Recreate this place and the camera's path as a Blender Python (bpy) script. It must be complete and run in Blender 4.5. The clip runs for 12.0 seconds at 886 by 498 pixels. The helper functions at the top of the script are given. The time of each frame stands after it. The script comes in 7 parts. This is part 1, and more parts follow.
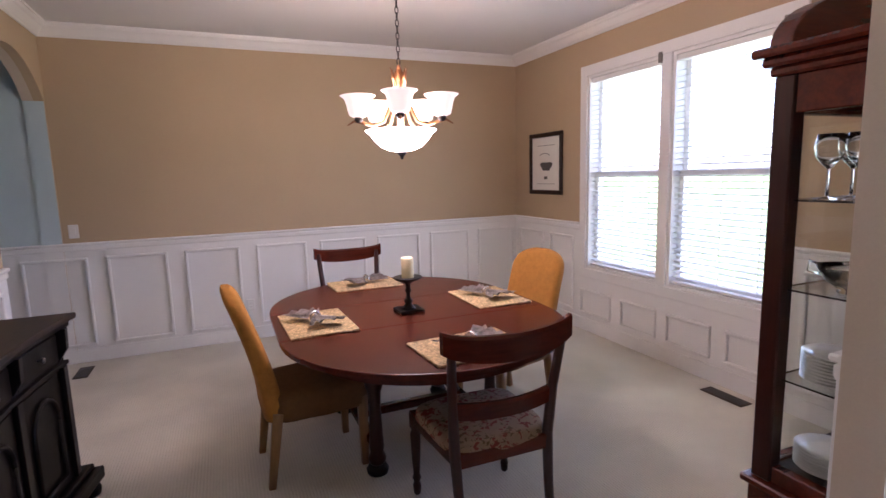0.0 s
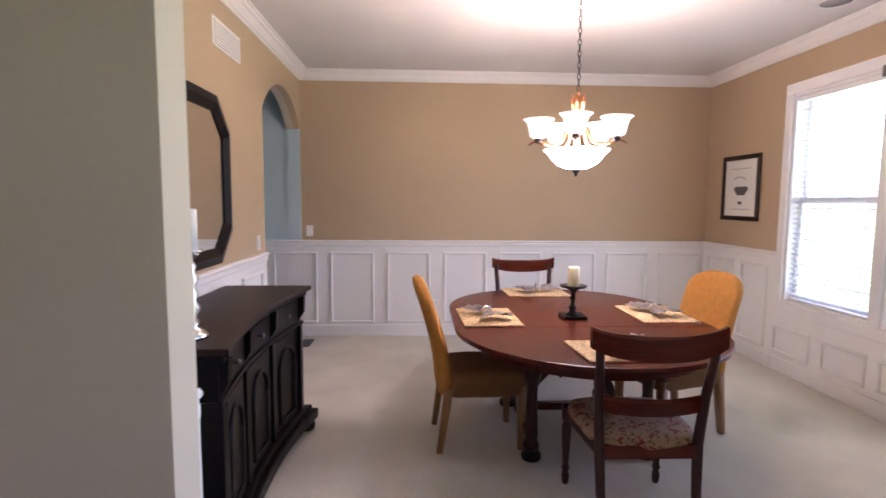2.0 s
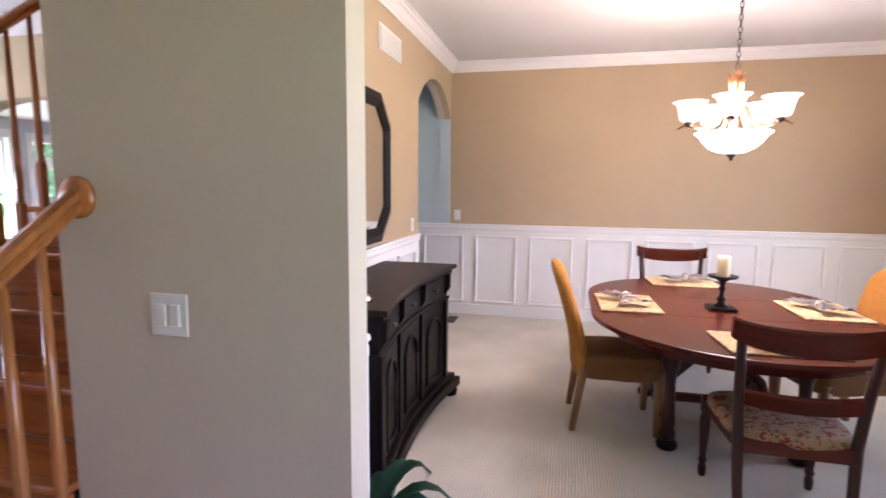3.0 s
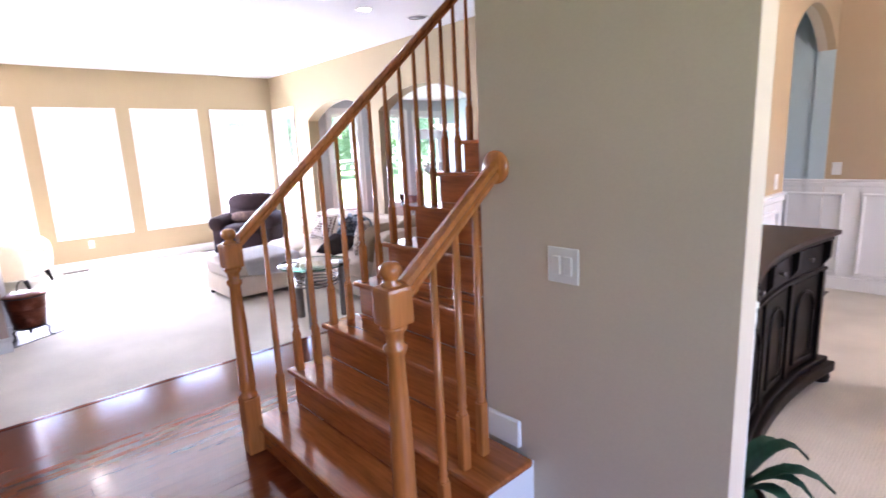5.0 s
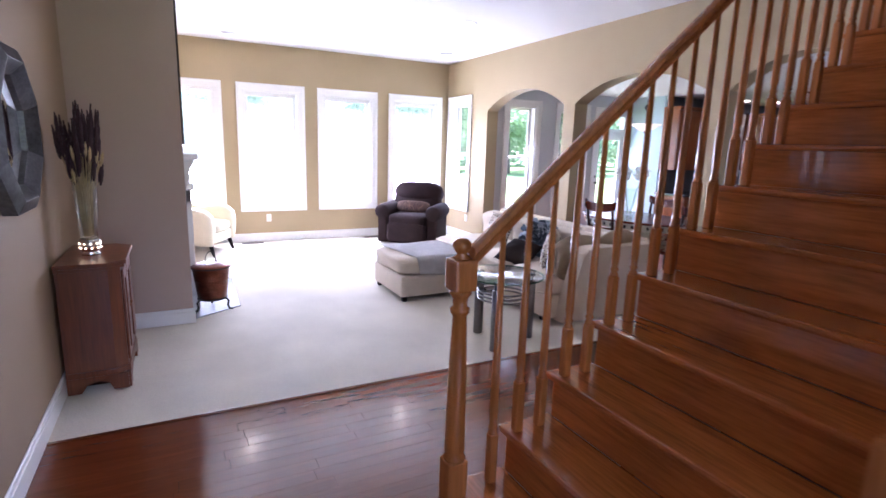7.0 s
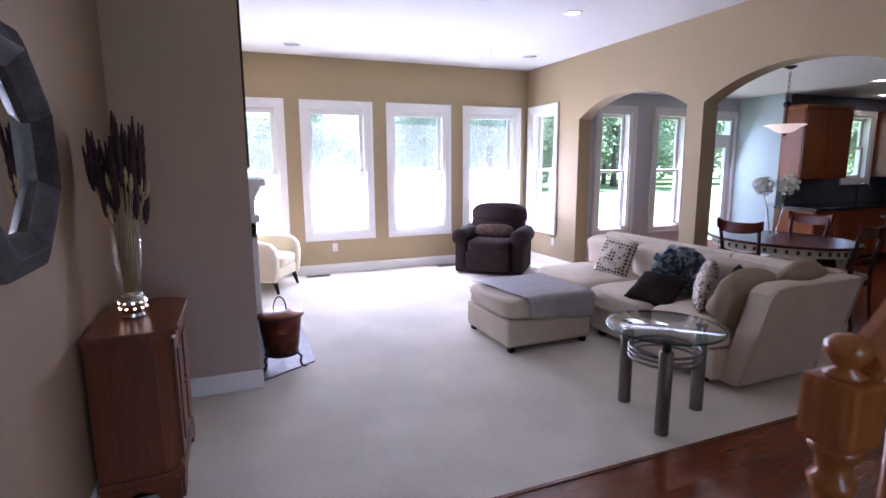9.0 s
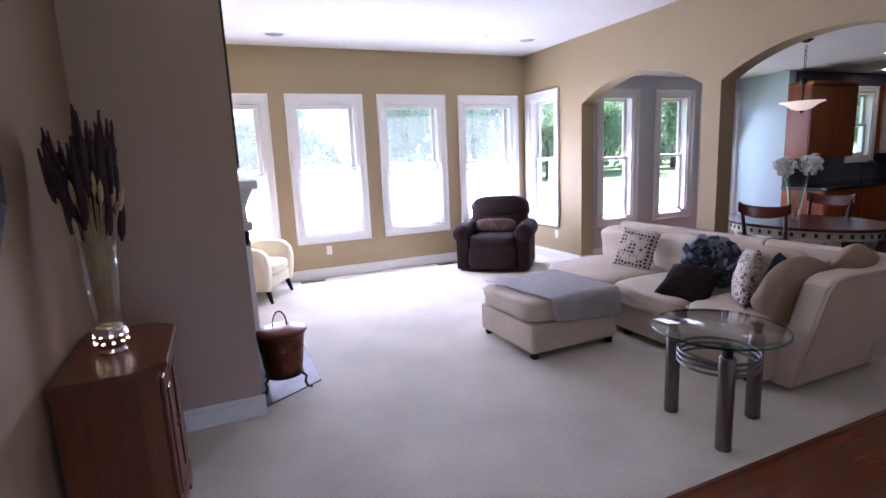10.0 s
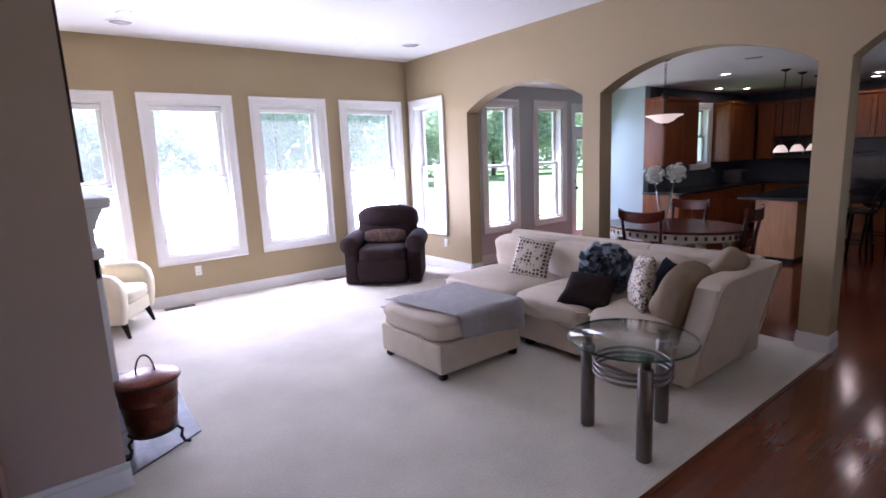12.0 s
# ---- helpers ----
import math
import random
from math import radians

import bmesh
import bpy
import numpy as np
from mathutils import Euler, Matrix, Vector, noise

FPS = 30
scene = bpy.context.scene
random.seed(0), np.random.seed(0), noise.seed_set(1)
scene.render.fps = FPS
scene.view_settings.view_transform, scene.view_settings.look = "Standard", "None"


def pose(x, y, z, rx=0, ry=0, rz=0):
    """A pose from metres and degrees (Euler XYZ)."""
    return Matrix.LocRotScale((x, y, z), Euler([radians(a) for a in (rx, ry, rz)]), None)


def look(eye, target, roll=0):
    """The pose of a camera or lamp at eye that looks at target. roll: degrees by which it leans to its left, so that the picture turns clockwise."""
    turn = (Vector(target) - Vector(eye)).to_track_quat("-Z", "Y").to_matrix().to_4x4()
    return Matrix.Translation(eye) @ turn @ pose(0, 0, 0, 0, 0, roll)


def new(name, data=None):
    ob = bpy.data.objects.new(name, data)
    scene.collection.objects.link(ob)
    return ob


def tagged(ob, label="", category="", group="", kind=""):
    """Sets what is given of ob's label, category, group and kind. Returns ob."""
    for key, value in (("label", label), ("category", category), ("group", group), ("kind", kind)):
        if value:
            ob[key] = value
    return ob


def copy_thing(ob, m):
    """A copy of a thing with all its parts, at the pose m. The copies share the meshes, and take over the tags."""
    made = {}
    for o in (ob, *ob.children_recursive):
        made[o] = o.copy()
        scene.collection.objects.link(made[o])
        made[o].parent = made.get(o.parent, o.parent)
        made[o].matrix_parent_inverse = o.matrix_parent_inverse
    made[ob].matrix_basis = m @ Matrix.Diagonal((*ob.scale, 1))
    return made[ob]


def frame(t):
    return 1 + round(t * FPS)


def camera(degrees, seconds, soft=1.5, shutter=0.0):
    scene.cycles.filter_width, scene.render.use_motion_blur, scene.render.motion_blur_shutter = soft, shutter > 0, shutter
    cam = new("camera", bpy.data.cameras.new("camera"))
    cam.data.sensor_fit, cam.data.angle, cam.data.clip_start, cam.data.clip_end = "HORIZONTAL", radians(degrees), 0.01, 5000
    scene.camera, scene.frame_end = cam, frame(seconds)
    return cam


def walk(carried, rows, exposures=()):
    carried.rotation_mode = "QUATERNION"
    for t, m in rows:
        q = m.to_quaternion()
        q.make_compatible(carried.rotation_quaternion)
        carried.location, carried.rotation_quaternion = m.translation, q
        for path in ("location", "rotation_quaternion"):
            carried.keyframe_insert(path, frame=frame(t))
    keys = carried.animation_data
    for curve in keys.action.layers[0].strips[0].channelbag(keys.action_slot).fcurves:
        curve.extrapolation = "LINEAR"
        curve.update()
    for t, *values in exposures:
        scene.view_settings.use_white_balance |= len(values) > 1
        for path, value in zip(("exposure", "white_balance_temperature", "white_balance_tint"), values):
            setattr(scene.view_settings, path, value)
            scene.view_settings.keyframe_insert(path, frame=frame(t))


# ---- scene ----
cam = camera(81.4, 12.0, soft=1.5, shutter=0.35)
PATH = [

    (0, (0.006, -0.017, 1.568), (0.777, 1.806, 1.283), -1.6),
    (0.5, (0.027, -0.07, 1.553), (0.674, 1.804, 1.293), -1.6),
    (1, (0.032, -0.119, 1.516), (0.52, 1.807, 1.288), -1.1),
    (1.5, (0.013, -0.233, 1.507), (0.315, 1.734, 1.308), -0.2),
    (2, (-0.005, -0.376, 1.5), (0.088, 1.614, 1.316), 0.4),
    (2.5, (0.007, -0.486, 1.51), (-0.156, 1.497, 1.303), 0.9),
    (3, (0.041, -0.573, 1.495), (-0.421, 1.358, 1.255), 0.5),
    (3.5, (0.05, -0.662, 1.501), (-0.711, 1.165, 1.216), -0.0),
    (3.7, (0.05, -0.682, 1.49), (-0.825, 1.092, 1.197), -0.3),
    (5.5, (-0.207, -0.805, 1.545), (-1.794, 0.342, 1.133), -2.8),
    (6, (-0.436, -0.75, 1.531), (-2.097, 0.282, 1.113), -1.8),
    (6.5, (-0.707, -0.759, 1.536), (-2.416, 0.194, 1.123), 0.0),
    (7, (-1.01, -0.807, 1.521), (-2.754, 0.091, 1.129), 1.8),
    (7.5, (-1.316, -0.816, 1.507), (-3.098, 0.01, 1.13), 2.7),
    (9.5, (-2.316, -0.872, 1.476), (-4.151, -0.142, 1.158), -1.2),
    (10, (-2.512, -0.892, 1.474), (-4.319, -0.108, 1.128), -2.6),
    (10.5, (-2.661, -0.879, 1.481), (-4.427, -0.017, 1.11), -3.6),
    (11, (-2.759, -0.874, 1.498), (-4.47, 0.093, 1.124), -3.7),
    (11.5, (-2.816, -0.895, 1.512), (-4.453, 0.197, 1.152), -3.2),
    (12, (-2.841, -0.902, 1.509), (-4.407, 0.294, 1.164), -2.5),]
EXPOSURES = [(0.0, 3.12, 5650, 36), (1.0, 3.15, 5650, 35), (2.5, 3.82, 5650, 33), (3.7, 4.3, 5650, 33), (5.5, 4.2, 5550, 34), (6.4, 3.72, 5450, 34), (7.5, 3.55, 5350, 34), (9.5, 2.78, 5380, 37), (12.0, 2.78, 5450, 37)]
walk(cam, [(t, look(eye, target, roll)) for t, eye, target, roll in PATH], EXPOSURES)

# ---- world, sun ----
SUN_EL, SUN_AZ = 70.0, 20.0   # degrees; azimuth turned from -x towards +y
world = bpy.data.worlds.new("world")
scene.world = world
world.use_nodes = True
wn = world.node_tree.nodes
sky = wn.new("ShaderNodeTexSky")
sky.sky_type, sky.sun_disc = "NISHITA", False
sky.sun_elevation = radians(SUN_EL)
sky.sun_rotation = radians(270 + SUN_AZ)
sky.air_density, sky.dust_density = 1.0, 2.0
wn["Background"].inputs["Strength"].default_value = 0.15
world.node_tree.links.new(sky.outputs[0], wn["Background"].inputs["Color"])
sun = bpy.data.lights.new("sun", "SUN")
sun.energy, sun.angle, sun.color = 5.0, radians(0.6), (1.0, 0.95, 0.86)
sd = Vector((-math.cos(radians(SUN_EL)) * math.cos(radians(SUN_AZ)), math.cos(radians(SUN_EL)) * math.sin(radians(SUN_AZ)), math.sin(radians(SUN_EL))))
sun_ob = new("sun", sun)
sun_ob.matrix_world = look(sd * 30, (0, 0, 0))


def window_light(x, y, z, wide, high, facing, watts, color=(0.93, 0.97, 1.0), fall=0.0):
    """Area lamp for the sky's light at a window or added opening; fall is the slope at which it comes down from the
    sky.
    """
    d = bpy.data.lights.new("window_light", "AREA")
    d.shape, d.size, d.size_y, d.energy, d.color = "RECTANGLE", wide, high, watts, color
    ob = new("window_light", d)
    ob.matrix_world = look((x, y, z), (x + facing[0], y + facing[1], z - fall))
    return ob


for wy in (-0.685, 0.48, 1.645, 2.81):
    window_light(-9.265, wy, 1.0, 0.70, 0.78, (1, 0), 10.5, fall=0.15)
window_light(3.62, 3.6, 1.54, 3.4, 2.6, (-1, 0), 9.5)
# Fill lamp at an unseen opening, added to brighten the foyer
window_light(2.62, -0.4, 1.35, 1.55, 2.05, (-1, 0), 0.65, fall=0.2)
for wy, wz, wide, high in ((4.29, 1.38, 0.48, 1.55), (5.34, 1.38, 0.48, 1.55), (6.285, 1.2, 0.55, 1.8)):
    window_light(-8.30, wy, wz, wide, high, (1, 0), 1.4, fall=0.4)


# ---- materials ----
def mat(name, color, rough=0.6, metal=0.0, var=0.12, scale=6.0, fine=60.0, bump=0.15, depth=0.002, spec=0.5, stretch=(1, 1, 1), coat=0.0, island=False):
    """A painted, woven or cast surface: two scales of colour variation and a fine relief."""
    m = bpy.data.materials.new(name)
    m.use_nodes = True
    nt = m.node_tree
    b = nt.nodes["Principled BSDF"]
    b.inputs["Roughness"].default_value, b.inputs["Metallic"].default_value = rough, metal
    b.inputs["Specular IOR Level"].default_value, b.inputs["Coat Weight"].default_value = spec, coat
    b.inputs["Coat Roughness"].default_value = 0.12
    tc, mp = nt.nodes.new("ShaderNodeTexCoord"), nt.nodes.new("ShaderNodeMapping")
    mp.inputs["Scale"].default_value = stretch
    nt.links.new(tc.outputs["Object"], mp.inputs["Vector"])
    big, small = nt.nodes.new("ShaderNodeTexNoise"), nt.nodes.new("ShaderNodeTexNoise")
    big.inputs["Scale"].default_value, small.inputs["Scale"].default_value = scale, fine
    big.inputs["Detail"].default_value = small.inputs["Detail"].default_value = 4
    for n in (big, small):
        nt.links.new(mp.outputs[0], n.inputs["Vector"])
    mix = nt.nodes.new("ShaderNodeMix")
    mix.data_type = "FLOAT"
    mix.inputs[0].default_value = 0.45
    nt.links.new(big.outputs[0], mix.inputs[2])
    nt.links.new(small.outputs[0], mix.inputs[3])
    ramp = nt.nodes.new("ShaderNodeValToRGB")
    lo, hi = [max(0.0, c * (1 - var)) for c in color], [min(1.0, c * (1 + var)) for c in color]
    ramp.color_ramp.elements[0].position, ramp.color_ramp.elements[1].position = 0.3, 0.7
    ramp.color_ramp.elements[0].color, ramp.color_ramp.elements[1].color = (*lo, 1), (*hi, 1)
    nt.links.new(mix.outputs[0], ramp.inputs[0])
    out = ramp.outputs[0]
    if island:
        info, hsv, add = nt.nodes.new("ShaderNodeObjectInfo"), nt.nodes.new("ShaderNodeHueSaturation"), nt.nodes.new("ShaderNodeMapRange")
        add.inputs[3].default_value, add.inputs[4].default_value = 0.93, 1.07
        nt.links.new(info.outputs["Random"], add.inputs[0])
        nt.links.new(add.outputs[0], hsv.inputs["Value"])
        nt.links.new(out, hsv.inputs["Color"])
        out = hsv.outputs[0]
    nt.links.new(out, b.inputs["Base Color"])
    if bump:
        bp = nt.nodes.new("ShaderNodeBump")
        bp.inputs["Strength"].default_value, bp.inputs["Distance"].default_value = bump, depth
        nt.links.new(small.outputs[0], bp.inputs["Height"])
        nt.links.new(bp.outputs[0], b.inputs["Normal"])
    return m


def wood(name, color, rough=0.3, grain=(30, 30, 2.0), var=0.35, coat=0.3, island=False):
    return mat(name, color, rough, var=var, scale=1.0, fine=3.0, bump=0.0 if island else 0.05, depth=0.001, stretch=grain, coat=coat, island=island)


def glow(name, color, strength):
    m = bpy.data.materials.new(name)
    m.use_nodes = True
    b = m.node_tree.nodes["Principled BSDF"]
    b.inputs["Base Color"].default_value = (*color, 1)
    b.inputs["Emission Color"].default_value, b.inputs["Emission Strength"].default_value = (*color, 1), strength
    return m


def glass_mat(name, color=(1, 1, 1), rough=0.0, thin=False):
    m = bpy.data.materials.new(name)
    m.use_nodes = True
    nt = m.node_tree
    if thin:
        nt.nodes.remove(nt.nodes["Principled BSDF"])
        tr, gl, mx, fr, pw, sc = [nt.nodes.new("ShaderNode" + k) for k in ("BsdfTransparent", "BsdfGlossy", "MixShader", "LayerWeight", "Math", "Math")]
        tr.inputs[0].default_value = (*color, 1)
        gl.inputs["Roughness"].default_value = 0.02
        fr.inputs["Blend"].default_value = 0.5
        pw.operation, sc.operation = "POWER", "MULTIPLY_ADD"
        pw.inputs[1].default_value, sc.inputs[1].default_value, sc.inputs[2].default_value = 4.0, 0.7, 0.035
        nt.links.new(fr.outputs["Facing"], pw.inputs[0])
        nt.links.new(pw.outputs[0], sc.inputs[0])
        nt.links.new(sc.outputs[0], mx.inputs[0])
        nt.links.new(tr.outputs[0], mx.inputs[1])
        nt.links.new(gl.outputs[0], mx.inputs[2])
        nt.links.new(mx.outputs[0], nt.nodes["Material Output"].inputs[0])
    else:
        b = nt.nodes["Principled BSDF"]
        b.inputs["Base Color"].default_value = (*color, 1)
        b.inputs["Transmission Weight"].default_value, b.inputs["Roughness"].default_value, b.inputs["IOR"].default_value = 1.0, rough, 1.45
    return m


def shade_mat(name, color, through_light):
    """Thin cloth or paper that lets light through."""
    m = bpy.data.materials.new(name)
    m.use_nodes = True
    nt = m.node_tree
    nt.nodes.remove(nt.nodes["Principled BSDF"])
    d, t, mx = [nt.nodes.new("ShaderNode" + k) for k in ("BsdfDiffuse", "BsdfTranslucent", "MixShader")]
    d.inputs[0].default_value = t.inputs[0].default_value = (*color, 1)
    mx.inputs[0].default_value = through_light
    nt.links.new(d.outputs[0], mx.inputs[1])
    nt.links.new(t.outputs[0], mx.inputs[2])
    nt.links.new(mx.outputs[0], nt.nodes["Material Output"].inputs[0])
    return m


def veil_mat(name, color, cover):
    """Pale veil: part of the light passes straight, part is scattered as a glare haze."""
    m = shade_mat(name, color, 0.55)
    nt = m.node_tree
    old = nt.nodes["Material Output"].inputs[0].links[0].from_socket
    tr, mx = nt.nodes.new("ShaderNodeBsdfTransparent"), nt.nodes.new("ShaderNodeMixShader")
    mx.inputs[0].default_value = cover
    nt.links.new(tr.outputs[0], mx.inputs[1])
    nt.links.new(old, mx.inputs[2])
    nt.links.new(mx.outputs[0], nt.nodes["Material Output"].inputs[0])
    return m


TAN = mat("tan_wall_paint", (0.47, 0.35, 0.215), 0.75, var=0.05, scale=1.2, fine=160, bump=0.12)
GREIGE = mat("greige_wall_paint", (0.58, 0.49, 0.385), 0.75, var=0.05, scale=1.2, fine=160, bump=0.12)
OLIVE = mat("olive_tan_wall_paint", (0.40, 0.310, 0.178), 0.75, var=0.05, scale=1.2, fine=160, bump=0.12)
# The room's tan, darker and browner: the near wall's shade put into the colour
SHADEDTAN = mat("tan_wall_shaded", (0.29, 0.20, 0.122), 0.75, var=0.05, scale=1.2, fine=160, bump=0.12)
TAUPE = mat("taupe_wall_paint", (0.46, 0.35, 0.285), 0.75, var=0.05, scale=1.2, fine=160, bump=0.12)
BLUE = mat("pale_blue_wall_paint", (0.50, 0.61, 0.64), 0.75, var=0.05, scale=1.2, fine=160, bump=0.12)
NOOKGREY = mat("grey_wall_paint", (0.54, 0.56, 0.58), 0.75, var=0.05, scale=1.2, fine=160, bump=0.12)
WHITE = mat("white_trim_paint", (0.80, 0.79, 0.77), 0.35, var=0.03, scale=2, fine=90, bump=0.06)
CEIL = mat("flat_ceiling_white", (0.71, 0.70, 0.685), 0.9, var=0.03, scale=1, fine=220, bump=0.2)
CARPET = mat("cream_loop_carpet", (0.66, 0.62, 0.535), 0.95, var=0.16, scale=2.0, fine=150, bump=0.9, depth=0.006, spec=0.1)


def ribbed(m, pitch, deep):
    """Loop pile laid in fine straight rows along y."""
    nt = m.node_tree
    b = nt.nodes["Principled BSDF"]
    tc, wv, bp = [nt.nodes.new("ShaderNode" + k) for k in ("TexCoord", "TexWave", "Bump")]
    old = b.inputs["Normal"].links[0].from_node
    wv.bands_direction = "X"
    wv.inputs["Scale"].default_value = 2 * math.pi / (20 * pitch)
    wv.inputs["Distortion"].default_value, wv.inputs["Detail Scale"].default_value = 1.2, 2.0
    nt.links.new(tc.outputs["Object"], wv.inputs["Vector"])
    bp.inputs["Strength"].default_value, bp.inputs["Distance"].default_value = 0.4, deep
    nt.links.new(wv.outputs["Fac"], bp.inputs["Height"])
    nt.links.new(old.outputs[0], bp.inputs["Normal"])
    nt.links.new(bp.outputs[0], b.inputs["Normal"])
    # Shade in the grooves between rows, multiplied into the base colour
    base = b.inputs["Base Color"].links[0].from_socket
    mx, mr = nt.nodes.new("ShaderNodeMix"), nt.nodes.new("ShaderNodeMapRange")
    mx.data_type, mx.blend_type = "RGBA", "MULTIPLY"
    mx.inputs[0].default_value = 1.0
    mr.inputs[3].default_value, mr.inputs[4].default_value = 0.94, 1.02
    nt.links.new(wv.outputs["Fac"], mr.inputs[0])
    nt.links.new(mr.outputs[0], mx.inputs[7])
    nt.links.new(base, mx.inputs[6])
    nt.links.new(mx.outputs[2], b.inputs["Base Color"])


ribbed(CARPET, 0.016, 0.004)
OAK = wood("golden_oak_stair", (0.35, 0.102, 0.021), 0.16, (2.5, 26, 26), 0.38, 0.6)
OAKV = wood("golden_oak_turned", (0.42, 0.142, 0.034), 0.25, (30, 30, 2.5), 0.3, 0.4)
FLOORWOOD = wood("red_cherry_floor", (0.145, 0.031, 0.0085), 0.13, (30, 2, 30), 0.24, 0.45, island=True)
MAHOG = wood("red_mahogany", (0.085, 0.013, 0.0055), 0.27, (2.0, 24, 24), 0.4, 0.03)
# Upright grain; the dimness under the table is darkened into this colour
MAHOGV = wood("mahogany_upright_shaded", (0.036, 0.008, 0.005), 0.3, (26, 26, 2.0), 0.4, 0.15)
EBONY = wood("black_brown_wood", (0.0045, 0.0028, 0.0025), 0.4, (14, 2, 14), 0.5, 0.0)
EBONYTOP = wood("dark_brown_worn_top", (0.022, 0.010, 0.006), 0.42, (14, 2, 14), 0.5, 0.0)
CHERRY = wood("cherry_cabinet", (0.135, 0.033, 0.008), 0.34, (26, 26, 2.0), 0.4, 0.12)
MAPLE = wood("kitchen_maple", (0.25, 0.072, 0.017), 0.32, (24, 24, 2.0), 0.3, 0.2)
YELLOW = mat("mustard_upholstery", (0.45, 0.20, 0.038), 0.85, var=0.16, scale=30, fine=220, bump=0.5, depth=0.003, spec=0.2)
BROWNSEAT = mat("brown_tan_upholstery", (0.19, 0.098, 0.038), 0.85, var=0.16, scale=30, fine=220, bump=0.5, depth=0.003, spec=0.2)
TANLEG = wood("tan_oak_leg", (0.30, 0.155, 0.055), 0.4, (26, 26, 2), 0.25, 0.1)
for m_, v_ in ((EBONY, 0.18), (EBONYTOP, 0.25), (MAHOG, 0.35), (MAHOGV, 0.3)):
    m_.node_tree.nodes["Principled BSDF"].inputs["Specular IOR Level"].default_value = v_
SOFA = mat("cream_sofa_cloth", (0.58, 0.50, 0.405), 0.9, var=0.09, scale=8, fine=260, bump=0.5, depth=0.002, spec=0.15)
THROW = mat("grey_blue_plush", (0.70, 0.685, 0.69), 0.95, var=0.14, scale=14, fine=200, bump=0.5, depth=0.003, spec=0.1)
BROWN = mat("dark_brown_suede", (0.023, 0.0115, 0.012), 0.9, var=0.3, scale=7, fine=160, bump=0.4, depth=0.003, spec=0.25)
CREAM = mat("cream_leather", (0.62, 0.56, 0.40), 0.45, var=0.06, scale=9, fine=140, bump=0.2)
STRAW = mat("woven_straw", (0.60, 0.42, 0.22), 0.85, var=0.7, scale=62, fine=160, bump=1.0, depth=0.006)
NAPKIN = mat("grey_beige_linen", (0.36, 0.31, 0.29), 0.9, var=0.65, scale=30, fine=200, bump=0.4, depth=0.002)
BRONZE = mat("brushed_copper_bronze", (0.24, 0.105, 0.045), 0.35, 0.9, var=0.3, scale=20, fine=90, bump=0.1)
IRON = mat("black_iron", (0.02, 0.017, 0.016), 0.45, 0.6, var=0.3, scale=20, fine=90, bump=0.2)
COPPER = mat("hammered_copper", (0.11, 0.035, 0.020), 0.32, 0.9, var=0.4, scale=16, fine=70, bump=0.4, depth=0.004)
STEEL = mat("brushed_pewter", (0.19, 0.175, 0.165), 0.35, 0.95, var=0.15, scale=30, fine=120, bump=0.1)
SILVER = mat("silver_leaf", (0.75, 0.74, 0.72), 0.2, 1.0, var=0.1, scale=20, fine=80, bump=0.1)
WAX = mat("ivory_wax", (0.80, 0.70, 0.45), 0.5, var=0.05, scale=20, fine=80, bump=0.1)
SLATE = mat("grey_slate", (0.115, 0.115, 0.135), 0.5, var=0.3, scale=5, fine=30, bump=0.4, depth=0.004)
BLACK = mat("black_lacquer", (0.012, 0.010, 0.010), 0.3, var=0.3, scale=12, fine=60, bump=0.05)
GRANITE = mat("black_granite", (0.02, 0.02, 0.022), 0.12, var=0.6, scale=40, fine=200, bump=0.0)
PLASTIC = mat("white_plastic", (0.78, 0.77, 0.74), 0.35, var=0.02, scale=5, fine=80, bump=0.0)
VENTMETAL = mat("brown_vent_metal", (0.07, 0.045, 0.03), 0.5, 0.5, var=0.2, scale=30, fine=90, bump=0.1)
MIRROR = mat("mirror_silver", (0.90, 0.90, 0.90), 0.02, 1.0, var=0.0, bump=0.0)
PANE = glass_mat("window_glass", (0.97, 0.98, 0.98), thin=True)
GLASS = glass_mat("clear_glass", (0.975, 0.992, 0.985), thin=True)
CRYSTAL = glass_mat("crystal", (0.98, 0.98, 0.98))
# Haze over the outdoor view, made as a thin scattering sheet
HAZE = veil_mat("pale_haze_veil", (0.82, 0.83, 0.84), 0.11)
SHADE = shade_mat("white_cellular_cloth", (0.85, 0.85, 0.84), 0.5)
BLIND = shade_mat("white_blind_slat", (0.80, 0.80, 0.80), 0.1)
LAMP = glow("lit_alabaster_glass", (1.0, 0.86, 0.66), 0.10)
DIMLAMP = glow("dim_alabaster_glass", (1.0, 0.80, 0.58), 0.09)
BOWLLAMP = glow("bright_alabaster_glass", (1.0, 0.88, 0.72), 4.2)
CANLIGHT = glow("recessed_bulb", (1.0, 0.84, 0.62), 5.5)
BRICK = mat("red_brick_far", (0.33, 0.17, 0.12), 0.9, var=0.35, scale=9, fine=60, bump=0.3)
GRASS = mat("lawn", (0.10, 0.17, 0.045), 0.95, var=0.35, scale=0.5, fine=12, bump=0.6, depth=0.03)
LEAF = shade_mat("tree_leaf", (0.32, 0.42, 0.26), 0.5)
BARK = mat("bark", (0.11, 0.08, 0.06), 0.9, var=0.4, scale=6, fine=30, bump=0.6, depth=0.01)


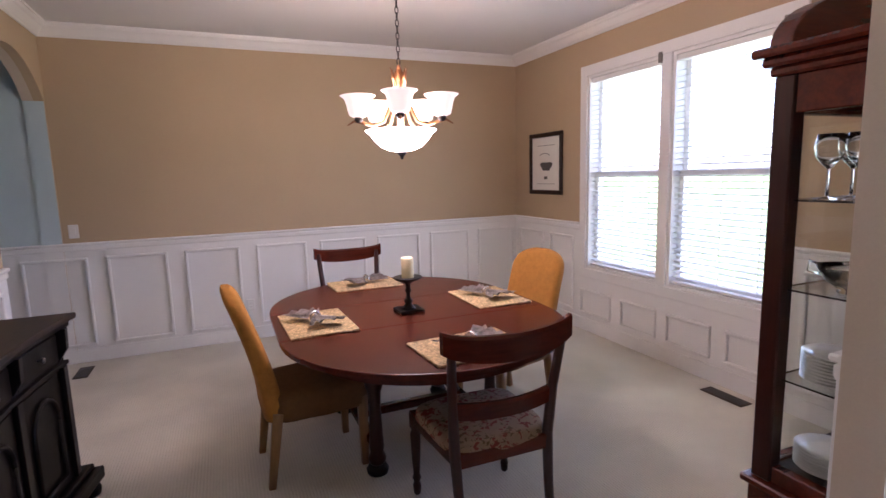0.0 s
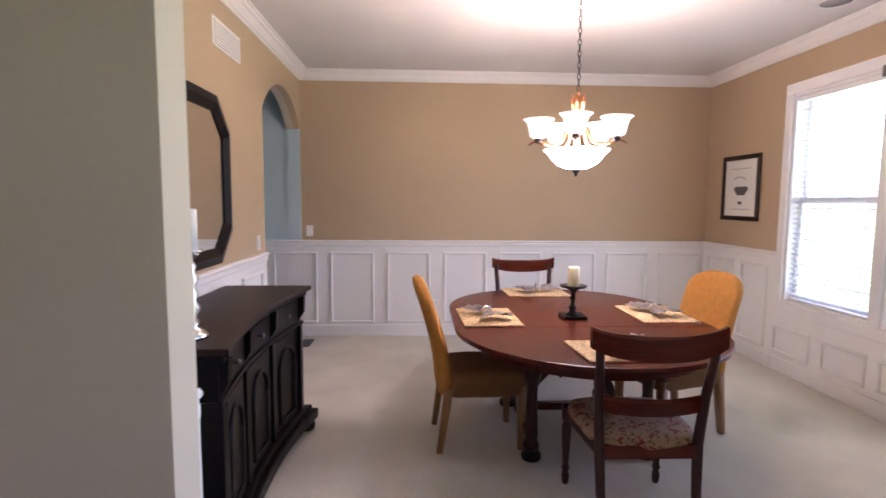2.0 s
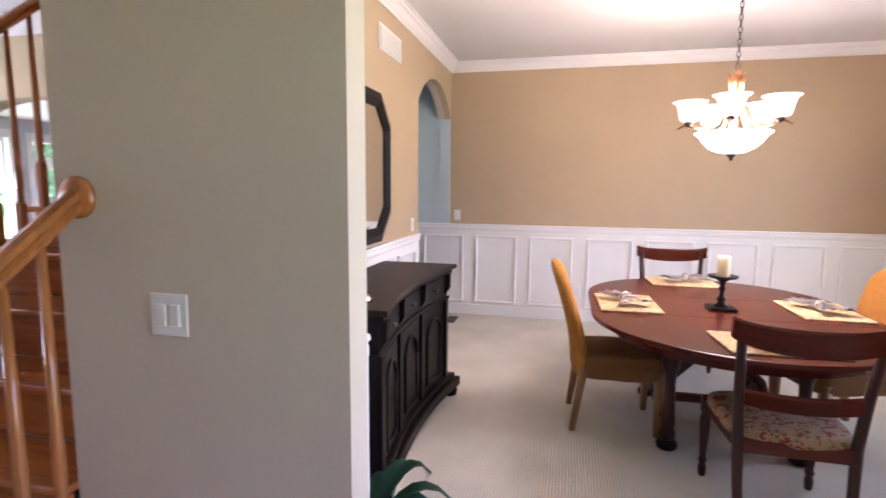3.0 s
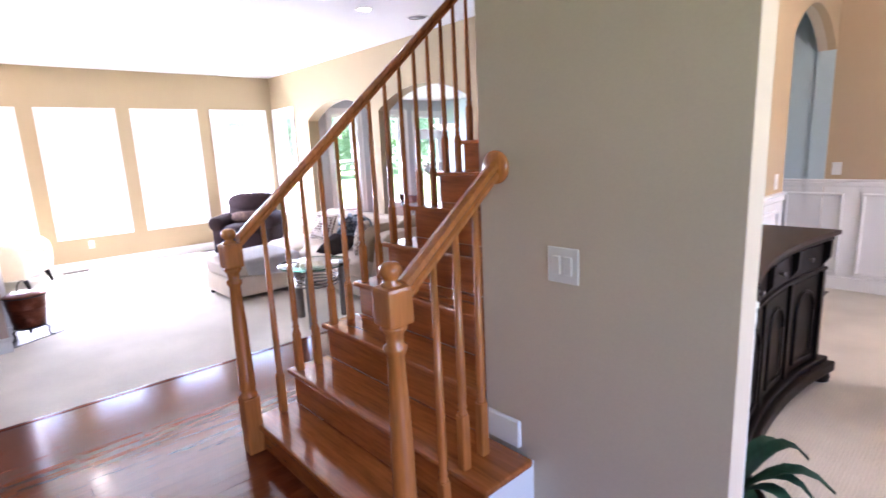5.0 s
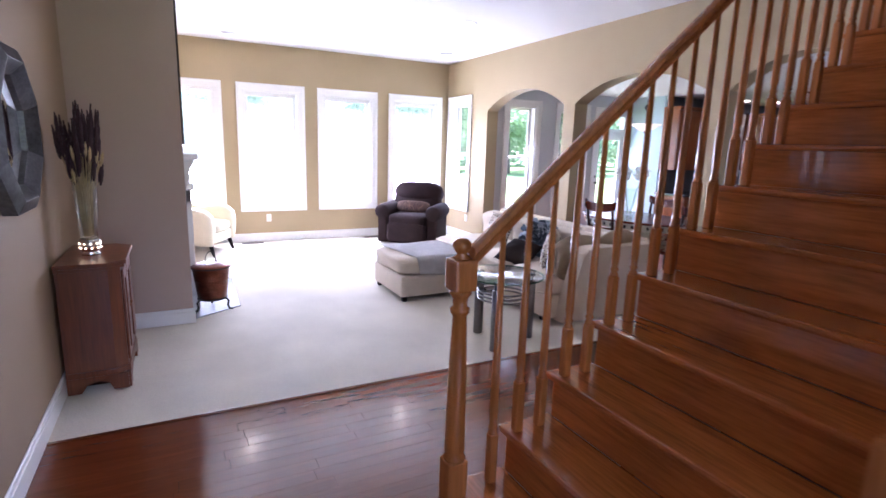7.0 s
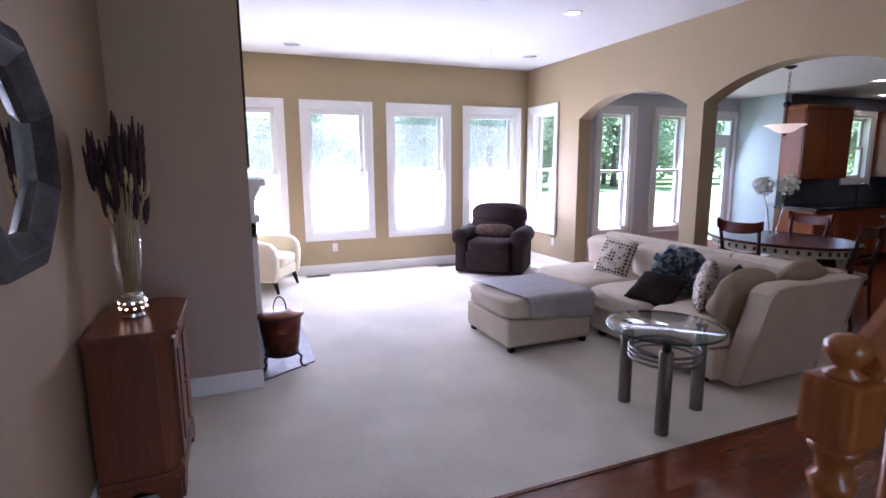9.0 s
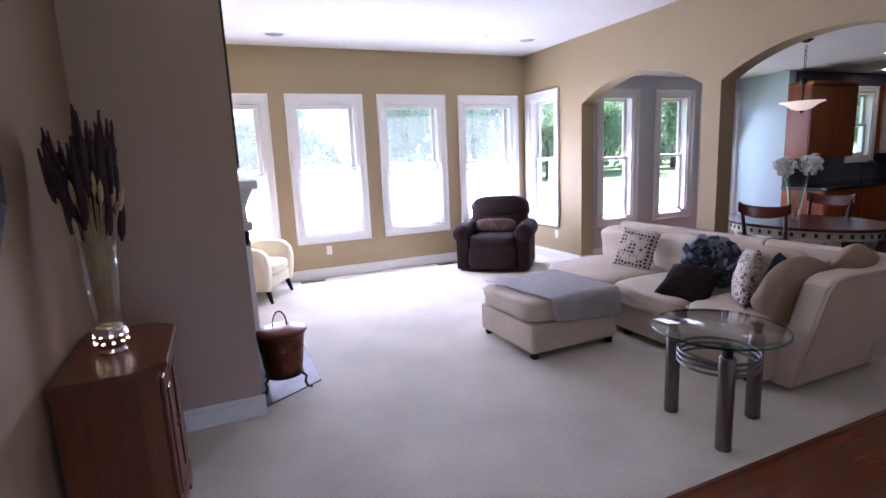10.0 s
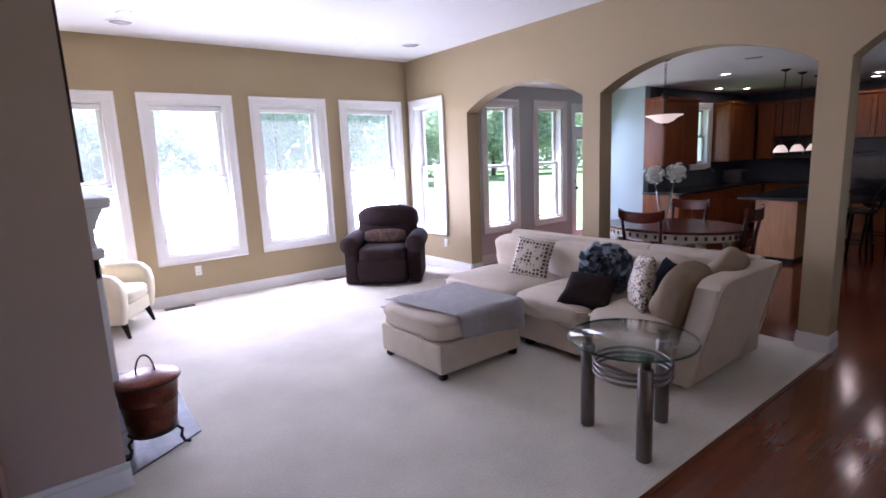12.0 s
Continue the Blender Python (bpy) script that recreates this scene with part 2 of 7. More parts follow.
# ---- building helpers ----
def bm_box(bm, x0, x1, y0, y1, z0, z1, bevel=0.0, segs=1):
    vs = [bm.verts.new((x, y, z)) for z in (z0, z1) for y in (y0, y1) for x in (x0, x1)]
    fs = [bm.faces.new([vs[i] for i in f]) for f in ((0, 2, 3, 1), (4, 5, 7, 6), (0, 1, 5, 4), (2, 6, 7, 3), (0, 4, 6, 2), (1, 3, 7, 5))]
    if bevel:
        es = {e for f in fs for e in f.edges}
        bmesh.ops.bevel(bm, geom=list(es), offset=bevel, segments=segs, profile=0.6, affect="EDGES")
    return bm


def box(*a, **k):
    return bm_box(bmesh.new(), *a, **k)


def lathe(profile, segs=24, bm=None, at=(0, 0, 0)):
    """Turned shape: (radius, height) pairs from bottom to top."""
    bm = bm or bmesh.new()
    rings = []
    for r, z in profile:
        if r < 1e-4:
            rings.append([bm.verts.new((at[0], at[1], at[2] + z))])
        else:
            rings.append([bm.verts.new((at[0] + r * math.cos(2 * math.pi * i / segs), at[1] + r * math.sin(2 * math.pi * i / segs), at[2] + z)) for i in range(segs)])
    for a, b in zip(rings, rings[1:]):
        for i in range(segs):
            j = (i + 1) % segs
            q = [a[i % len(a)], a[j % len(a)], b[j % len(b)], b[i % len(b)]]
            q = list(dict.fromkeys(q))
            if len(q) > 2:
                bm.faces.new(q)
    for ring, flip in ((rings[0], True), (rings[-1], False)):
        if len(ring) > 2:
            bm.faces.new(ring[::-1] if flip else ring)
    for f in bm.faces:
        f.smooth = True
    return bm


def tube(pts, r, segs=8, bm=None, closed=False):
    """A bent rod along the points; r is one radius or one for each point."""
    bm = bm or bmesh.new()
    pts = [Vector(p) for p in pts]
    n = len(pts)
    rs = r if isinstance(r, (list, tuple)) else [r] * n
    rings, up = [], None
    for i, p in enumerate(pts):
        d = (pts[(i + 1) % n] - pts[i - 1]) if closed else (pts[min(i + 1, n - 1)] - pts[max(i - 1, 0)])
        d.normalize()
        if up is None:
            up = d.orthogonal().normalized()
        up = (up - d * up.dot(d)).normalized()
        side = d.cross(up)
        rings.append([bm.verts.new(p + rs[i] * (math.cos(2 * math.pi * k / segs) * up + math.sin(2 * math.pi * k / segs) * side)) for k in range(segs)])
    for a, b in zip(rings, rings[1:] + rings[:1] if closed else rings[1:]):
        for k in range(segs):
            bm.faces.new((a[k], a[(k + 1) % segs], b[(k + 1) % segs], b[k])).smooth = True
    if not closed:
        bm.faces.new(rings[0][::-1]), bm.faces.new(rings[-1])
    return bm


def prism(outline, lo, hi, axis="z", bm=None, bevel=0.0):
    """The outline (pairs) pushed from lo to hi along an axis: z of (x, y), y of (x, z), x of (y, z)."""
    bm = bm or bmesh.new()
    put = {"z": lambda a, b, c: (a, b, c), "y": lambda a, b, c: (a, c, b), "x": lambda a, b, c: (c, a, b)}[axis]
    lows = [bm.verts.new(put(a, b, lo)) for a, b in outline]
    highs = [bm.verts.new(put(a, b, hi)) for a, b in outline]
    n = len(outline)
    fs = [bm.faces.new(lows), bm.faces.new(highs)]
    rim = [e for f in fs for e in f.edges]
    fs += [bm.faces.new((lows[i], lows[(i + 1) % n], highs[(i + 1) % n], highs[i])) for i in range(n)]
    bmesh.ops.recalc_face_normals(bm, faces=fs)
    if bevel:
        bmesh.ops.bevel(bm, geom=rim, offset=bevel, segments=2, profile=0.6, affect="EDGES")
    return bm


def cushion(sx, sy, sz, puff=4.0, n=14, bm=None, sag=0.0):
    """A stuffed block: a rounded box of half sizes sx, sy, sz."""
    bm = bm or bmesh.new()
    g = bmesh.ops.create_cube(bm, size=2.0)
    bmesh.ops.subdivide_edges(bm, edges=list({e for v in g["verts"] for e in v.link_edges}), cuts=n, use_grid_fill=True)
    for v in bm.verts:
        x, y, z = v.co
        k = (abs(x) ** puff + abs(y) ** puff + abs(z) ** puff) ** (1 / puff)
        x, y, z = x / k, y / k, z / k
        w = noise.noise(Vector((x * 2 + sx * 9, y * 2 + sy * 7, z * 2))) * 0.03
        v.co = (x * sx * (1 + w), y * sy * (1 + w), z * sz * (1 + w) - sag * sz * max(0.0, 1 - x * x - y * y))
    for f in bm.faces:
        f.smooth = True
    return bm


def pillow_shape(s, t, n=16):
    """A square scatter pillow with pointed corners, lying flat: side 2s, thickness 2t."""
    bm = bmesh.new()
    vs = {}
    for side in (1, -1):
        for i in range(n + 1):
            for j in range(n + 1):
                u, v = 2 * i / n - 1, 2 * j / n - 1
                rim = i in (0, n) or j in (0, n)
                if rim and (0, i, j) in vs:
                    vs[side, i, j] = vs[0, i, j]
                    continue
                h = t * ((1 - u * u) * (1 - v * v)) ** 0.42
                pinch = 1 - 0.07 * (1 - abs(u * v)) * max(abs(u), abs(v)) ** 3
                q = bm.verts.new((u * s * pinch, v * s * pinch, side * h + 0.01 * noise.noise(Vector((u * 2, v * 2, side)))))
                vs[side, i, j] = q
                if rim:
                    vs[0, i, j] = q
        for i in range(n):
            for j in range(n):
                q = [vs[side, i, j], vs[side, i + 1, j], vs[side, i + 1, j + 1], vs[side, i, j + 1]]
                bm.faces.new(q if side > 0 else q[::-1]).smooth = True
    return bm


def moved(bm, m):
    bm.transform(m)
    return bm


def link(name, bm, material):
    me = bpy.data.meshes.new(name)
    bm.to_mesh(me)
    bm.free()
    me.materials.append(material)
    return new(name, me)


def part(name, bm, material, parent, label=""):
    ob = link(name, bm, material)
    ob.parent = parent
    return tagged(ob, label) if label else ob


def thing(name, label, category, m=None, group=""):
    ob = new(name)
    ob.matrix_basis = m or Matrix()
    return tagged(ob, label, category, group)


def single(name, bm, material, label, category, m=None, group=""):
    ob = link(name, bm, material)
    ob.matrix_basis = m or Matrix()
    return tagged(ob, label, category, group)


def structure(name, bm, material, label="", category=""):
    return tagged(link(name, bm, material), label, category, kind="structure")


def piece(name, mesh, parent, m):
    ob = new(name, mesh)
    ob.parent = parent
    ob.matrix_basis = m
    return ob


def mesh_of(name, bm, material):
    me = bpy.data.meshes.new(name)
    bm.to_mesh(me)
    bm.free()
    me.materials.append(material)
    return me


def wall_with_holes(axis, c0, c1, u0, u1, z0, z1, holes=()):
    """A wall of thickness c0..c1 across the axis, from u0 to u1; holes are (ua, ub, za, zb) or, arched, (ua, ub, za, spring, crown)."""
    bm = bmesh.new()

    def slab(a, b, lo, hi):
        if b - a > 1e-4 and hi - lo > 1e-4:
            bm_box(bm, *((c0, c1, a, b) if axis == "x" else (a, b, c0, c1)), lo, hi)
    edge = u0
    for h in sorted(holes):
        slab(edge, h[0], z0, z1)
        slab(h[0], h[1], z0, h[2])
        if len(h) == 4:
            slab(h[0], h[1], h[3], z1)
        else:
            n, w = 24, (h[1] - h[0]) / 2
            rise = h[4] - h[3]
            rad = (w * w + rise * rise) / (2 * rise)
            cut = [(h[0] + 2 * w * i / n, h[3] + math.sqrt(max(rad * rad - (2 * w * i / n - w) ** 2, 0)) - (rad - rise)) for i in range(n + 1)]
            for (a, za), (b, zb) in zip(cut, cut[1:]):
                prism([(a, za), (b, zb), (b, z1), (a, z1)], c0, c1, axis, bm)
        edge = h[1]
    slab(edge, u1, z0, z1)
    return bm


# ---- plan ----
CEIL_Z, KIT_Z = 2.88, 2.48
DX0, DX1, DY0, DY1 = -1.285, 3.23, 0.767, 5.317          # dining room
SWY = 0.647                                               # wall with the light switch
FX, FY, FL = -9.20, 3.42, -1.49                           # family room: far wall, arch wall, near wall
BX, BY = -5.62, -0.765                                    # chimney breast
NX, NY = -8.2, 6.7                                        # breakfast nook
KX, KY = -7.45, 10.3                                      # kitchen
WIN = [(-1.16, -0.21), (0.005, 0.955), (1.17, 2.12), (2.335, 3.285)]
GL_Z0, GL_Z1, CAS = 0.56, 2.235, 0.085


# ---- floors, ceilings, walls ----
structure("carpet_dining", box(DX0, DX1, DY0 - 0.05, DY1, -0.02, 0.0), CARPET, "cream loop-pile wall-to-wall carpet in the dining room", "carpet")
structure("carpet_hall", box(DX0 - 1.6, DX0, 3.96, DY1, -0.02, 0.0), CARPET, "cream loop-pile carpet beyond the arched opening", "carpet")
structure("carpet_family", box(FX, -3.96, FL, FY + 0.09, -0.02, 0.004), CARPET, "cream loop-pile wall-to-wall carpet in the family room", "carpet")
structure("subfloor", box(FX, DX1, FL, FY + 0.19, -0.3, -0.021), BARK)
structure("subfloor_kitchen", box(NX, DX1, FY + 0.19, KY, -0.3, -0.021), BARK)
structure("ceiling_dining", box(DX0, DX1, DY0, DY1, CEIL_Z, CEIL_Z + 0.1), CEIL, "flat white painted ceiling", "ceiling")
structure("ceiling_hall", box(DX0 - 1.6, DX0 - 0.14, 3.9, DY1, CEIL_Z, CEIL_Z + 0.1), CEIL)
structure("ceiling_family", box(FX, -2.78, FL, FY, CEIL_Z, CEIL_Z + 0.1), CEIL, "flat white painted ceiling", "ceiling")
structure("ceiling_foyer", box(-2.78, 2.4, FL, SWY, CEIL_Z, CEIL_Z + 0.1), CEIL, "flat white painted ceiling", "ceiling")
structure("ceiling_nook", box(-8.35, -3.05, FY + 0.19, 5.6, KIT_Z, KIT_Z + 0.1), CEIL, "flat white painted ceiling", "ceiling")
structure("ceiling_kitchen", box(-8.35, -0.2, 5.6, KY, KIT_Z, KIT_Z + 0.1), CEIL, "flat white painted ceiling", "ceiling")

dwin = (2.12, 4.01, 0.63, 2.44)
structure("wall_east", wall_with_holes("x", DX1, DX1 + 0.2, SWY, DY1 + 0.15, 0, CEIL_Z, [dwin]), TAN)
structure("wall_dining_back", box(DX0, DX1, DY1, DY1 + 0.15, 0, CEIL_Z), TAN)
structure("wall_hall_back", box(DX0 - 1.6, DX0, DY1, DY1 + 0.15, 0, CEIL_Z), BLUE)
structure("wall_hall_end", box(DX0 - 1.75, DX0 - 1.6, 3.6, DY1 + 0.15, 0, CEIL_Z), BLUE)
structure("wall_hall_side", box(DX0 - 1.6, DX0 - 0.14, 3.72, 3.9, 0, CEIL_Z), BLUE)
structure("wall_dining_left", wall_with_holes("x", DX0 - 0.07, DX0, DY0, DY1, 0, CEIL_Z, [(3.97, DY1 - 0.015, 0, 2.26, 2.56)]), TAN)
structure("wall_stair_side", wall_with_holes("x", DX0 - 0.145, DX0 - 0.07, SWY, DY1, 0, 5.4, [(3.97, DY1 - 0.015, 0, 2.26, 2.56)]), GREIGE)
structure("trim_arch_jamb", box(DX0 - 0.145, DX0 - 0.002, DY1 - 0.019, DY1 - 0.0151, 1.07, 2.26), BLUE)
structure("trim_arch_jamb_lower", box(DX0 - 0.145, DX0 - 0.002, DY1 - 0.019, DY1 - 0.0151, 0, 1.07), WHITE)
structure("wall_switch", box(DX0 - 0.07, -0.5, SWY, DY0, 0, CEIL_Z), GREIGE)
structure("wall_front_right", box(1.46, DX1, SWY, DY0, 0, CEIL_Z), GREIGE)
structure("wall_header", box(-0.5, 1.46, SWY, DY0, 2.5, CEIL_Z), GREIGE)
structure("wall_near", box(BX, 2.4, FL - 0.15, FL, 0, CEIL_Z), SHADEDTAN)
# The hole is added, out of view, to let the foyer's fill lamp in
structure("wall_foyer_end", wall_with_holes("x", 2.4, 2.55, FL - 0.15, SWY, 0, CEIL_Z, [(-1.2, 0.4, 0.3, 2.4)]), GREIGE)
structure("chimney_breast", wall_with_holes("y", FL - 0.15, BY, -7.6, BX, 0, CEIL_Z, [(-7.1, -6.3, 0.0, 0.75)]), TAUPE)
structure("firebox_back", box(-7.1, -6.3, FL - 0.15, FL + 0.1, 0, 0.75), OLIVE)
structure("wall_alcove", box(FX, -7.6, FL - 0.15, FL, 0, CEIL_Z), OLIVE)
structure("wall_west", wall_with_holes("x", FX - 0.18, FX, FL - 0.15, FY + 0.19, 0, CEIL_Z, [(a + CAS, b - CAS, GL_Z0, GL_Z1) for a, b in WIN]), OLIVE)
structure("wall_arches", wall_with_holes("y", FY, FY + 0.19, FX, -1.43, 0, CEIL_Z, [(-9.13 + CAS, -8.36 - CAS, GL_Z0, GL_Z1), (-7.89, -6.13, 0, 2.06, 2.31), (-5.93, -4.17, 0, 2.06, 2.31), (-3.98, -2.78, 0, 2.06, 2.31)]), OLIVE)
structure("wall_stairwell_top", box(-2.93, -2.78, SWY, 5.3, CEIL_Z, 5.4), GREIGE)
structure("wall_stairwell_front", box(-2.93, -1.43, SWY - 0.15, SWY, CEIL_Z, 5.4), GREIGE)
structure("wall_stairwell_back", box(-2.93, -1.43, 5.3, 5.45, CEIL_Z + 0.1, 5.4), GREIGE)
structure("ceiling_stairwell", box(-2.93, -1.3, SWY - 0.15, 5.45, 5.4, 5.5), CEIL)
structure("wall_nook_west", wall_with_holes("x", NX - 0.18, NX, FY + 0.19, NY, 0, CEIL_Z, [(4.02, 4.56, GL_Z0 - 0.03, GL_Z1 - 0.03), (5.06, 5.62, GL_Z0 - 0.03, GL_Z1 - 0.03), (5.93, 6.64, 0.02, 2.2)]), NOOKGREY)
structure("wall_nook_blue", box(NX - 0.18, KX, NY, NY + 0.15, 0, CEIL_Z), BLUE)
# Kitchen walls all in one very dark blue-grey
structure("wall_kitchen_west", wall_with_holes("x", KX - 0.15, KX, NY + 0.15, KY, 0, CEIL_Z, [(8.22, 8.80, 1.20, 2.2)]), mat("dark_slate_wall", (0.10, 0.11, 0.13), 0.75, var=0.06))
structure("wall_kitchen_back", box(KX - 0.15, -0.2, KY, KY + 0.15, 0, CEIL_Z), bpy.data.materials["dark_slate_wall"])
structure("wall_kitchen_east", box(-0.35, -0.2, 5.45, KY, 0, CEIL_Z), bpy.data.materials["dark_slate_wall"])
structure("wall_kitchen_stair", box(-1.43, -0.2, 5.467, 5.6, 0, CEIL_Z), GREIGE)
# Unseen eaves, added so that the sun reaches the floor only as slivers
structure("sun_cut_eave", box(FX - 0.45, FX - 0.18, FL - 0.5, FY + 0.19, CEIL_Z + 0.02, CEIL_Z + 0.16), WHITE, "white eave added unseen to cut the sun at the windows", "eave")
structure("sun_cut_eave_nook", box(NX - 0.52, NX - 0.18, FY + 0.19, NY + 0.5, CEIL_Z + 0.02, CEIL_Z + 0.16), WHITE, "white eave added unseen to cut the sun at the nook", "eave")
structure("ground", box(-200, 120, -160, 160, -0.62, -0.6), GRASS, "bright mown lawn reaching the trees", "lawn")


# ---- windows and doors ----
def uvbox(axis, plane, s, u0, u1, d0, d1, z0, z1, bm=None, bevel=0.0):
    """A box on a wall: u along it, d out of the plane into the room (s is the room's side)."""
    a, b = sorted((plane + s * d0, plane + s * d1))
    args = (a, b, u0, u1) if axis == "x" else (u0, u1, a, b)
    return bm_box(bm or bmesh.new(), *args, z0, z1, bevel)


def double_hung(name, axis, plane, s, u0, u1, z0, z1, casing=CAS, mid=None, label="white-painted double-hung window with flat casing", w=None):
    """A double-hung window; u0..z1 is the opening in the wall."""
    w = w or tagged(new(name), label, "window", kind="structure")
    c = casing
    if c:
        for a, b, lo, hi in ((u0 - c, u1 + c, z1, z1 + c), (u0 - c, u1 + c, z0 - c, z0), (u0 - c, u0, z0, z1), (u1, u1 + c, z0, z1)):
            part("casing", uvbox(axis, plane, s, a, b, 0, 0.02, lo, hi, bevel=0.004), WHITE, w)
        for a, b, lo, hi in ((u0 - c - 0.012, u1 + c + 0.012, z1 + c - 0.018, z1 + c + 0.012), (u0 - c - 0.012, u0 - c + 0.016, z0 - c, z1 + c - 0.018), (u1 + c - 0.016, u1 + c + 0.012, z0 - c, z1 + c - 0.018), (u0 - c - 0.012, u1 + c + 0.012, z0 - c - 0.012, z0 - c + 0.016)):
            part("back_band", uvbox(axis, plane, s, a, b, 0.0, 0.032, lo, hi, bevel=0.005), WHITE, w)
    t = 0.025
    for a, b, lo, hi in ((u0, u1, z1 - t, z1), (u0, u1, z0, z0 + t), (u0, u0 + t, z0 + t, z1 - t), (u1 - t, u1, z0 + t, z1 - t)):
        part("jamb", uvbox(axis, plane, s, a, b, -0.17, 0.002, lo, hi), WHITE, w)
    m = mid or (z0 + z1) / 2
    r = 0.045
    for nm, lo, hi, d in (("lower_sash", z0 + t, m + 0.02, -0.09), ("upper_sash", m - 0.02, z1 - t, -0.125)):
        sash = None
        for a, b, p, q in ((u0 + t, u1 - t, lo, lo + r), (u0 + t, u1 - t, hi - r * 0.8, hi), (u0 + t, u0 + t + r, lo + r, hi - r * 0.8), (u1 - t - r, u1 - t, lo + r, hi - r * 0.8)):
            if sash is None:
                sash = part(nm, uvbox(axis, plane, s, a, b, d - 0.017, d + 0.017, p, q, bevel=0.003), WHITE, w)
            else:
                part("sash_rail", uvbox(axis, plane, s, a, b, d - 0.017, d + 0.017, p, q, bevel=0.003), WHITE, sash)
        pane = part("pane", uvbox(axis, plane, s, u0 + t + r, u1 - t - r, d - 0.002, d + 0.002, lo + r, hi - r * 0.8), PANE, sash)
        pane.visible_shadow = False
    return w


def cell_shade(axis, plane, s, u0, u1, z0, z1, top):
    """A pleated cellular shade that covers the window's lower half, with its rail at the top of the window."""
    sh = thing("cellular_shade", "white pleated cellular shade covering the lower half of a window", "window shade", group="cellular shades")
    n = int((z1 - z0) / 0.019)
    zs = [z0 + (z1 - z0) * i / n for i in range(n + 1)]
    pts = [(plane + s * (-0.05 + (0.006 if i % 2 else -0.006)), z) for i, z in enumerate(zs)]
    bm = bmesh.new()
    rows = [[bm.verts.new((x, u, z)) for u in (u0, u1)] if axis == "x" else [bm.verts.new((u, x, z)) for u in (u0, u1)] for x, z in pts]
    for a, b in zip(rows, rows[1:]):
        bm.faces.new((a[0], a[1], b[1], b[0]))
    part("pleated_cloth", bm, SHADE, sh)
    part("bottom_rail", uvbox(axis, plane, s, u0, u1, -0.065, -0.035, z0 - 0.02, z0, bevel=0.004), WHITE, sh)
    part("middle_rail", uvbox(axis, plane, s, u0, u1, -0.062, -0.038, z1, z1 + 0.016, bevel=0.004), WHITE, sh)
    part("head_rail", uvbox(axis, plane, s, u0, u1, -0.075, -0.025, top - 0.055, top, bevel=0.006), WHITE, sh)
    for k in (0.22, 0.78):
        u = u0 + (u1 - u0) * k
        p = plane - s * 0.05
        part("cord", tube([(p, u, z1), (p, u, top - 0.05)] if axis == "x" else [(u, p, z1), (u, p, top - 0.05)], 0.0012, 5), WHITE, sh)
    return sh


for i, (a, b) in enumerate(WIN):
    wnd = double_hung("window_%d" % (i + 1), "x", FX, 1, a + CAS, b - CAS, GL_Z0, GL_Z1)
    # Framed sheet added outside the glass to wash the trees out like glare
    scr = part("insect_screen", uvbox("x", FX, 1, a + CAS + 0.035, b - CAS - 0.035, -0.163, -0.161, GL_Z0 + 0.035, GL_Z1 - 0.035), HAZE, wnd, "pale sheet added to haze the view outside")
    for u_ in (a + CAS + 0.025, b - CAS - 0.037):
        part("screen_frame", uvbox("x", FX, 1, u_, u_ + 0.012, -0.168, -0.155, GL_Z0 + 0.03, GL_Z1 - 0.03), PLASTIC, scr)
    cell_shade("x", FX, 1, a + CAS + 0.03, b - CAS - 0.03, GL_Z0 + 0.05, (1.40, 1.43, 1.42, 1.41)[i], GL_Z1 - 0.03)
double_hung("window_5", "y", FY, -1, -9.13 + CAS, -8.36 - CAS, GL_Z0, GL_Z1)
double_hung("window_6", "x", NX, 1, 4.02, 4.56, GL_Z0 - 0.03, GL_Z1 - 0.03)
double_hung("window_7", "x", NX, 1, 5.06, 5.62, GL_Z0 - 0.03, GL_Z1 - 0.03)
double_hung("window_8", "x", KX, 1, 8.22, 8.80, 1.20, 2.2, 0.07, label="small white double-hung window above the kitchen sink")
# patio door with transom
door = tagged(new("door_1"), "white glazed patio door with a transom light above", "door", kind="structure")
for a, b, lo, hi in ((5.85, 5.93, 0, 2.2), (6.64, 6.7, 0, 2.2), (5.85, 6.7, 2.2, 2.28)):
    part("casing", uvbox("x", NX, 1, a, b, 0, 0.02, lo, hi, bevel=0.004), WHITE, door)
for a, b, lo, hi in ((5.93, 6.04, 0.03, 1.86), (6.53, 6.64, 0.03, 1.86), (6.04, 6.53, 0.03, 0.25), (6.04, 6.53, 1.72, 1.86)):
    part("stile", uvbox("x", NX, 1, a, b, -0.08, -0.035, lo, hi, bevel=0.004), WHITE, door)
for a, b, lo, hi in ((5.93, 6.64, 1.86, 1.92), (5.93, 6.64, 2.14, 2.2), (5.93, 5.98, 1.92, 2.14), (6.59, 6.64, 1.92, 2.14)):
    part("transom_frame", uvbox("x", NX, 1, a, b, -0.09, -0.02, lo, hi, bevel=0.004), WHITE, door)
for a, b, lo, hi in ((6.04, 6.53, 0.25, 1.72), (5.98, 6.59, 1.92, 2.14)):
    part("pane", uvbox("x", NX, 1, a, b, -0.06, -0.055, lo, hi), PANE, door).visible_shadow = False
knob = part("door_knob", moved(lathe([(0, 0), (0.02, 0), (0.012, 0.02), (0.026, 0.035), (0.024, 0.055), (0, 0.062)], 14), pose(NX - 0.035, 5.99, 0.95, 0, 90, 0)), STEEL, door, "brushed metal door knob")
part("deadbolt", moved(lathe([(0, 0), (0.024, 0), (0.024, 0.014), (0, 0.016)], 14), pose(NX - 0.035, 5.99, 1.06, 0, 90, 0)), STEEL, door, "brushed metal deadbolt")

# the twin dining window
dw = tagged(new("window_9"), "white twin double-hung window with wide casing", "window", kind="structure")
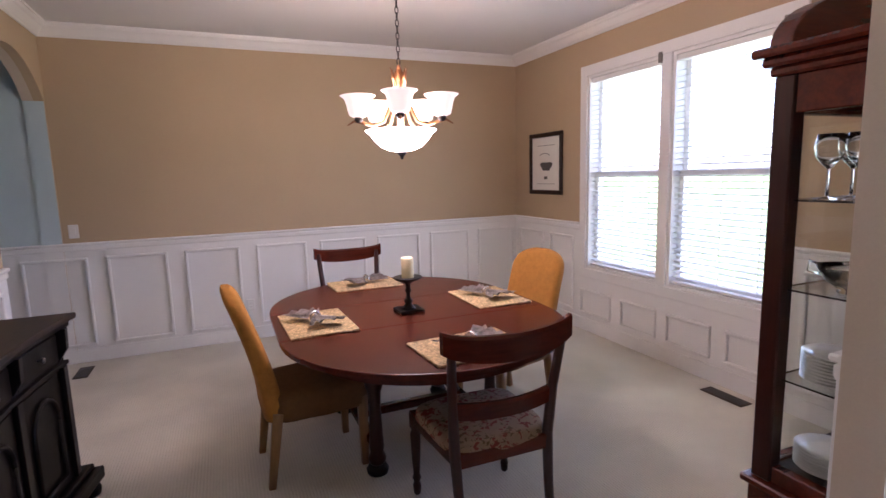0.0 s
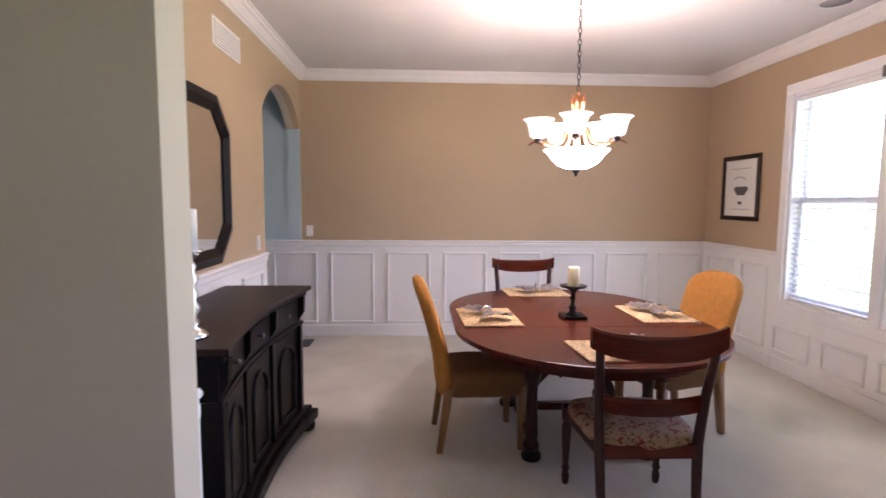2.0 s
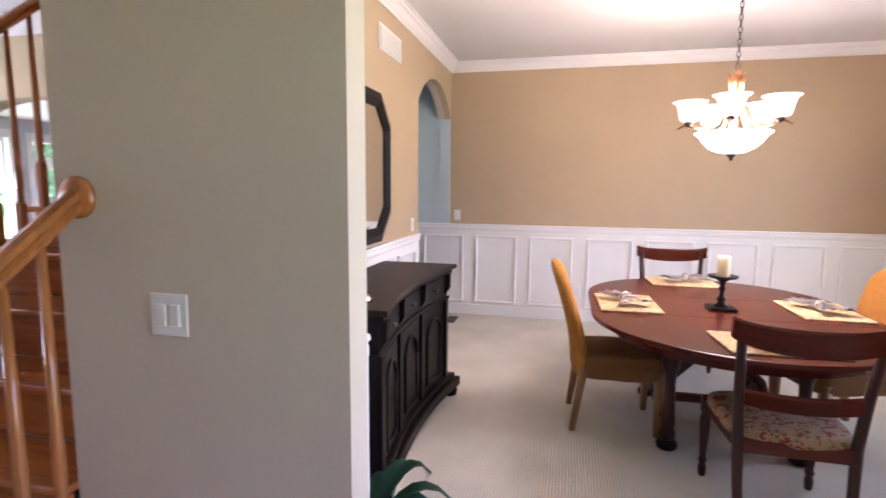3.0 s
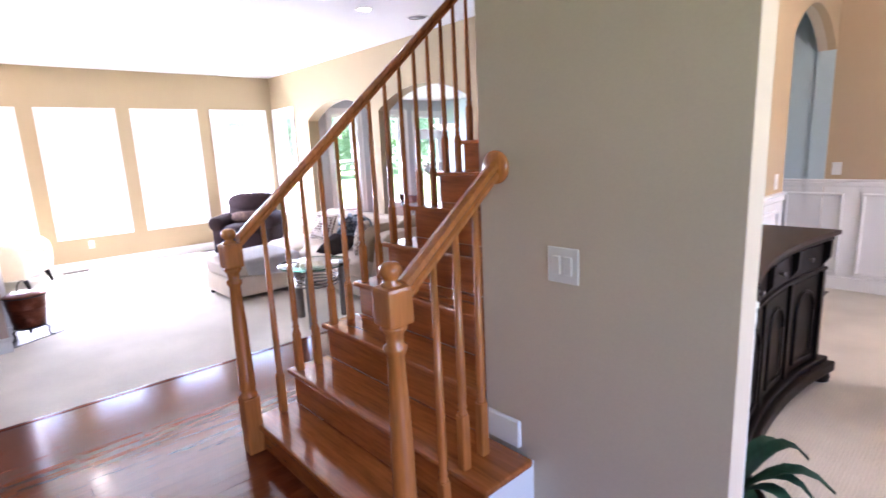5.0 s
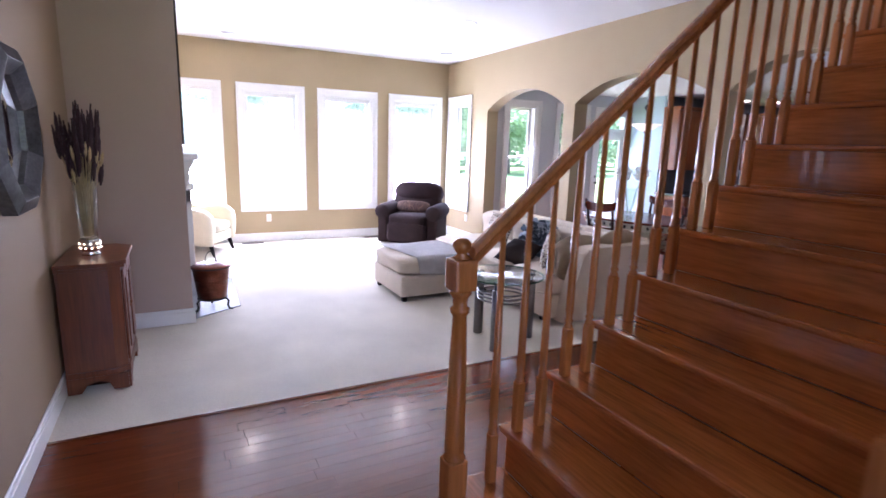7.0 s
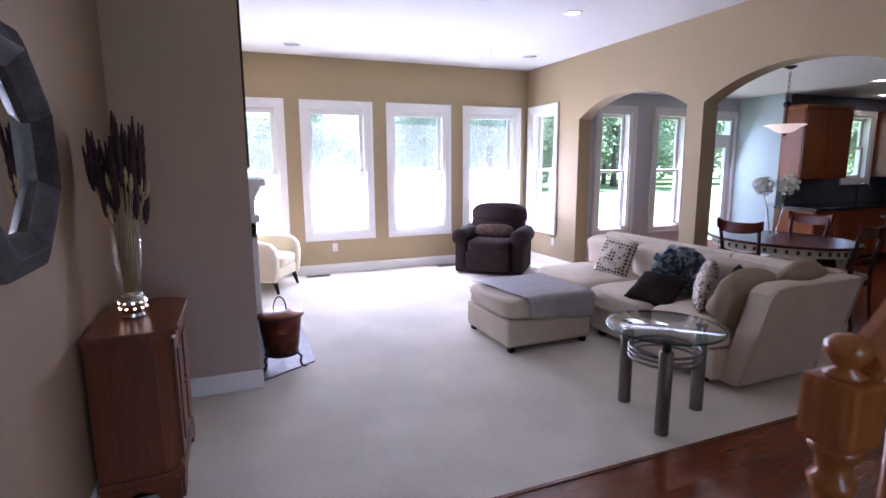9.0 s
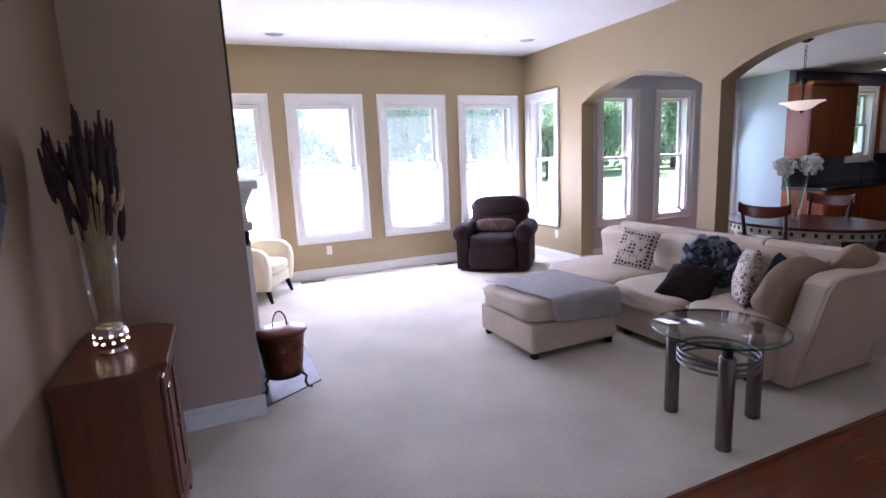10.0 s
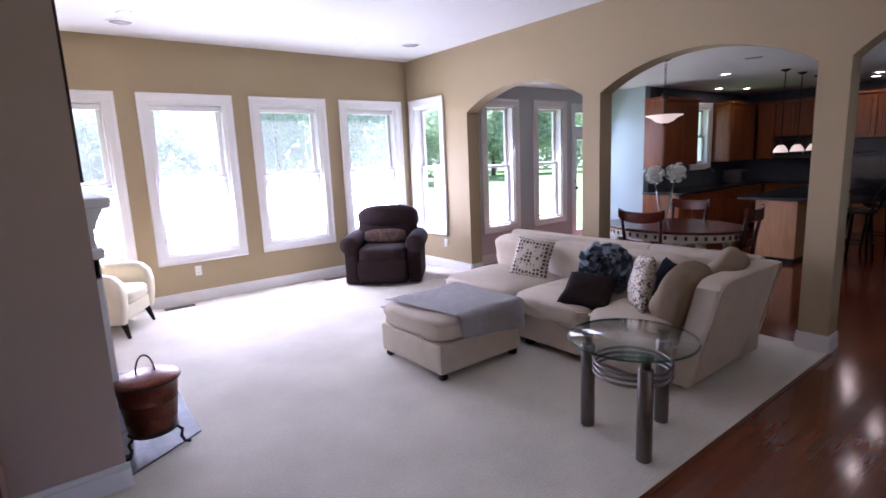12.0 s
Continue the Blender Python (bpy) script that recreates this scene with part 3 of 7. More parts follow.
y0, y1, z0, z1 = dwin
for a, b, lo, hi in ((y0 - 0.09, y1 + 0.09, z1, z1 + 0.09), (y0 - 0.09, y1 + 0.09, z0 - 0.09, z0), (y0 - 0.09, y0, z0, z1), (y1, y1 + 0.09, z0, z1), (3.02, 3.11, z0, z1)):
    part("casing", uvbox("x", DX1, -1, a, b, 0, 0.024, lo, hi, bevel=0.005), WHITE, dw)
part("mullion_post", box(DX1 + 0.001, DX1 + 0.18, 3.02, 3.11, z0, z1), WHITE, dw)
double_hung("window_9", "x", DX1, -1, y0, 3.02, z0, z1, 0, mid=1.53, w=dw)
double_hung("window_9", "x", DX1, -1, 3.11, y1, z0, z1, 0, mid=1.53, w=dw)
for a, b in ((y0 + 0.03, 3.0), (3.13, y1 - 0.03)):
    bl = thing("venetian_blind", "white two-inch venetian blind let down with open slats", "blind", group="venetian blinds")
    part("head_rail", uvbox("x", DX1, -1, a, b, -0.07, -0.01, z1 - 0.07, z1 - 0.026, bevel=0.006), WHITE, bl)
    part("bottom_rail", uvbox("x", DX1, -1, a, b, -0.065, -0.02, z0 + 0.03, z0 + 0.05, bevel=0.004), WHITE, bl)
    part("tilt_bracket", uvbox("x", DX1, -1, a - 0.02, a + 0.02, -0.012, 0.03, z1 - 0.06, z1 + 0.02, bevel=0.004), STEEL, bl, "small grey metal bracket")
    me = mesh_of("slat", prism([(-0.025, 0.0), (0.0, 0.004), (0.025, 0.0), (0.025, 0.0025), (0.0, 0.0065), (-0.025, 0.0025)], -(b - a) / 2, (b - a) / 2, "y"), BLIND)
    n = int((z1 - z0 - 0.15) / 0.044)
    for k in range(n):
        piece("slat", me, bl, pose(DX1 + 0.045, (a + b) / 2, z0 + 0.085 + k * 0.044, 0, -8 + random.uniform(-1.5, 1.5), 0))
    for u in (a + 0.12, (a + b) / 2, b - 0.12):
        part("ladder_cord", tube([(DX1 + 0.02, u, z0 + 0.05), (DX1 + 0.02, u, z1 - 0.06)], 0.0015, 5), WHITE, bl)


# ---- trim ----
def baseboard(name, axis, plane, s, u0, u1, h=0.13):
    bm = uvbox(axis, plane, s, u0, u1, 0, 0.016, 0, h - 0.03, bevel=0.002)
    uvbox(axis, plane, s, u0, u1, 0, 0.011, h - 0.03, h, bm, 0.004)
    return structure(name, bm, WHITE, "white-painted moulded baseboard", "baseboard")


baseboard("baseboard_west", "x", FX, 1, FL, FY)
for a, b in ((FX, -7.89), (-6.13, -5.93), (-4.17, -3.98)):
    baseboard("baseboard_arches", "y", FY, -1, a, b)
for a in (-7.89, -5.93, -3.98):
    baseboard("baseboard_jamb", "x", a, 1 if a == -7.89 else -1 if a == -3.98 else 1, FY, FY + 0.19)
baseboard("baseboard_jamb", "x", -4.17, -1, FY, FY + 0.19)
baseboard("baseboard_column", "x", -3.98, 1, FY - 0.016, FY + 0.19)
baseboard("baseboard_near", "y", FL, 1, BX, 2.4)
baseboard("baseboard_breast", "x", BX, 1, FL, BY + 0.016)
baseboard("baseboard_switch", "y", SWY, -1, -1.18, -0.5)
baseboard("baseboard_front_right", "y", SWY, -1, 1.46, 2.4)
baseboard("baseboard_nook", "y", NY, -1, NX, KX)
baseboard("baseboard_nook_west", "x", NX, 1, FY + 0.19, 5.85)

# crown moulding of the dining room
CROWN = [(0, 0), (0.0, -0.105), (0.012, -0.105), (0.02, -0.092), (0.03, -0.085), (0.062, -0.042), (0.078, -0.032), (0.085, -0.014), (0.098, -0.014), (0.098, 0)]


def crown(name, axis, plane, s, u0, u1):
    bm = prism([((plane + s * d), CEIL_Z + z) for d, z in CROWN], u0, u1, "y") if axis == "x" else prism([((plane + s * d), CEIL_Z + z) for d, z in CROWN], u0, u1, "x")
    return structure(name, bm, WHITE, "white-painted crown moulding", "crown moulding")


crown("trim_crown_back", "y", DY1, -1, DX0, DX1)
crown("trim_crown_east", "x", DX1, -1, DY0, DY1)
crown("trim_crown_left", "x", DX0, 1, DY0, DY1)
crown("trim_crown_front", "y", DY0, 1, DX0, DX1)


# wainscot: painted field, cap rail, base and raised picture-frame panels
def wainscot(name, axis, plane, s, runs, panels, cap=1.07):
    ob = tagged(new(name), "white-painted wainscot with raised frame panels and a chair rail", "wainscot", kind="structure")
    for a, b, hi in runs:
        part("field", uvbox(axis, plane, s, a, b, 0, 0.008, 0.12, hi), WHITE, ob)
        part("base", uvbox(axis, plane, s, a, b, 0, 0.02, 0, 0.125, bevel=0.005), WHITE, ob)
        if hi > 0.9:
            part("chair_rail", uvbox(axis, plane, s, a, b, 0, 0.035, cap - 0.025, cap, bevel=0.007), WHITE, ob)
            part("rail_moulding", uvbox(axis, plane, s, a, b, 0, 0.022, cap - 0.07, cap - 0.025, bevel=0.008), WHITE, ob)
    for a, b, lo, hi in panels:
        bm = bmesh.new()
        for p, q, r, t in ((a, b, hi - 0.025, hi), (a, b, lo, lo + 0.025), (a, a + 0.025, lo + 0.025, hi - 0.025), (b - 0.025, b, lo + 0.025, hi - 0.025)):
            uvbox(axis, plane, s, p, q, 0.006, 0.034, r, t, bm, 0.006)
        part("panel", bm, WHITE, ob)
    return ob


wainscot("trim_wainscot_back", "y", DY1, -1, [(DX0 - 1.5, DX1, 1.07)], [(x, x + 0.48, 0.15, 0.94) for x in (-2.83, -2.21, -1.60, -0.98, -0.36, 0.27, 0.885, 1.495, 2.10, 2.70)])
wainscot("trim_wainscot_east", "x", DX1, -1, [(DY0, y0 - 0.09, 1.07), (y0 - 0.09, y1 + 0.09, z0 - 0.09), (y1 + 0.09, DY1, 1.07)],
         [(4.2, 4.6, 0.17, 0.93), (4.72, 5.2, 0.17, 0.93), (3.64, 4.08, 0.17, 0.42), (3.10, 3.52, 0.17, 0.42), (2.58, 3.0, 0.17, 0.42), (2.06, 2.46, 0.17, 0.42), (1.45, 1.95, 0.17, 0.93), (0.85, 1.33, 0.17, 0.93)])
wainscot("trim_wainscot_left", "x", DX0, 1, [(DY0, 3.97, 1.07)], [(0.9 + 0.61 * i, 1.38 + 0.61 * i, 0.15, 0.94) for i in range(5)])
wainscot("trim_wainscot_front", "y", DY0, 1, [(DX0, -0.5, 1.07), (1.46, DX1, 1.07)], [(-1.2, -0.6, 0.15, 0.94), (1.55, 1.95, 0.15, 0.94), (2.05, 2.55, 0.15, 0.94)])


# ---- stairs ----
RISE, RUN, NOSE1_Y, NOSE1_Z = 0.2035, 0.2345, 0.115, 0.155
SX0, SX1 = -2.66, -1.43
stairs = tagged(new("stairs"), "golden oak staircase with closed risers and rounded tread noses", "staircase", kind="structure")
NSTEP = 15
for k in range(NSTEP):
    yk, zk = NOSE1_Y + RUN * k, NOSE1_Z + RISE * k
    x1 = -1.165 if k < 2 else SX1
    lowz = 0.0 if k == 0 else zk - RISE
    wide = x1 if k < 3 else SX1
    y_end = yk + RUN + 0.03
    bm = box(SX0 - 0.03, wide, yk, y_end, zk - 0.03, zk, bevel=0.012, segs=2)
    part("tread", bm, OAK, stairs)
    part("riser", box(SX0, wide - 0.03 if k < 2 else SX1, yk + 0.028, yk + 0.045, lowz, zk - 0.03), OAK, stairs)
side = [(NOSE1_Y + 0.045, 0.0)]
for k in range(NSTEP):
    side += [(NOSE1_Y + RUN * k + 0.045, NOSE1_Z + RISE * k - 0.03), (NOSE1_Y + RUN * (k + 1) + 0.045, NOSE1_Z + RISE * k - 0.03)]
side += [(side[-1][0], 0.0)]
part("stringer", prism(side, SX0, SX0 + 0.03, "x"), GREIGE, stairs, "painted closed stair side")
part("stringer", prism([(NOSE1_Y + 0.045, 0), (NOSE1_Y + 0.045, NOSE1_Z - 0.03), (NOSE1_Y + RUN + 0.045, NOSE1_Z - 0.03), (NOSE1_Y + RUN + 0.045, NOSE1_Z + RISE - 0.03), (SWY, NOSE1_Z + RISE - 0.03), (SWY, 0)], -1.22, -1.19, "x"), WHITE, stairs, "white-painted stair side")
part("skirt_board", prism([(SWY, 0.3), (SWY + 0.2, 0.62), (4.0, 3.75), (4.0, 3.4)], SX1 - 0.012, SX1 - 0.001, "x"), WHITE, stairs, "white-painted skirt board")


def newel(x, y, zb, zt, name="newel_post"):
    """A turned newel with a square foot, a round shaft, a square block and a ball cap."""
    n = part(name, box(x - 0.043, x + 0.043, y - 0.043, y + 0.043, zb, zb + 0.36 * (zt - zb) - 0.12, bevel=0.006), OAKV, stairs)
    h0, h1 = zb + 0.36 * (zt - zb) - 0.12, zt - 0.195
    prof = [(0.043, 0), (0.046, 0.012), (0.036, 0.03), (0.042, 0.045), (0.040, 0.10), (0.034, (h1 - h0) * 0.6), (0.027, (h1 - h0) - 0.10), (0.036, (h1 - h0) - 0.085), (0.038, (h1 - h0) - 0.07), (0.027, (h1 - h0) - 0.06), (0.030, (h1 - h0) - 0.03), (0.043, (h1 - h0) - 0.012), (0.04, h1 - h0)]
    part("shaft", lathe(prof, 20, at=(x, y, h0)), OAKV, n)
    part("block", box(x - 0.046, x + 0.046, y - 0.046, y + 0.046, h1, zt - 0.075, bevel=0.012, segs=2), OAKV, n)
    part("cap", lathe([(0.03, 0), (0.034, 0.008), (0.018, 0.018), (0.024, 0.026), (0.036, 0.044), (0.034, 0.060), (0.022, 0.073), (0, 0.077)], 20, at=(x, y, zt - 0.077)), OAKV, n)
    return n


def baluster(x, y, zb, zt):
    h = zt - zb
    n = part("baluster", box(x - 0.019, x + 0.019, y - 0.019, y + 0.019, zb, zb + 0.22, bevel=0.004), OAKV, stairs)
    part("spindle", lathe([(0.019, 0.22), (0.020, 0.228), (0.014, 0.24), (0.019, 0.252), (0.014, 0.264), (0.0175, 0.30), (0.0165, 0.45), (0.011, h)], 10, at=(x, y, zb)), OAKV, n)


def rail_z(y):
    return 1.09 + 0.868 * (y - 0.098)


def handrail(x, y0, y1, x1=None, za=None, zb=None):
    prof = [(-0.028, -0.03), (0.028, -0.03), (0.03, -0.012), (0.02, -0.004), (0.031, 0.012), (0.024, 0.030), (0, 0.036), (-0.024, 0.030), (-0.031, 0.012), (-0.02, -0.004), (-0.03, -0.012)]
    bm = bmesh.new()
    rings = [[bm.verts.new((xx + a, y, z + b)) for a, b in prof] for xx, y, z in ((x, y0, za or rail_z(y0)), (x1 or x, y1, zb or rail_z(y1)))]
    n = len(prof)
    for i in range(n):
        bm.faces.new((rings[0][i], rings[0][(i + 1) % n], rings[1][(i + 1) % n], rings[1][i]))
    bm.faces.new(rings[0]), bm.faces.new(rings[1][::-1])
    bmesh.ops.recalc_face_normals(bm, faces=bm.faces)
    return part("handrail", bm, OAKV, stairs)


newel(-2.615, 0.098, 0.0, 1.196)
newel(-1.276, 0.088, 0.0, 1.212)
handrail(-2.615, 0.14, 3.3)
handrail(-1.28, 0.13, SWY - 0.005, -1.345, 1.11, 1.455)
part("rosette", moved(lathe([(0, 0), (0.062, 0), (0.062, 0.012), (0.05, 0.022), (0, 0.024)], 24), pose(-1.345, SWY, 1.455, 90, 0, 0)), OAKV, stairs)
for k in range(13):
    for j in (0.045, 0.16):
        y = NOSE1_Y + RUN * k + j
        if k == 0 and j < 0.1:
            continue
        zb = NOSE1_Z + RISE * k
        baluster(-2.615, y, zb, rail_z(y) - 0.03)
        if y < SWY - 0.04:
            baluster(-1.28 - 0.065 * (y - 0.13) / 0.51, y, zb, 1.08 + 0.667 * (y - 0.13))
part("skirt_block", box(-1.42, -1.245, SWY - 0.022, SWY - 0.001, 0.36, 0.475, bevel=0.006), WHITE, stairs, "white baseboard block at the wall's end")


# ---- dining room things ----
def racetrack(hx, hy, n=48, grow=0.0):
    out = []
    r = hx + grow
    for i in range(n):
        a = 2 * math.pi * i / n
        out.append((r * math.cos(a), r * math.sin(a) + (hy - hx) * (1 if math.sin(a) >= 0 else -1)))
    return out


TX, TY, TZ = 0.99, 2.88, 0.762
table = thing("dining_table", "oval red-mahogany dining table with a trestle base on the carpet", "table", pose(TX, TY, 0))
for k, (a, b) in enumerate(((-2, -0.28), (-0.276, 0.276), (0.28, 2))):
    o = [p for p in racetrack(0.78, 1.06, 96)]
    o = [(x, min(max(y, a), b)) for x, y in o]
    o = list(dict.fromkeys((round(x, 4), round(y, 4)) for x, y in o))
    if k == 1:
        o = [(0.78, -0.276), (0.78, 0.276), (-0.78, 0.276), (-0.78, -0.276)]
    else:
        s2 = 0.28 if k == 2 else -0.28
        o = [(0.78 * math.cos(math.pi * i / 40), s2 + 0.78 * math.sin(math.pi * i / 40) * (1 if k == 2 else -1)) for i in range(41)]
    part("tabletop_leaf", prism(o, TZ - 0.028, TZ, bevel=0.006 if k != 1 else 0.0), MAHOG, table)
part("apron", prism(racetrack(0.66, 0.94), TZ - 0.10, TZ - 0.03), MAHOG, table)
TURN = [(0.032, 0.06), (0.045, 0.075), (0.048, 0.10), (0.034, 0.13), (0.04, 0.16), (0.036, 0.22), (0.030, 0.40), (0.034, 0.46), (0.048, 0.50), (0.05, 0.53), (0.036, 0.55), (0.05, 0.57), (0.05, 0.665)]
for sx in (-1, 1):
    for sy in (-1, 1):
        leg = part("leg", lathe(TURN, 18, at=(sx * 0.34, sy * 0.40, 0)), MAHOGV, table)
        part("foot", lathe([(0.03, 0), (0.055, 0.012), (0.06, 0.035), (0.045, 0.06), (0.03, 0.065)], 16, at=(sx * 0.34, sy * 0.40, 0)), EBONY, leg)
    part("side_stretcher", box(sx * 0.34 - 0.025, sx * 0.34 + 0.025, -0.38, 0.38, 0.13, 0.18, bevel=0.01), MAHOG, table)
part("stretcher", box(-0.33, 0.33, -0.03, 0.03, 0.14, 0.19, bevel=0.01), MAHOG, table)
for sx in (-1, 1):
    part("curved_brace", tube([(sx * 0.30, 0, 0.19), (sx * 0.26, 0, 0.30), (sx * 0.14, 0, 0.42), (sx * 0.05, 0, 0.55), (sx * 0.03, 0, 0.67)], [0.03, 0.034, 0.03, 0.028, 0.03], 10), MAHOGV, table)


def rag_napkin(m):
    """A linen napkin pulled through a ring into two loose fans."""
    nap = thing("napkin", "crumpled grey-beige linen napkin in a ring on a placemat", "napkin", m, "napkins")
    bm = bmesh.new()
    for side_ in (-1, 1):
        rows_ = []
        for i in range(8):
            u = i / 7
            half = 0.018 + 0.075 * u ** 0.8
            row = []
            for j in range(11):
                v = 2 * j / 10 - 1
                z = 0.012 + 0.022 * (1 - abs(v) ** 2) * (1 - 0.6 * u) + 0.016 * abs(math.sin(j * 1.9 + side_)) * (0.4 + u)
                row.append(bm.verts.new((side_ * (0.012 + 0.105 * u) + 0.012 * math.sin(3 * v), v * half, z)))
            rows_.append(row)
        for a, b in zip(rows_, rows_[1:]):
            for j in range(10):
                bm.faces.new((a[j], a[j + 1], b[j + 1], b[j])).smooth = True
    bmesh.ops.solidify(bm, geom=bm.faces[:], thickness=0.004)
    part("cloth", bm, NAPKIN, nap)
    part("ring", tube([(0, 0.024 * math.cos(a), 0.026 + 0.022 * math.sin(a)) for a in [2 * math.pi * i / 16 for i in range(16)]], 0.006, 8, closed=True), SILVER, nap, "dull metal napkin ring")
    return nap


def placemat(m):
    mat_ = thing("placemat", "square natural straw placemat with a braided weave", "placemat", m, "placemats")
    bm = bmesh.new()
    n, hx, hy = 22, 0.245, 0.175
    g = [[bm.verts.new((hx * (2 * i / n - 1), hy * (2 * j / n - 1), 0.004 + (0.0035 if (i + j) % 2 else 0.0) + random.uniform(0, 0.001))) for j in range(n + 1)] for i in range(n + 1)]
    for i in range(n):
        for j in range(n):
            bm.faces.new((g[i][j], g[i + 1][j], g[i + 1][j + 1], g[i][j + 1]))
    bm_box(bm, -hx, hx, -hy, hy, 0.0, 0.0035)
    part("weave", bm, STRAW, mat_)
    rim = tube([(-hx, -hy, 0.005), (hx, -hy, 0.005), (hx, hy, 0.005), (-hx, hy, 0.005)], 0.006, 6, closed=True)
    part("braided_edge", rim, STRAW, mat_)
    return mat_


for x, y, rz in ((0.435, 2.84, 92), (1.56, 2.92, 89), (0.94, 3.735, 1), (1.02, 2.09, 3)):
    placemat(pose(x, y, TZ + 0.001, 0, 0, rz))
    rag_napkin(pose(x + random.uniform(-0.02, 0.02), y, TZ + 0.009, 0, 0, rz + 20) @ Matrix.Scale(1.3, 4))

holder = thing("candle_holder", "black iron pillar-candle holder with a square foot on the table", "candle holder", pose(0.985, 2.85, TZ))
part("foot", prism([(-0.075, -0.075), (0.075, -0.075), (0.075, 0.075), (-0.075, 0.075)], 0, 0.018, bevel=0.006), IRON, holder)
part("stem", lathe([(0.045, 0.018), (0.028, 0.03), (0.02, 0.05), (0.03, 0.065), (0.014, 0.08), (0.012, 0.11), (0.022, 0.127), (0.013, 0.144), (0.018, 0.17), (0.05, 0.192)], 18), IRON, holder)
part("dish", lathe([(0.05, 0.19), (0.078, 0.196), (0.088, 0.208), (0.084, 0.21), (0, 0.202)], 24), IRON, holder)
candle = thing("candle", "thick ivory pillar candle on the iron holder", "candle", pose(0.985, 2.85, TZ + 0.204))
part("wax", lathe([(0.036, 0), (0.037, 0.004), (0.037, 0.118), (0.033, 0.124), (0.03, 0.116), (0, 0.114)], 24), WAX, candle)
part("wick", tube([(0, 0, 0.112), (0.001, 0, 0.128)], 0.0015, 5), BLACK, candle)


def wooden_chair(label):
    """A dining chair in the Regency manner; its front faces +y."""
    ch = thing("dining_chair", label, "chair", group="wooden dining chairs")
    for sx in (-1, 1):
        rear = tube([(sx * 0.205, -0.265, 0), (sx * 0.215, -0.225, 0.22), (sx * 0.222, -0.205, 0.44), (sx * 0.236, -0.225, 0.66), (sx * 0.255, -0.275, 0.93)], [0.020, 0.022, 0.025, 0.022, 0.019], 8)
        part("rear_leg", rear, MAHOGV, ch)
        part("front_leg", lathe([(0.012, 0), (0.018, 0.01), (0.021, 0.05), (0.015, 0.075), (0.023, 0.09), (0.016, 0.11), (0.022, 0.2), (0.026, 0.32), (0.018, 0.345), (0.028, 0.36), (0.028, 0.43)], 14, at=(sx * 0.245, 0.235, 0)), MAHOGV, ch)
    seat = prism([(-0.265, 0.26), (0.265, 0.26), (0.225, -0.225), (-0.225, -0.225)], 0.37, 0.435, bevel=0.008)
    part("seat_frame", seat, MAHOG, ch)
    bm = moved(cushion(0.25, 0.24, 0.045, 5.0, 12), pose(0, 0.015, 0.44))
    for v in bm.verts:
        v.co.x *= 1 + 0.16 * (v.co.y - 0.015) / 0.24 * 0.5
    part("seat", bm, FLORAL, ch, "beige seat with a red and olive floral weave")
    for z, h, d, y in ((0.895, 0.055, 0.017, -0.268), (0.615, 0.035, 0.013, -0.215)):
        bm = bmesh.new()
        n = 16
        w = 0.292 if z > 0.8 else 0.222
        rows_ = []
        for i in range(n + 1):
            u = 2 * i / n - 1
            yy = y - 0.05 * (1 - u * u) * (1 if z > 0.8 else 0.7)
            hh = h * (1 - 0.22 * u * u) if z > 0.8 else h
            top = hh + (0.006 * u * u if z > 0.8 else 0.0)
            up = 0.020 * u * u + 0.016 * u ** 6 if z > 0.8 else 0.008 * u * u
            rows_.append([bm.verts.new((u * w, yy + dy, z + up + dz)) for dy, dz in ((-d, -hh), (d, -hh), (d * 1.1, top - 0.012), (d * 0.6, top), (-d * 0.6, top), (-d * 1.1, top - 0.012))])
        for a, b in zip(rows_, rows_[1:]):
            for j in range(6):
                bm.faces.new((a[j], a[(j + 1) % 6], b[(j + 1) % 6], b[j]))
        bm.faces.new(rows_[0][::-1]), bm.faces.new(rows_[-1])
        bmesh.ops.recalc_face_normals(bm, faces=bm.faces)
        part("top_rail" if z > 0.8 else "cross_rail", bm, MAHOG, ch)
    return ch


def floral(name, ground, a_col, b_col, scale=22):
    """Cloth with scattered woven blooms."""
    m = mat(name, ground, 0.9, var=0.1, scale=20, fine=200, bump=0.4)
    nt = m.node_tree
    b = nt.nodes["Principled BSDF"]
    base = b.inputs["Base Color"].links[0].from_socket
    tc = nt.nodes.new("ShaderNodeTexCoord")
    last = base
    for col, sc, lim, seed_ in ((a_col, scale, 0.57, 0.0), (b_col, scale * 1.5, 0.6, 7.0)):
        n, mp, gt, mx = nt.nodes.new("ShaderNodeTexNoise"), nt.nodes.new("ShaderNodeMapping"), nt.nodes.new("ShaderNodeMath"), nt.nodes.new("ShaderNodeMix")
        mp.inputs["Location"].default_value = (seed_, seed_, 0)
        n.inputs["Scale"].default_value, n.inputs["Detail"].default_value, n.inputs["Distortion"].default_value = sc, 2, 1.4
        gt.operation = "GREATER_THAN"
        gt.inputs[1].default_value = lim
        mx.data_type = "RGBA"
        mx.inputs[7].default_value = (*col, 1)
        nt.links.new(tc.outputs["Object"], mp.inputs[0])
        nt.links.new(mp.outputs[0], n.inputs["Vector"])
        nt.links.new(n.outputs[0], gt.inputs[0])
        nt.links.new(gt.outputs[0], mx.inputs[0])
        nt.links.new(last, mx.inputs[6])
        last = mx.outputs[2]
    nt.links.new(last, b.inputs["Base Color"])
    return m


FLORAL = floral("floral_tapestry", (0.33, 0.23, 0.15), (0.20, 0.03, 0.02), (0.13, 0.08, 0.035))
ch1 = wooden_chair("red-mahogany dining chair with a curved top rail and floral seat")
ch1.matrix_basis = pose(1.02, 1.985, 0, 0, 0, -1)
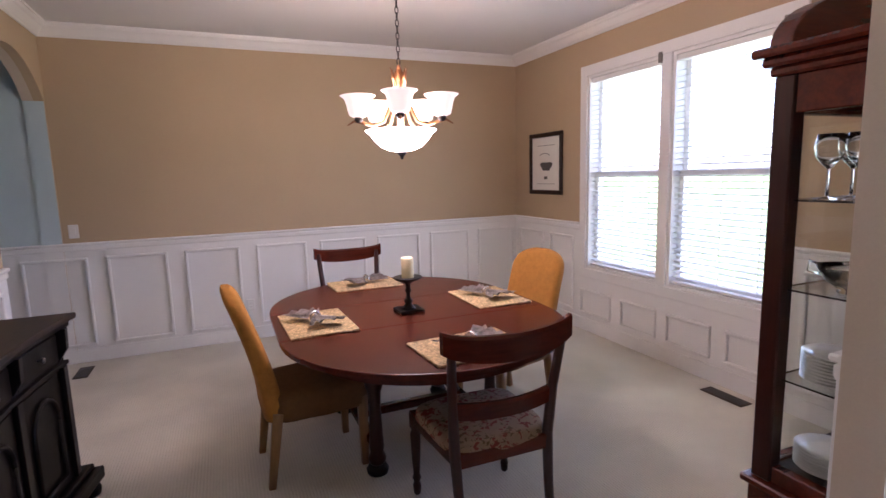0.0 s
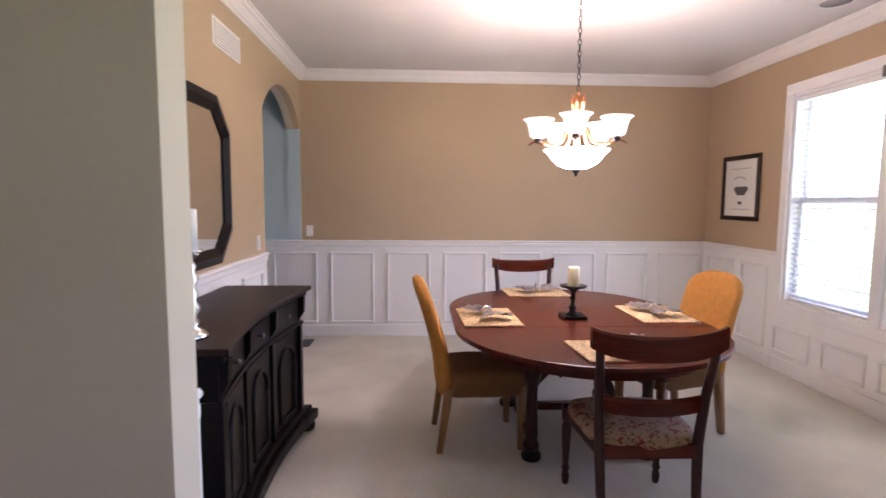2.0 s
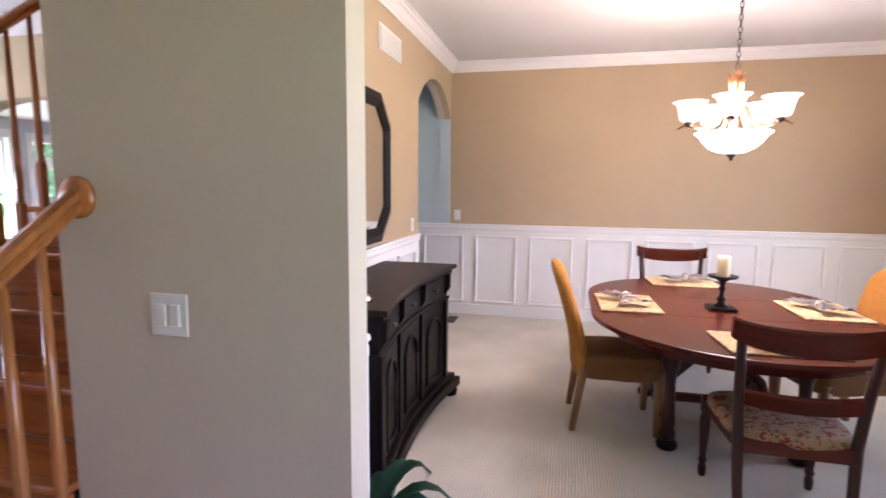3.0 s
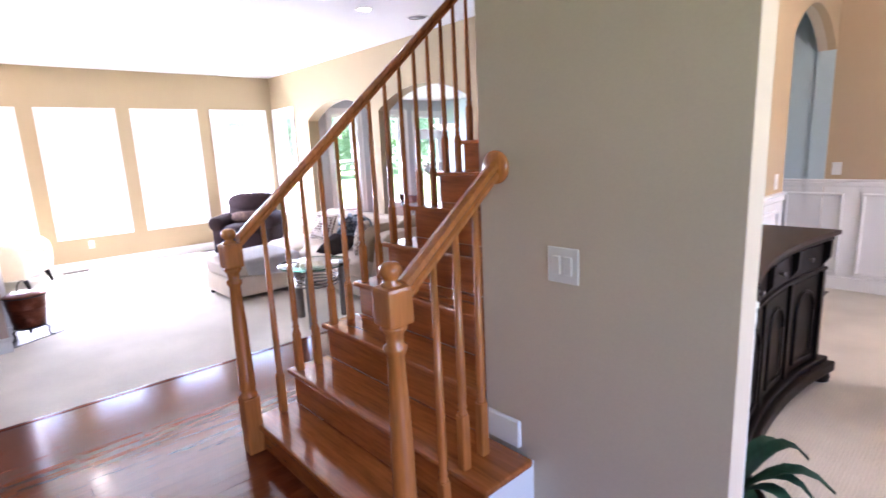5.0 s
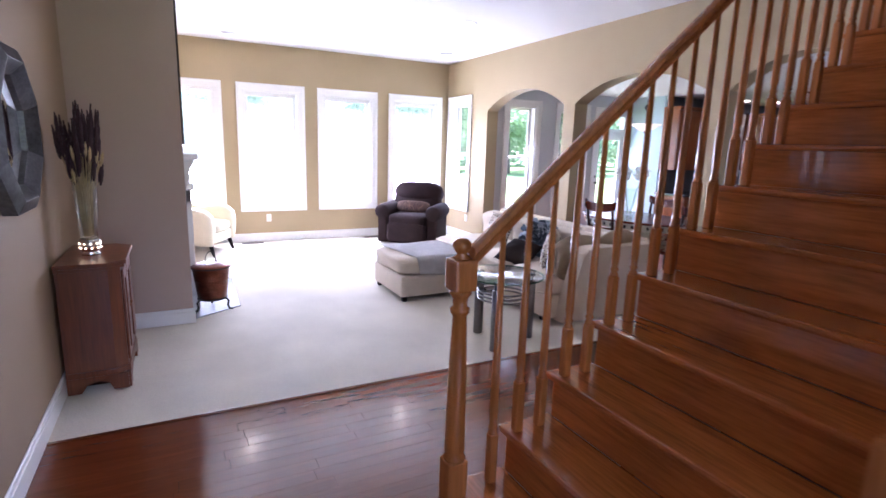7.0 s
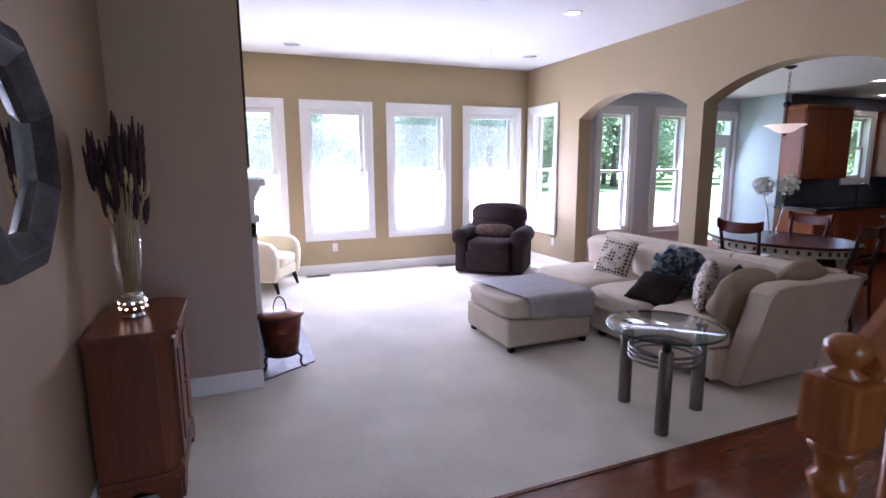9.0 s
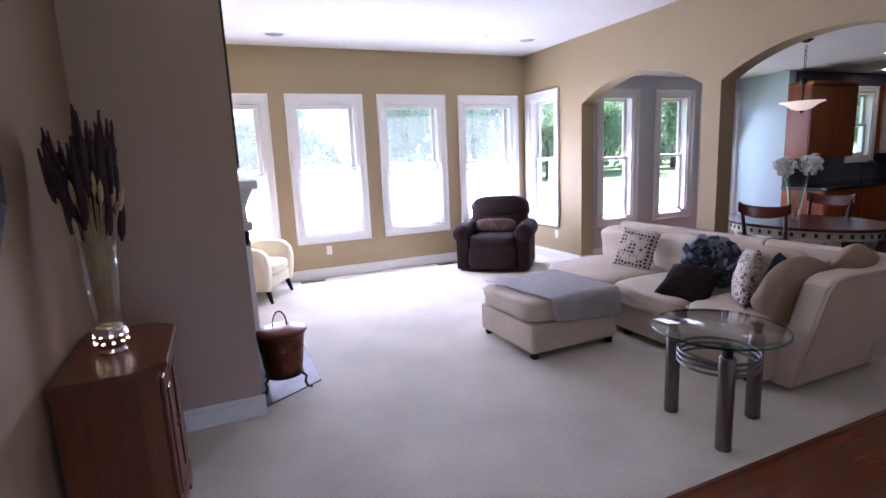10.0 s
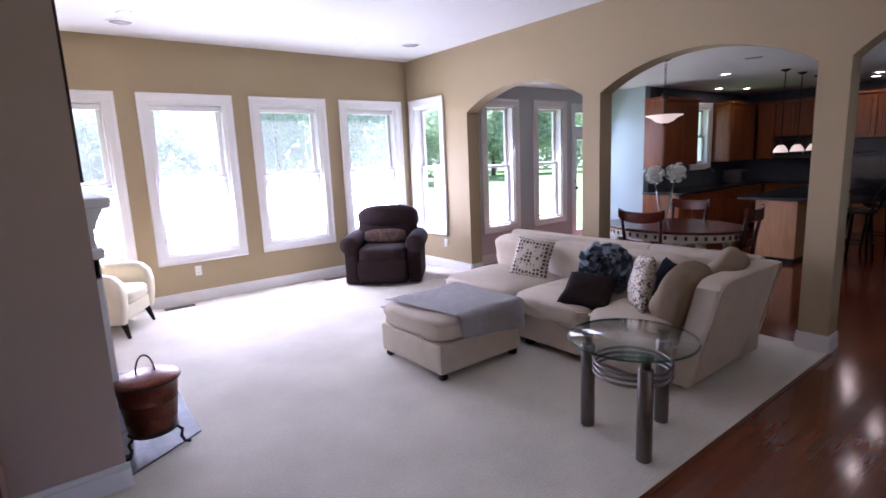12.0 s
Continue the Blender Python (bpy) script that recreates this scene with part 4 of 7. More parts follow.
copy_thing(ch1, pose(0.97, 4.12, 0, 0, 0, 180))


def parson_chair(label):
    """A fully upholstered side chair with a tall rounded back; its front faces +x."""
    ch = thing("parson_chair", label, "chair", group="upholstered dining chairs")
    bm = bmesh.new()
    rings = []
    for z in [0.36 + 0.06 * k for k in range(9)] + [0.90, 0.93, 0.955, 0.975, 0.992, 1.006, 1.018, 1.027, 1.034, 1.038]:
        half = 0.218 if z < 0.9 else 0.218 * max(0.05, 1 - ((z - 0.88) / 0.16) ** 2.6) ** 0.42
        lean = -0.02 - 0.175 * ((z - 0.36) / 0.68) ** 1.5
        thick = (0.052 - 0.016 * (z - 0.36)) * (1.0 if z < 0.97 else max(0.25, 1 - ((z - 0.97) / 0.07) ** 2) ** 0.5)
        ring = []
        for i in range(24):
            a = 2 * math.pi * i / 24
            ca, sa = math.cos(a), math.sin(a)
            ring.append(bm.verts.new((lean + thick * math.copysign(abs(ca) ** 0.55, ca), half * math.copysign(abs(sa) ** 0.35, sa), z)))
        rings.append(ring)
    for a, b in zip(rings, rings[1:]):
        for i in range(24):
            bm.faces.new((a[i], a[(i + 1) % 24], b[(i + 1) % 24], b[i])).smooth = True
    bm.faces.new(rings[0][::-1]), bm.faces.new(rings[-1])
    part("backrest", bm, YELLOW, ch, "mustard-yellow woven backrest")
    part("seat", moved(cushion(0.255, 0.235, 0.085, 7.0, 10), pose(0.22, 0, 0.415)), BROWNSEAT, ch, "brown-tan seat upholstery")
    for sx, x in ((-1, -0.01), (1, 0.43)):
        for sy in (-1, 1):
            foot = -0.055 if sx < 0 else 0.0
            part("leg", tube([(x + foot, sy * 0.20, 0), (x, sy * 0.205, 0.40)], [0.024, 0.036], 4), TANLEG, ch)
    return ch


pc = parson_chair("mustard parson chair with a tall rounded back and oak legs")
pc.matrix_basis = pose(0.175, 2.79, 0, 0, 0, 3)
copy_thing(pc, pose(1.855, 2.96, 0, 0, 0, 196))

# chandelier over the table
chd = thing("chandelier", "copper-bronze chandelier with five lit bell shades over a glass bowl", "chandelier", pose(0.985, 2.87, 0))
BOT = 1.662
part("bowl", lathe([(0.02, 0.045), (0.07, 0.052), (0.12, 0.075), (0.155, 0.11), (0.18, 0.145), (0.205, 0.165), (0.20, 0.168), (0.17, 0.15), (0, 0.10)], 32, at=(0, 0, BOT)), BOWLLAMP, chd, "lit alabaster glass bowl")
part("finial", lathe([(0, 0), (0.008, 0.004), (0.012, 0.02), (0.024, 0.032), (0.03, 0.045), (0.012, 0.052)], 16, at=(0, 0, BOT)), IRON, chd, "dark bronze finial")
part("stem", lathe([(0.02, 0.10), (0.02, 0.30), (0.032, 0.32), (0.018, 0.34), (0.026, 0.42), (0.034, 0.47), (0.02, 0.50), (0.008, 0.53)], 16, at=(0, 0, BOT)), BRONZE, chd)
for k in range(6):
    a = 2 * math.pi * k / 6
    c_, s_ = math.cos(a), math.sin(a)
    part("leaf", tube([(0.02 * c_, 0.02 * s_, BOT + 0.40), (0.034 * c_, 0.034 * s_, BOT + 0.46), (0.05 * c_, 0.05 * s_, BOT + 0.515)], [0.012, 0.010, 0.002], 6), BRONZE, chd)
for k in range(5):
    a = radians(-109 + 72 * k)
    c_, s_ = math.cos(a), math.sin(a)
    arm = part("arm", tube([(r * c_, r * s_, BOT + z) for r, z in ((0.02, 0.34), (0.06, 0.30), (0.10, 0.215), (0.16, 0.19), (0.22, 0.205), (0.27, 0.215), (0.31, 0.19))], [0.011, 0.011, 0.011, 0.010, 0.009, 0.008, 0.003], 8), BRONZE, chd)
    part("cup", lathe([(0.012, 0.0), (0.026, 0.012), (0.022, 0.03)], 14, at=(0.245 * c_, 0.245 * s_, BOT + 0.205)), IRON, arm, "dark bronze lamp cup")
    part("shade", lathe([(0.03, 0.235), (0.05, 0.245), (0.058, 0.27), (0.063, 0.30), (0.075, 0.335), (0.098, 0.352), (0.093, 0.354), (0.06, 0.33), (0.045, 0.255), (0, 0.25)], 24, at=(0.245 * c_, 0.245 * s_, BOT)), LAMP, arm, "lit white glass bell shade")
for k in range(5):
    a = radians(-109 + 72 * k)
    bulb = bpy.data.lights.new("chandelier_bulb", "POINT")
    bulb.energy, bulb.color, bulb.shadow_soft_size = 1.2, (1.0, 0.84, 0.62), 0.05
    new("chandelier_bulb", bulb).location = (0.985 + 0.245 * math.cos(a), 2.87 + 0.245 * math.sin(a), BOT + 0.375)
zt = BOT + 0.53
nl = int((CEIL_Z - 0.03 - zt) / 0.034)
for k in range(nl):
    z = zt + 0.017 + (CEIL_Z - 0.03 - zt) * k / nl
    pts = [(0.009 * math.cos(b), 0, z + 0.021 * math.sin(b)) for b in [2 * math.pi * i / 12 for i in range(12)]]
    if k % 2:
        pts = [(y_, x_, z_) for x_, y_, z_ in pts]
    part("chain_link", tube(pts, 0.003, 6, closed=True), IRON, chd, "" if k else "dark bronze chain link")
part("canopy", lathe([(0.01, -0.04), (0.03, -0.03), (0.055, -0.012), (0.06, 0.0)], 24, at=(0, 0, CEIL_Z)), IRON, chd)


# black buffet against the dining wall
buf = thing("buffet", "black-brown buffet with a curved front, three drawers and arched doors", "sideboard")
BY0, BY1, BXB = 1.50, 2.95, -1.248


def bow(y, out=0.0, dip=0.075):
    u = (y - (BY0 + BY1) / 2) / ((BY1 - BY0) / 2)
    return -0.70 + out - dip * (1 - u * u)


def curved_slab(y0_, y1_, z0_, z1_, out, back=None, n=18, bevel=0.0, dip=0.075):
    o = [(bow(y0_ + (y1_ - y0_) * i / n, out, dip), y0_ + (y1_ - y0_) * i / n) for i in range(n + 1)]
    if back is None:
        o += [(BXB, y1_), (BXB, y0_)]
    else:
        o += [(x - back, y) for x, y in reversed(o)]
    return prism(o, z0_, z1_, bevel=bevel)


part("body", curved_slab(BY0 + 0.05, BY1 - 0.05, 0.10, 0.90, -0.05), EBONY, buf)
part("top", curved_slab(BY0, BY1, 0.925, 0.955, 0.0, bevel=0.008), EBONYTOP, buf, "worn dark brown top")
part("top_moulding", curved_slab(BY0 + 0.025, BY1 - 0.025, 0.895, 0.925, -0.022, bevel=0.008), EBONY, buf)
part("waist_moulding", curved_slab(BY0 + 0.04, BY1 - 0.04, 0.715, 0.735, -0.035, bevel=0.005), EBONY, buf)
part("plinth", curved_slab(BY0 - 0.03, BY1 + 0.03, 0.06, 0.13, 0.02, bevel=0.012), EBONY, buf)
part("plinth_moulding", curved_slab(BY0 + 0.0, BY1 - 0.0, 0.13, 0.165, -0.008, bevel=0.012), EBONY, buf)
for k in range(3):
    a = BY0 + 0.10 + 0.43 * k
    dr = part("drawer", curved_slab(a, a + 0.37, 0.755, 0.88, -0.038, 0.03, 8, 0.004), EBONY, buf)
    y_ = a + 0.185
    part("knob", moved(lathe([(0.006, 0), (0.006, 0.01), (0.014, 0.018), (0.012, 0.027), (0, 0.03)], 12), pose(bow(y_, -0.038), y_, 0.817, 0, 90, 0)), STEEL, dr, "dark metal knob")
for k in range(4):
    y_ = BY0 + 0.075 + 0.43 * k + (0.0 if k else 0.0)
    part("corbel", prism([(bow(y_, -0.05), 0.74), (bow(y_, -0.012), 0.80), (bow(y_, -0.008), 0.90), (bow(y_, -0.05), 0.90)], y_ - 0.022, y_ + 0.022, "y", bevel=0.004), EBONY, buf)
    part("pilaster", prism([(bow(y_, -0.05), 0.15), (bow(y_, -0.03), 0.15), (bow(y_, -0.03), 0.715), (bow(y_, -0.05), 0.715)], y_ - 0.03, y_ + 0.03, "y", bevel=0.004), EBONY, buf)
for k in range(3):
    a, b = BY0 + 0.115 + 0.43 * k, BY0 + 0.455 + 0.43 * k
    dr = part("door", curved_slab(a, b, 0.165, 0.70, -0.043, 0.02, 8, 0.003), EBONY, buf)
    mid = (a + b) / 2
    arch = [(bow(a + 0.05, -0.038), a + 0.05, 0.22), (bow(a + 0.05, -0.038), a + 0.05, 0.50)] + [(bow(mid - 0.12 * math.cos(math.pi * i / 10), -0.038), mid - 0.12 * math.cos(math.pi * i / 10), 0.50 + 0.13 * math.sin(math.pi * i / 10)) for i in range(11)] + [(bow(b - 0.05, -0.038), b - 0.05, 0.50), (bow(b - 0.05, -0.038), b - 0.05, 0.22)]
    part("arched_moulding", tube(arch, 0.011, 8, closed=True), EBONY, dr)
for y_ in (BY0 + 0.03, BY1 - 0.03):
    part("foot", lathe([(0.03, 0), (0.05, 0.01), (0.056, 0.04), (0.045, 0.075)], 16, at=(bow(y_, -0.03), y_, 0)), EBONY, buf)
    part("foot", lathe([(0.03, 0), (0.05, 0.01), (0.056, 0.04), (0.045, 0.075)], 16, at=(BXB + 0.06, y_, 0)), EBONY, buf)


def octagon(hu, hz, cut):
    return [(-hu, -hz + cut), (-hu + cut, -hz), (hu - cut, -hz), (hu, -hz + cut), (hu, hz - cut), (hu - cut, hz), (-hu + cut, hz), (-hu, hz - cut)]


def oct_mirror(name, label, axis, plane, s, uc, zc, hu, hz, cut, wide, deep, frame_mat, pieces=False):
    mir = thing(name, label, "mirror")
    outer, inner = octagon(hu, hz, cut), octagon(hu - wide, hz - wide, cut - wide * 0.42)

    def at3(u, z, d):
        return (plane + s * d, uc + u, zc + z) if axis == "x" else (uc + u, plane + s * d, zc + z)
    for i in range(8):
        j = (i + 1) % 8
        bm = bmesh.new()
        ring = []
        for (ou, oz), (iu, iz) in ((outer[i], inner[i]), (outer[j], inner[j])):
            mu, mz = (ou + iu) / 2, (oz + iz) / 2
            ring.append([bm.verts.new(at3(*p)) for p in ((ou, oz, 0.004), (ou, oz, deep * 0.7), (mu, mz, deep), (iu, iz, deep * 0.45), (iu, iz, 0.004))])
        for k in range(5):
            bm.faces.new((ring[0][k], ring[0][(k + 1) % 5], ring[1][(k + 1) % 5], ring[1][k]))
        bm.faces.new(ring[0]), bm.faces.new(ring[1])
        bmesh.ops.recalc_face_normals(bm, faces=bm.faces)
        part("frame_side", bm, frame_mat, mir)
    lo_, hi_ = sorted((plane + s * 0.003, plane + s * deep * 0.3))
    part("glass", prism([(uc + u, zc + z) for u, z in inner], lo_, hi_, axis), MIRROR, mir, "mirror glass")
    return mir


oct_mirror("wall_mirror", "large octagonal wall mirror in a wide black-brown frame", "x", DX0, 1, 2.50, 1.62, 0.64, 0.52, 0.20, 0.10, 0.045, EBONY)

# silver candlestick with candle on the buffet
cs = thing("candlestick", "tall turned silver candlestick standing on the buffet", "candle holder", pose(-0.90, 1.66, 0.956))
part("stick", lathe([(0.062, 0), (0.064, 0.012), (0.045, 0.03), (0.022, 0.045), (0.034, 0.065), (0.02, 0.085), (0.04, 0.12), (0.02, 0.15), (0.03, 0.18), (0.018, 0.20), (0.034, 0.235), (0.018, 0.262), (0.026, 0.285), (0.016, 0.305), (0.03, 0.325), (0.044, 0.34)], 20), SILVER, cs)
part("dish", lathe([(0.044, 0.338), (0.055, 0.345), (0.053, 0.35), (0, 0.347)], 20), SILVER, cs)
wc = thing("candle", "white pillar candle on the silver candlestick", "candle", pose(-0.90, 1.66, 0.956 + 0.349))
part("wax", lathe([(0.034, 0), (0.034, 0.155), (0.03, 0.16), (0, 0.156)], 20), WHITE, wc)
part("wick", tube([(0, 0, 0.155), (0, 0, 0.17)], 0.0015, 5), BLACK, wc)


def plate(name, label, axis, plane, s, u, z, w, h, kind):
    p = thing(name, label, "switch" if kind != "outlet" else "outlet")
    part("plate", uvbox(axis, plane, s, u - w / 2, u + w / 2, 0, 0.006, z - h / 2, z + h / 2, bevel=0.003), PLASTIC, p)
    n = 2 if kind == "double" else 1
    for k in range(n):
        c = u + (k - (n - 1) / 2) * 0.046
        if kind == "outlet":
            for dz in (-0.02, 0.02):
                soc = part("socket", uvbox(axis, plane, s, c - 0.017, c + 0.017, 0.006, 0.009, z + dz - 0.014, z + dz + 0.014, bevel=0.003), PLASTIC, p)
                for du in (-0.006, 0.006):
                    part("slot", uvbox(axis, plane, s, c + du - 0.001, c + du + 0.001, 0.009, 0.0095, z + dz - 0.005, z + dz + 0.005), BLACK, soc)
        else:
            part("rocker", uvbox(axis, plane, s, c - 0.016, c + 0.016, 0.006, 0.011, z - 0.033, z + 0.033, bevel=0.003), PLASTIC, p)
    return p


plate("light_switch", "white double rocker light switch on the greige wall", "y", SWY, -1, -1.052, 1.125, 0.124, 0.125, "double")
plate("light_switch", "white rocker light switch above the chair rail", "y", DY1, -1, -1.20, 1.17, 0.075, 0.118, "single")
plate("light_switch", "white rocker light switch beside the arched opening", "x", DX0, 1, 3.78, 1.16, 0.075, 0.118, "single")
plate("wall_outlet", "white double wall outlet on the wainscot", "y", DY1 - 0.008, -1, 0.18, 0.35, 0.07, 0.114, "outlet")
plate("wall_outlet", "white double wall outlet under a window", "x", FX, 1, 0.39, 0.36, 0.07, 0.114, "outlet")
plate("wall_outlet", "white double wall outlet beside the arch", "y", FY, -1, -8.42, 0.36, 0.07, 0.114, "outlet")

# return-air grille high on the dining wall
gr = thing("wall_vent", "white louvred return-air vent high on the wall", "vent")
part("frame", uvbox("x", DX0, 1, 2.97, 3.46, 0, 0.008, 2.46, 2.64, bevel=0.003), PLASTIC, gr)
# Dark sheet put in for the shade between the louvres
part("backing", uvbox("x", DX0, 1, 2.995, 3.435, 0.008, 0.0085, 2.475, 2.625), VENTMETAL, gr, "dark sheet for the shade between the louvres")
for k in range(8):
    part("louvre", uvbox("x", DX0, 1, 2.995, 3.435, 0.0085, 0.014, 2.476 + k * 0.0188, 2.491 + k * 0.0188, bevel=0.002), PLASTIC, gr)


def floor_vent(x0, x1, y0_, y1_, z=0.004):
    v = thing("floor_vent", "brown slotted metal floor register set in the carpet", "vent", group="floor vents")
    part("frame", box(x0, x1, y0_, y1_, z - 0.002, z + 0.004, bevel=0.002), VENTMETAL, v)
    long_y = (y1_ - y0_) > (x1 - x0)
    n = 14
    for k in range(n):
        if long_y:
            a = y0_ + 0.02 + (y1_ - y0_ - 0.04) * k / n
            part("slot", box(x0 + 0.015, x1 - 0.015, a, a + 0.012, z + 0.004, z + 0.005), BLACK, v)
        else:
            a = x0 + 0.02 + (x1 - x0 - 0.04) * k / n
            part("slot", box(a, a + 0.012, y0_ + 0.015, y1_ - 0.015, z + 0.004, z + 0.005), BLACK, v)


floor_vent(3.02, 3.13, 2.17, 2.49)
floor_vent(-1.24, -1.13, 4.86, 5.14)
floor_vent(-9.10, -9.0, -0.03, 0.28, 0.006)
floor_vent(-9.10, -9.0, 1.86, 2.17, 0.006)

# framed print beside the dining window
pf = thing("framed_print", "small dark-framed ink print with a white mat", "picture")
PY, PZ, PW, PH = 4.69, 1.655, 0.30, 0.325
for a, b, lo, hi in ((-PW, PW, PH - 0.045, PH), (-PW, PW, -PH, -PH + 0.045), (-PW, -PW + 0.045, -PH + 0.045, PH - 0.045), (PW - 0.045, PW, -PH + 0.045, PH - 0.045)):
    part("frame", uvbox("x", DX1, -1, PY + a, PY + b, 0.003, 0.028, PZ + lo, PZ + hi, bevel=0.006), EBONYTOP, pf, "dark brown wood frame")
part("mount", uvbox("x", DX1, -1, PY - PW + 0.04, PY + PW - 0.04, 0.003, 0.012, PZ - PH + 0.04, PZ + PH - 0.04), mat("print_paper", (0.78, 0.76, 0.70), 0.8, var=0.03), pf, "white paper mount")
INK = mat("grey_ink", (0.10, 0.09, 0.08), 0.8, var=0.3)
for a, b, lo, hi in ((-0.16, 0.16, 0.19, 0.194), (-0.16, 0.16, -0.215, -0.211)):
    part("rule", uvbox("x", DX1, -1, PY + a, PY + b, 0.012, 0.0125, PZ + lo, PZ + hi), INK, pf)
part("drawing", moved(prism([(0.10 * math.cos(t) * (1 + 0.25 * math.sin(3 * t)), 0.06 * math.sin(t) * (1 + 0.3 * math.cos(2 * t))) for t in [2 * math.pi * i / 28 for i in range(28)]], 0, 0.0006), Matrix.Translation((DX1 - 0.0125, PY - 0.01, PZ - 0.03)) @ pose(0, 0, 0, 90, 0, -90)), INK, pf, "grey ink drawing")
part("drawing", moved(tube([(0.10 * math.cos(t), 0.07 + 0.04 * math.sin(t), 0) for t in [0.4 + 2.2 * i / 10 for i in range(11)]], 0.003, 5), Matrix.Translation((DX1 - 0.0125, PY + 0.02, PZ + 0.0)) @ pose(0, 0, 0, 90, 0, -90)), INK, pf)
part("drawing", uvbox("x", DX1, -1, PY - 0.03, PY + 0.03, 0.012, 0.0125, PZ - 0.165, PZ - 0.135), INK, pf)

# china cabinet beside the opening
cc = thing("china_cabinet", "tall cherry china cabinet with glass sides and an arched pediment", "cabinet")
CX0, CX1, CY0, CY1 = 1.977, 2.86, 0.81, 1.355
part("base", box(CX0 - 0.03, CX1 + 0.03, CY0, CY1 + 0.03, 0.0, 0.10, bevel=0.008), MAHOG, cc)
part("base_panel", box(CX0 - 0.005, CX1 + 0.005, CY0, CY1 + 0.005, 0.10, 0.24, bevel=0.004), MAHOG, cc)
part("base_cap", box(CX0 - 0.03, CX1 + 0.03, CY0, CY1 + 0.03, 0.24, 0.275, bevel=0.008), MAHOG, cc)
for x in (CX0, CX1 - 0.07):
    for y in (CY0, CY1 - 0.08):
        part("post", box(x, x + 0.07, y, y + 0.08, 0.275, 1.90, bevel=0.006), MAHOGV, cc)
for x0_, x1_, y0_, y1_ in ((CX0 + 0.07, CX1 - 0.07, CY1 - 0.06, CY1 - 0.01), (CX0 + 0.01, CX0 + 0.06, CY0 + 0.08, CY1 - 0.08), (CX1 - 0.06, CX1 - 0.01, CY0 + 0.08, CY1 - 0.08)):
    part("top_rail", box(x0_, x1_, y0_, y1_, 1.76, 1.90, bevel=0.004), MAHOG, cc)
    part("bottom_rail", box(x0_, x1_, y0_, y1_, 0.275, 0.345, bevel=0.004), MAHOG, cc)
part("floor_panel", box(CX0 + 0.05, CX1 - 0.05, CY0 + 0.02, CY1 - 0.05, 0.29, 0.335), EBONYTOP, cc)
part("mirror_back", box(CX0 + 0.07, CX1 - 0.07, CY0 + 0.01, CY0 + 0.02, 0.345, 1.76), MIRROR, cc, "mirrored back panel")
for k, (g, lo, hi) in enumerate(((0.015, 1.90, 1.935), (0.035, 1.935, 1.97), (0.062, 1.97, 2.005))):
    part("cornice", box(CX0 - g, CX1 + g, CY0, CY1 + g, lo, hi, bevel=0.010), MAHOG, cc)
mid = (CX0 + CX1) / 2
part("pediment", prism([(CX0, 2.005), (CX1, 2.005)] + [(mid + (CX1 - mid) * math.cos(math.pi * i / 20), 2.01 + 0.215 * math.sin(math.pi * i / 20)) for i in range(1, 20)], CY1 - 0.06, CY1 + 0.03, "y", bevel=0.01), MAHOG, cc)
part("front_pane", box(CX0 + 0.07, CX1 - 0.07, CY1 - 0.036, CY1 - 0.032, 0.345, 1.76), GLASS, cc)
part("side_pane", box(CX0 + 0.032, CX0 + 0.036, CY0 + 0.08, CY1 - 0.08, 0.345, 1.76), GLASS, cc)
part("side_pane", box(CX1 - 0.036, CX1 - 0.032, CY0 + 0.08, CY1 - 0.08, 0.345, 1.76), GLASS, cc)
for z in (0.71, 1.08, 1.43):
    sh = part("glass_shelf", box(CX0 + 0.042, CX1 - 0.042, CY0 + 0.025, CY1 - 0.042, z, z + 0.007), GLASS, cc)
    part("shelf_edge", box(CX0 + 0.039, CX0 + 0.0415, CY0 + 0.025, CY1 - 0.042, z, z + 0.007), GRANITE, sh, "dark green polished glass edge")
    part("shelf_edge", box(CX0 + 0.042, CX1 - 0.042, CY1 - 0.0415, CY1 - 0.039, z, z + 0.007), GRANITE, sh)


def wine_glass(m):
    return single("wine_glass", lathe([(0.036, 0), (0.034, 0.003), (0.005, 0.008), (0.004, 0.09), (0.012, 0.10), (0.036, 0.13), (0.041, 0.16), (0.034, 0.20), (0.033, 0.20), (0.039, 0.16), (0.034, 0.132), (0, 0.108)], 20), CRYSTAL, "clear crystal wine glass on a glass shelf", "wine glass", m, "wine glasses")


for dx, dy in ((0.10, 0.385), (0.11, 0.285), (0.22, 0.37), (0.23, 0.26), (0.34, 0.36), (0.12, 0.18), (0.36, 0.20), (0.46, 0.28), (0.56, 0.35), (0.22, 0.12), (0.60, 0.2)):
    wine_glass(pose(CX0 + dx, CY0 + dy, 1.438) @ Matrix.Scale(1.2, 4))
PORC = mat("white_porcelain", (0.78, 0.77, 0.74), 0.15, var=0.02, bump=0.0)
plate_mesh = lathe([(0.05, 0), (0.06, 0.004), (0.115, 0.016), (0.12, 0.02), (0.06, 0.008), (0, 0.007)], 28)
for dx, dy, z, nplates in ((0.17, 0.34, 0.718, 9), (0.20, 0.36, 0.336, 7), (0.52, 0.24, 0.336, 5)):
    for j in range(nplates):
        single("plate", plate_mesh.copy(), PORC, "white porcelain plate in a stack", "plate", pose(CX0 + dx, CY0 + dy, z + j * 0.013), "stacked plates")
bowl = thing("serving_bowl", "clear cut-glass serving bowl with a side handle", "bowl", pose(CX0 + 0.17, CY0 + 0.31, 1.088))
part("bowl", lathe([(0.05, 0), (0.045, 0.012), (0.09, 0.045), (0.12, 0.10), (0.116, 0.10), (0.085, 0.05), (0, 0.02)], 28), CRYSTAL, bowl)
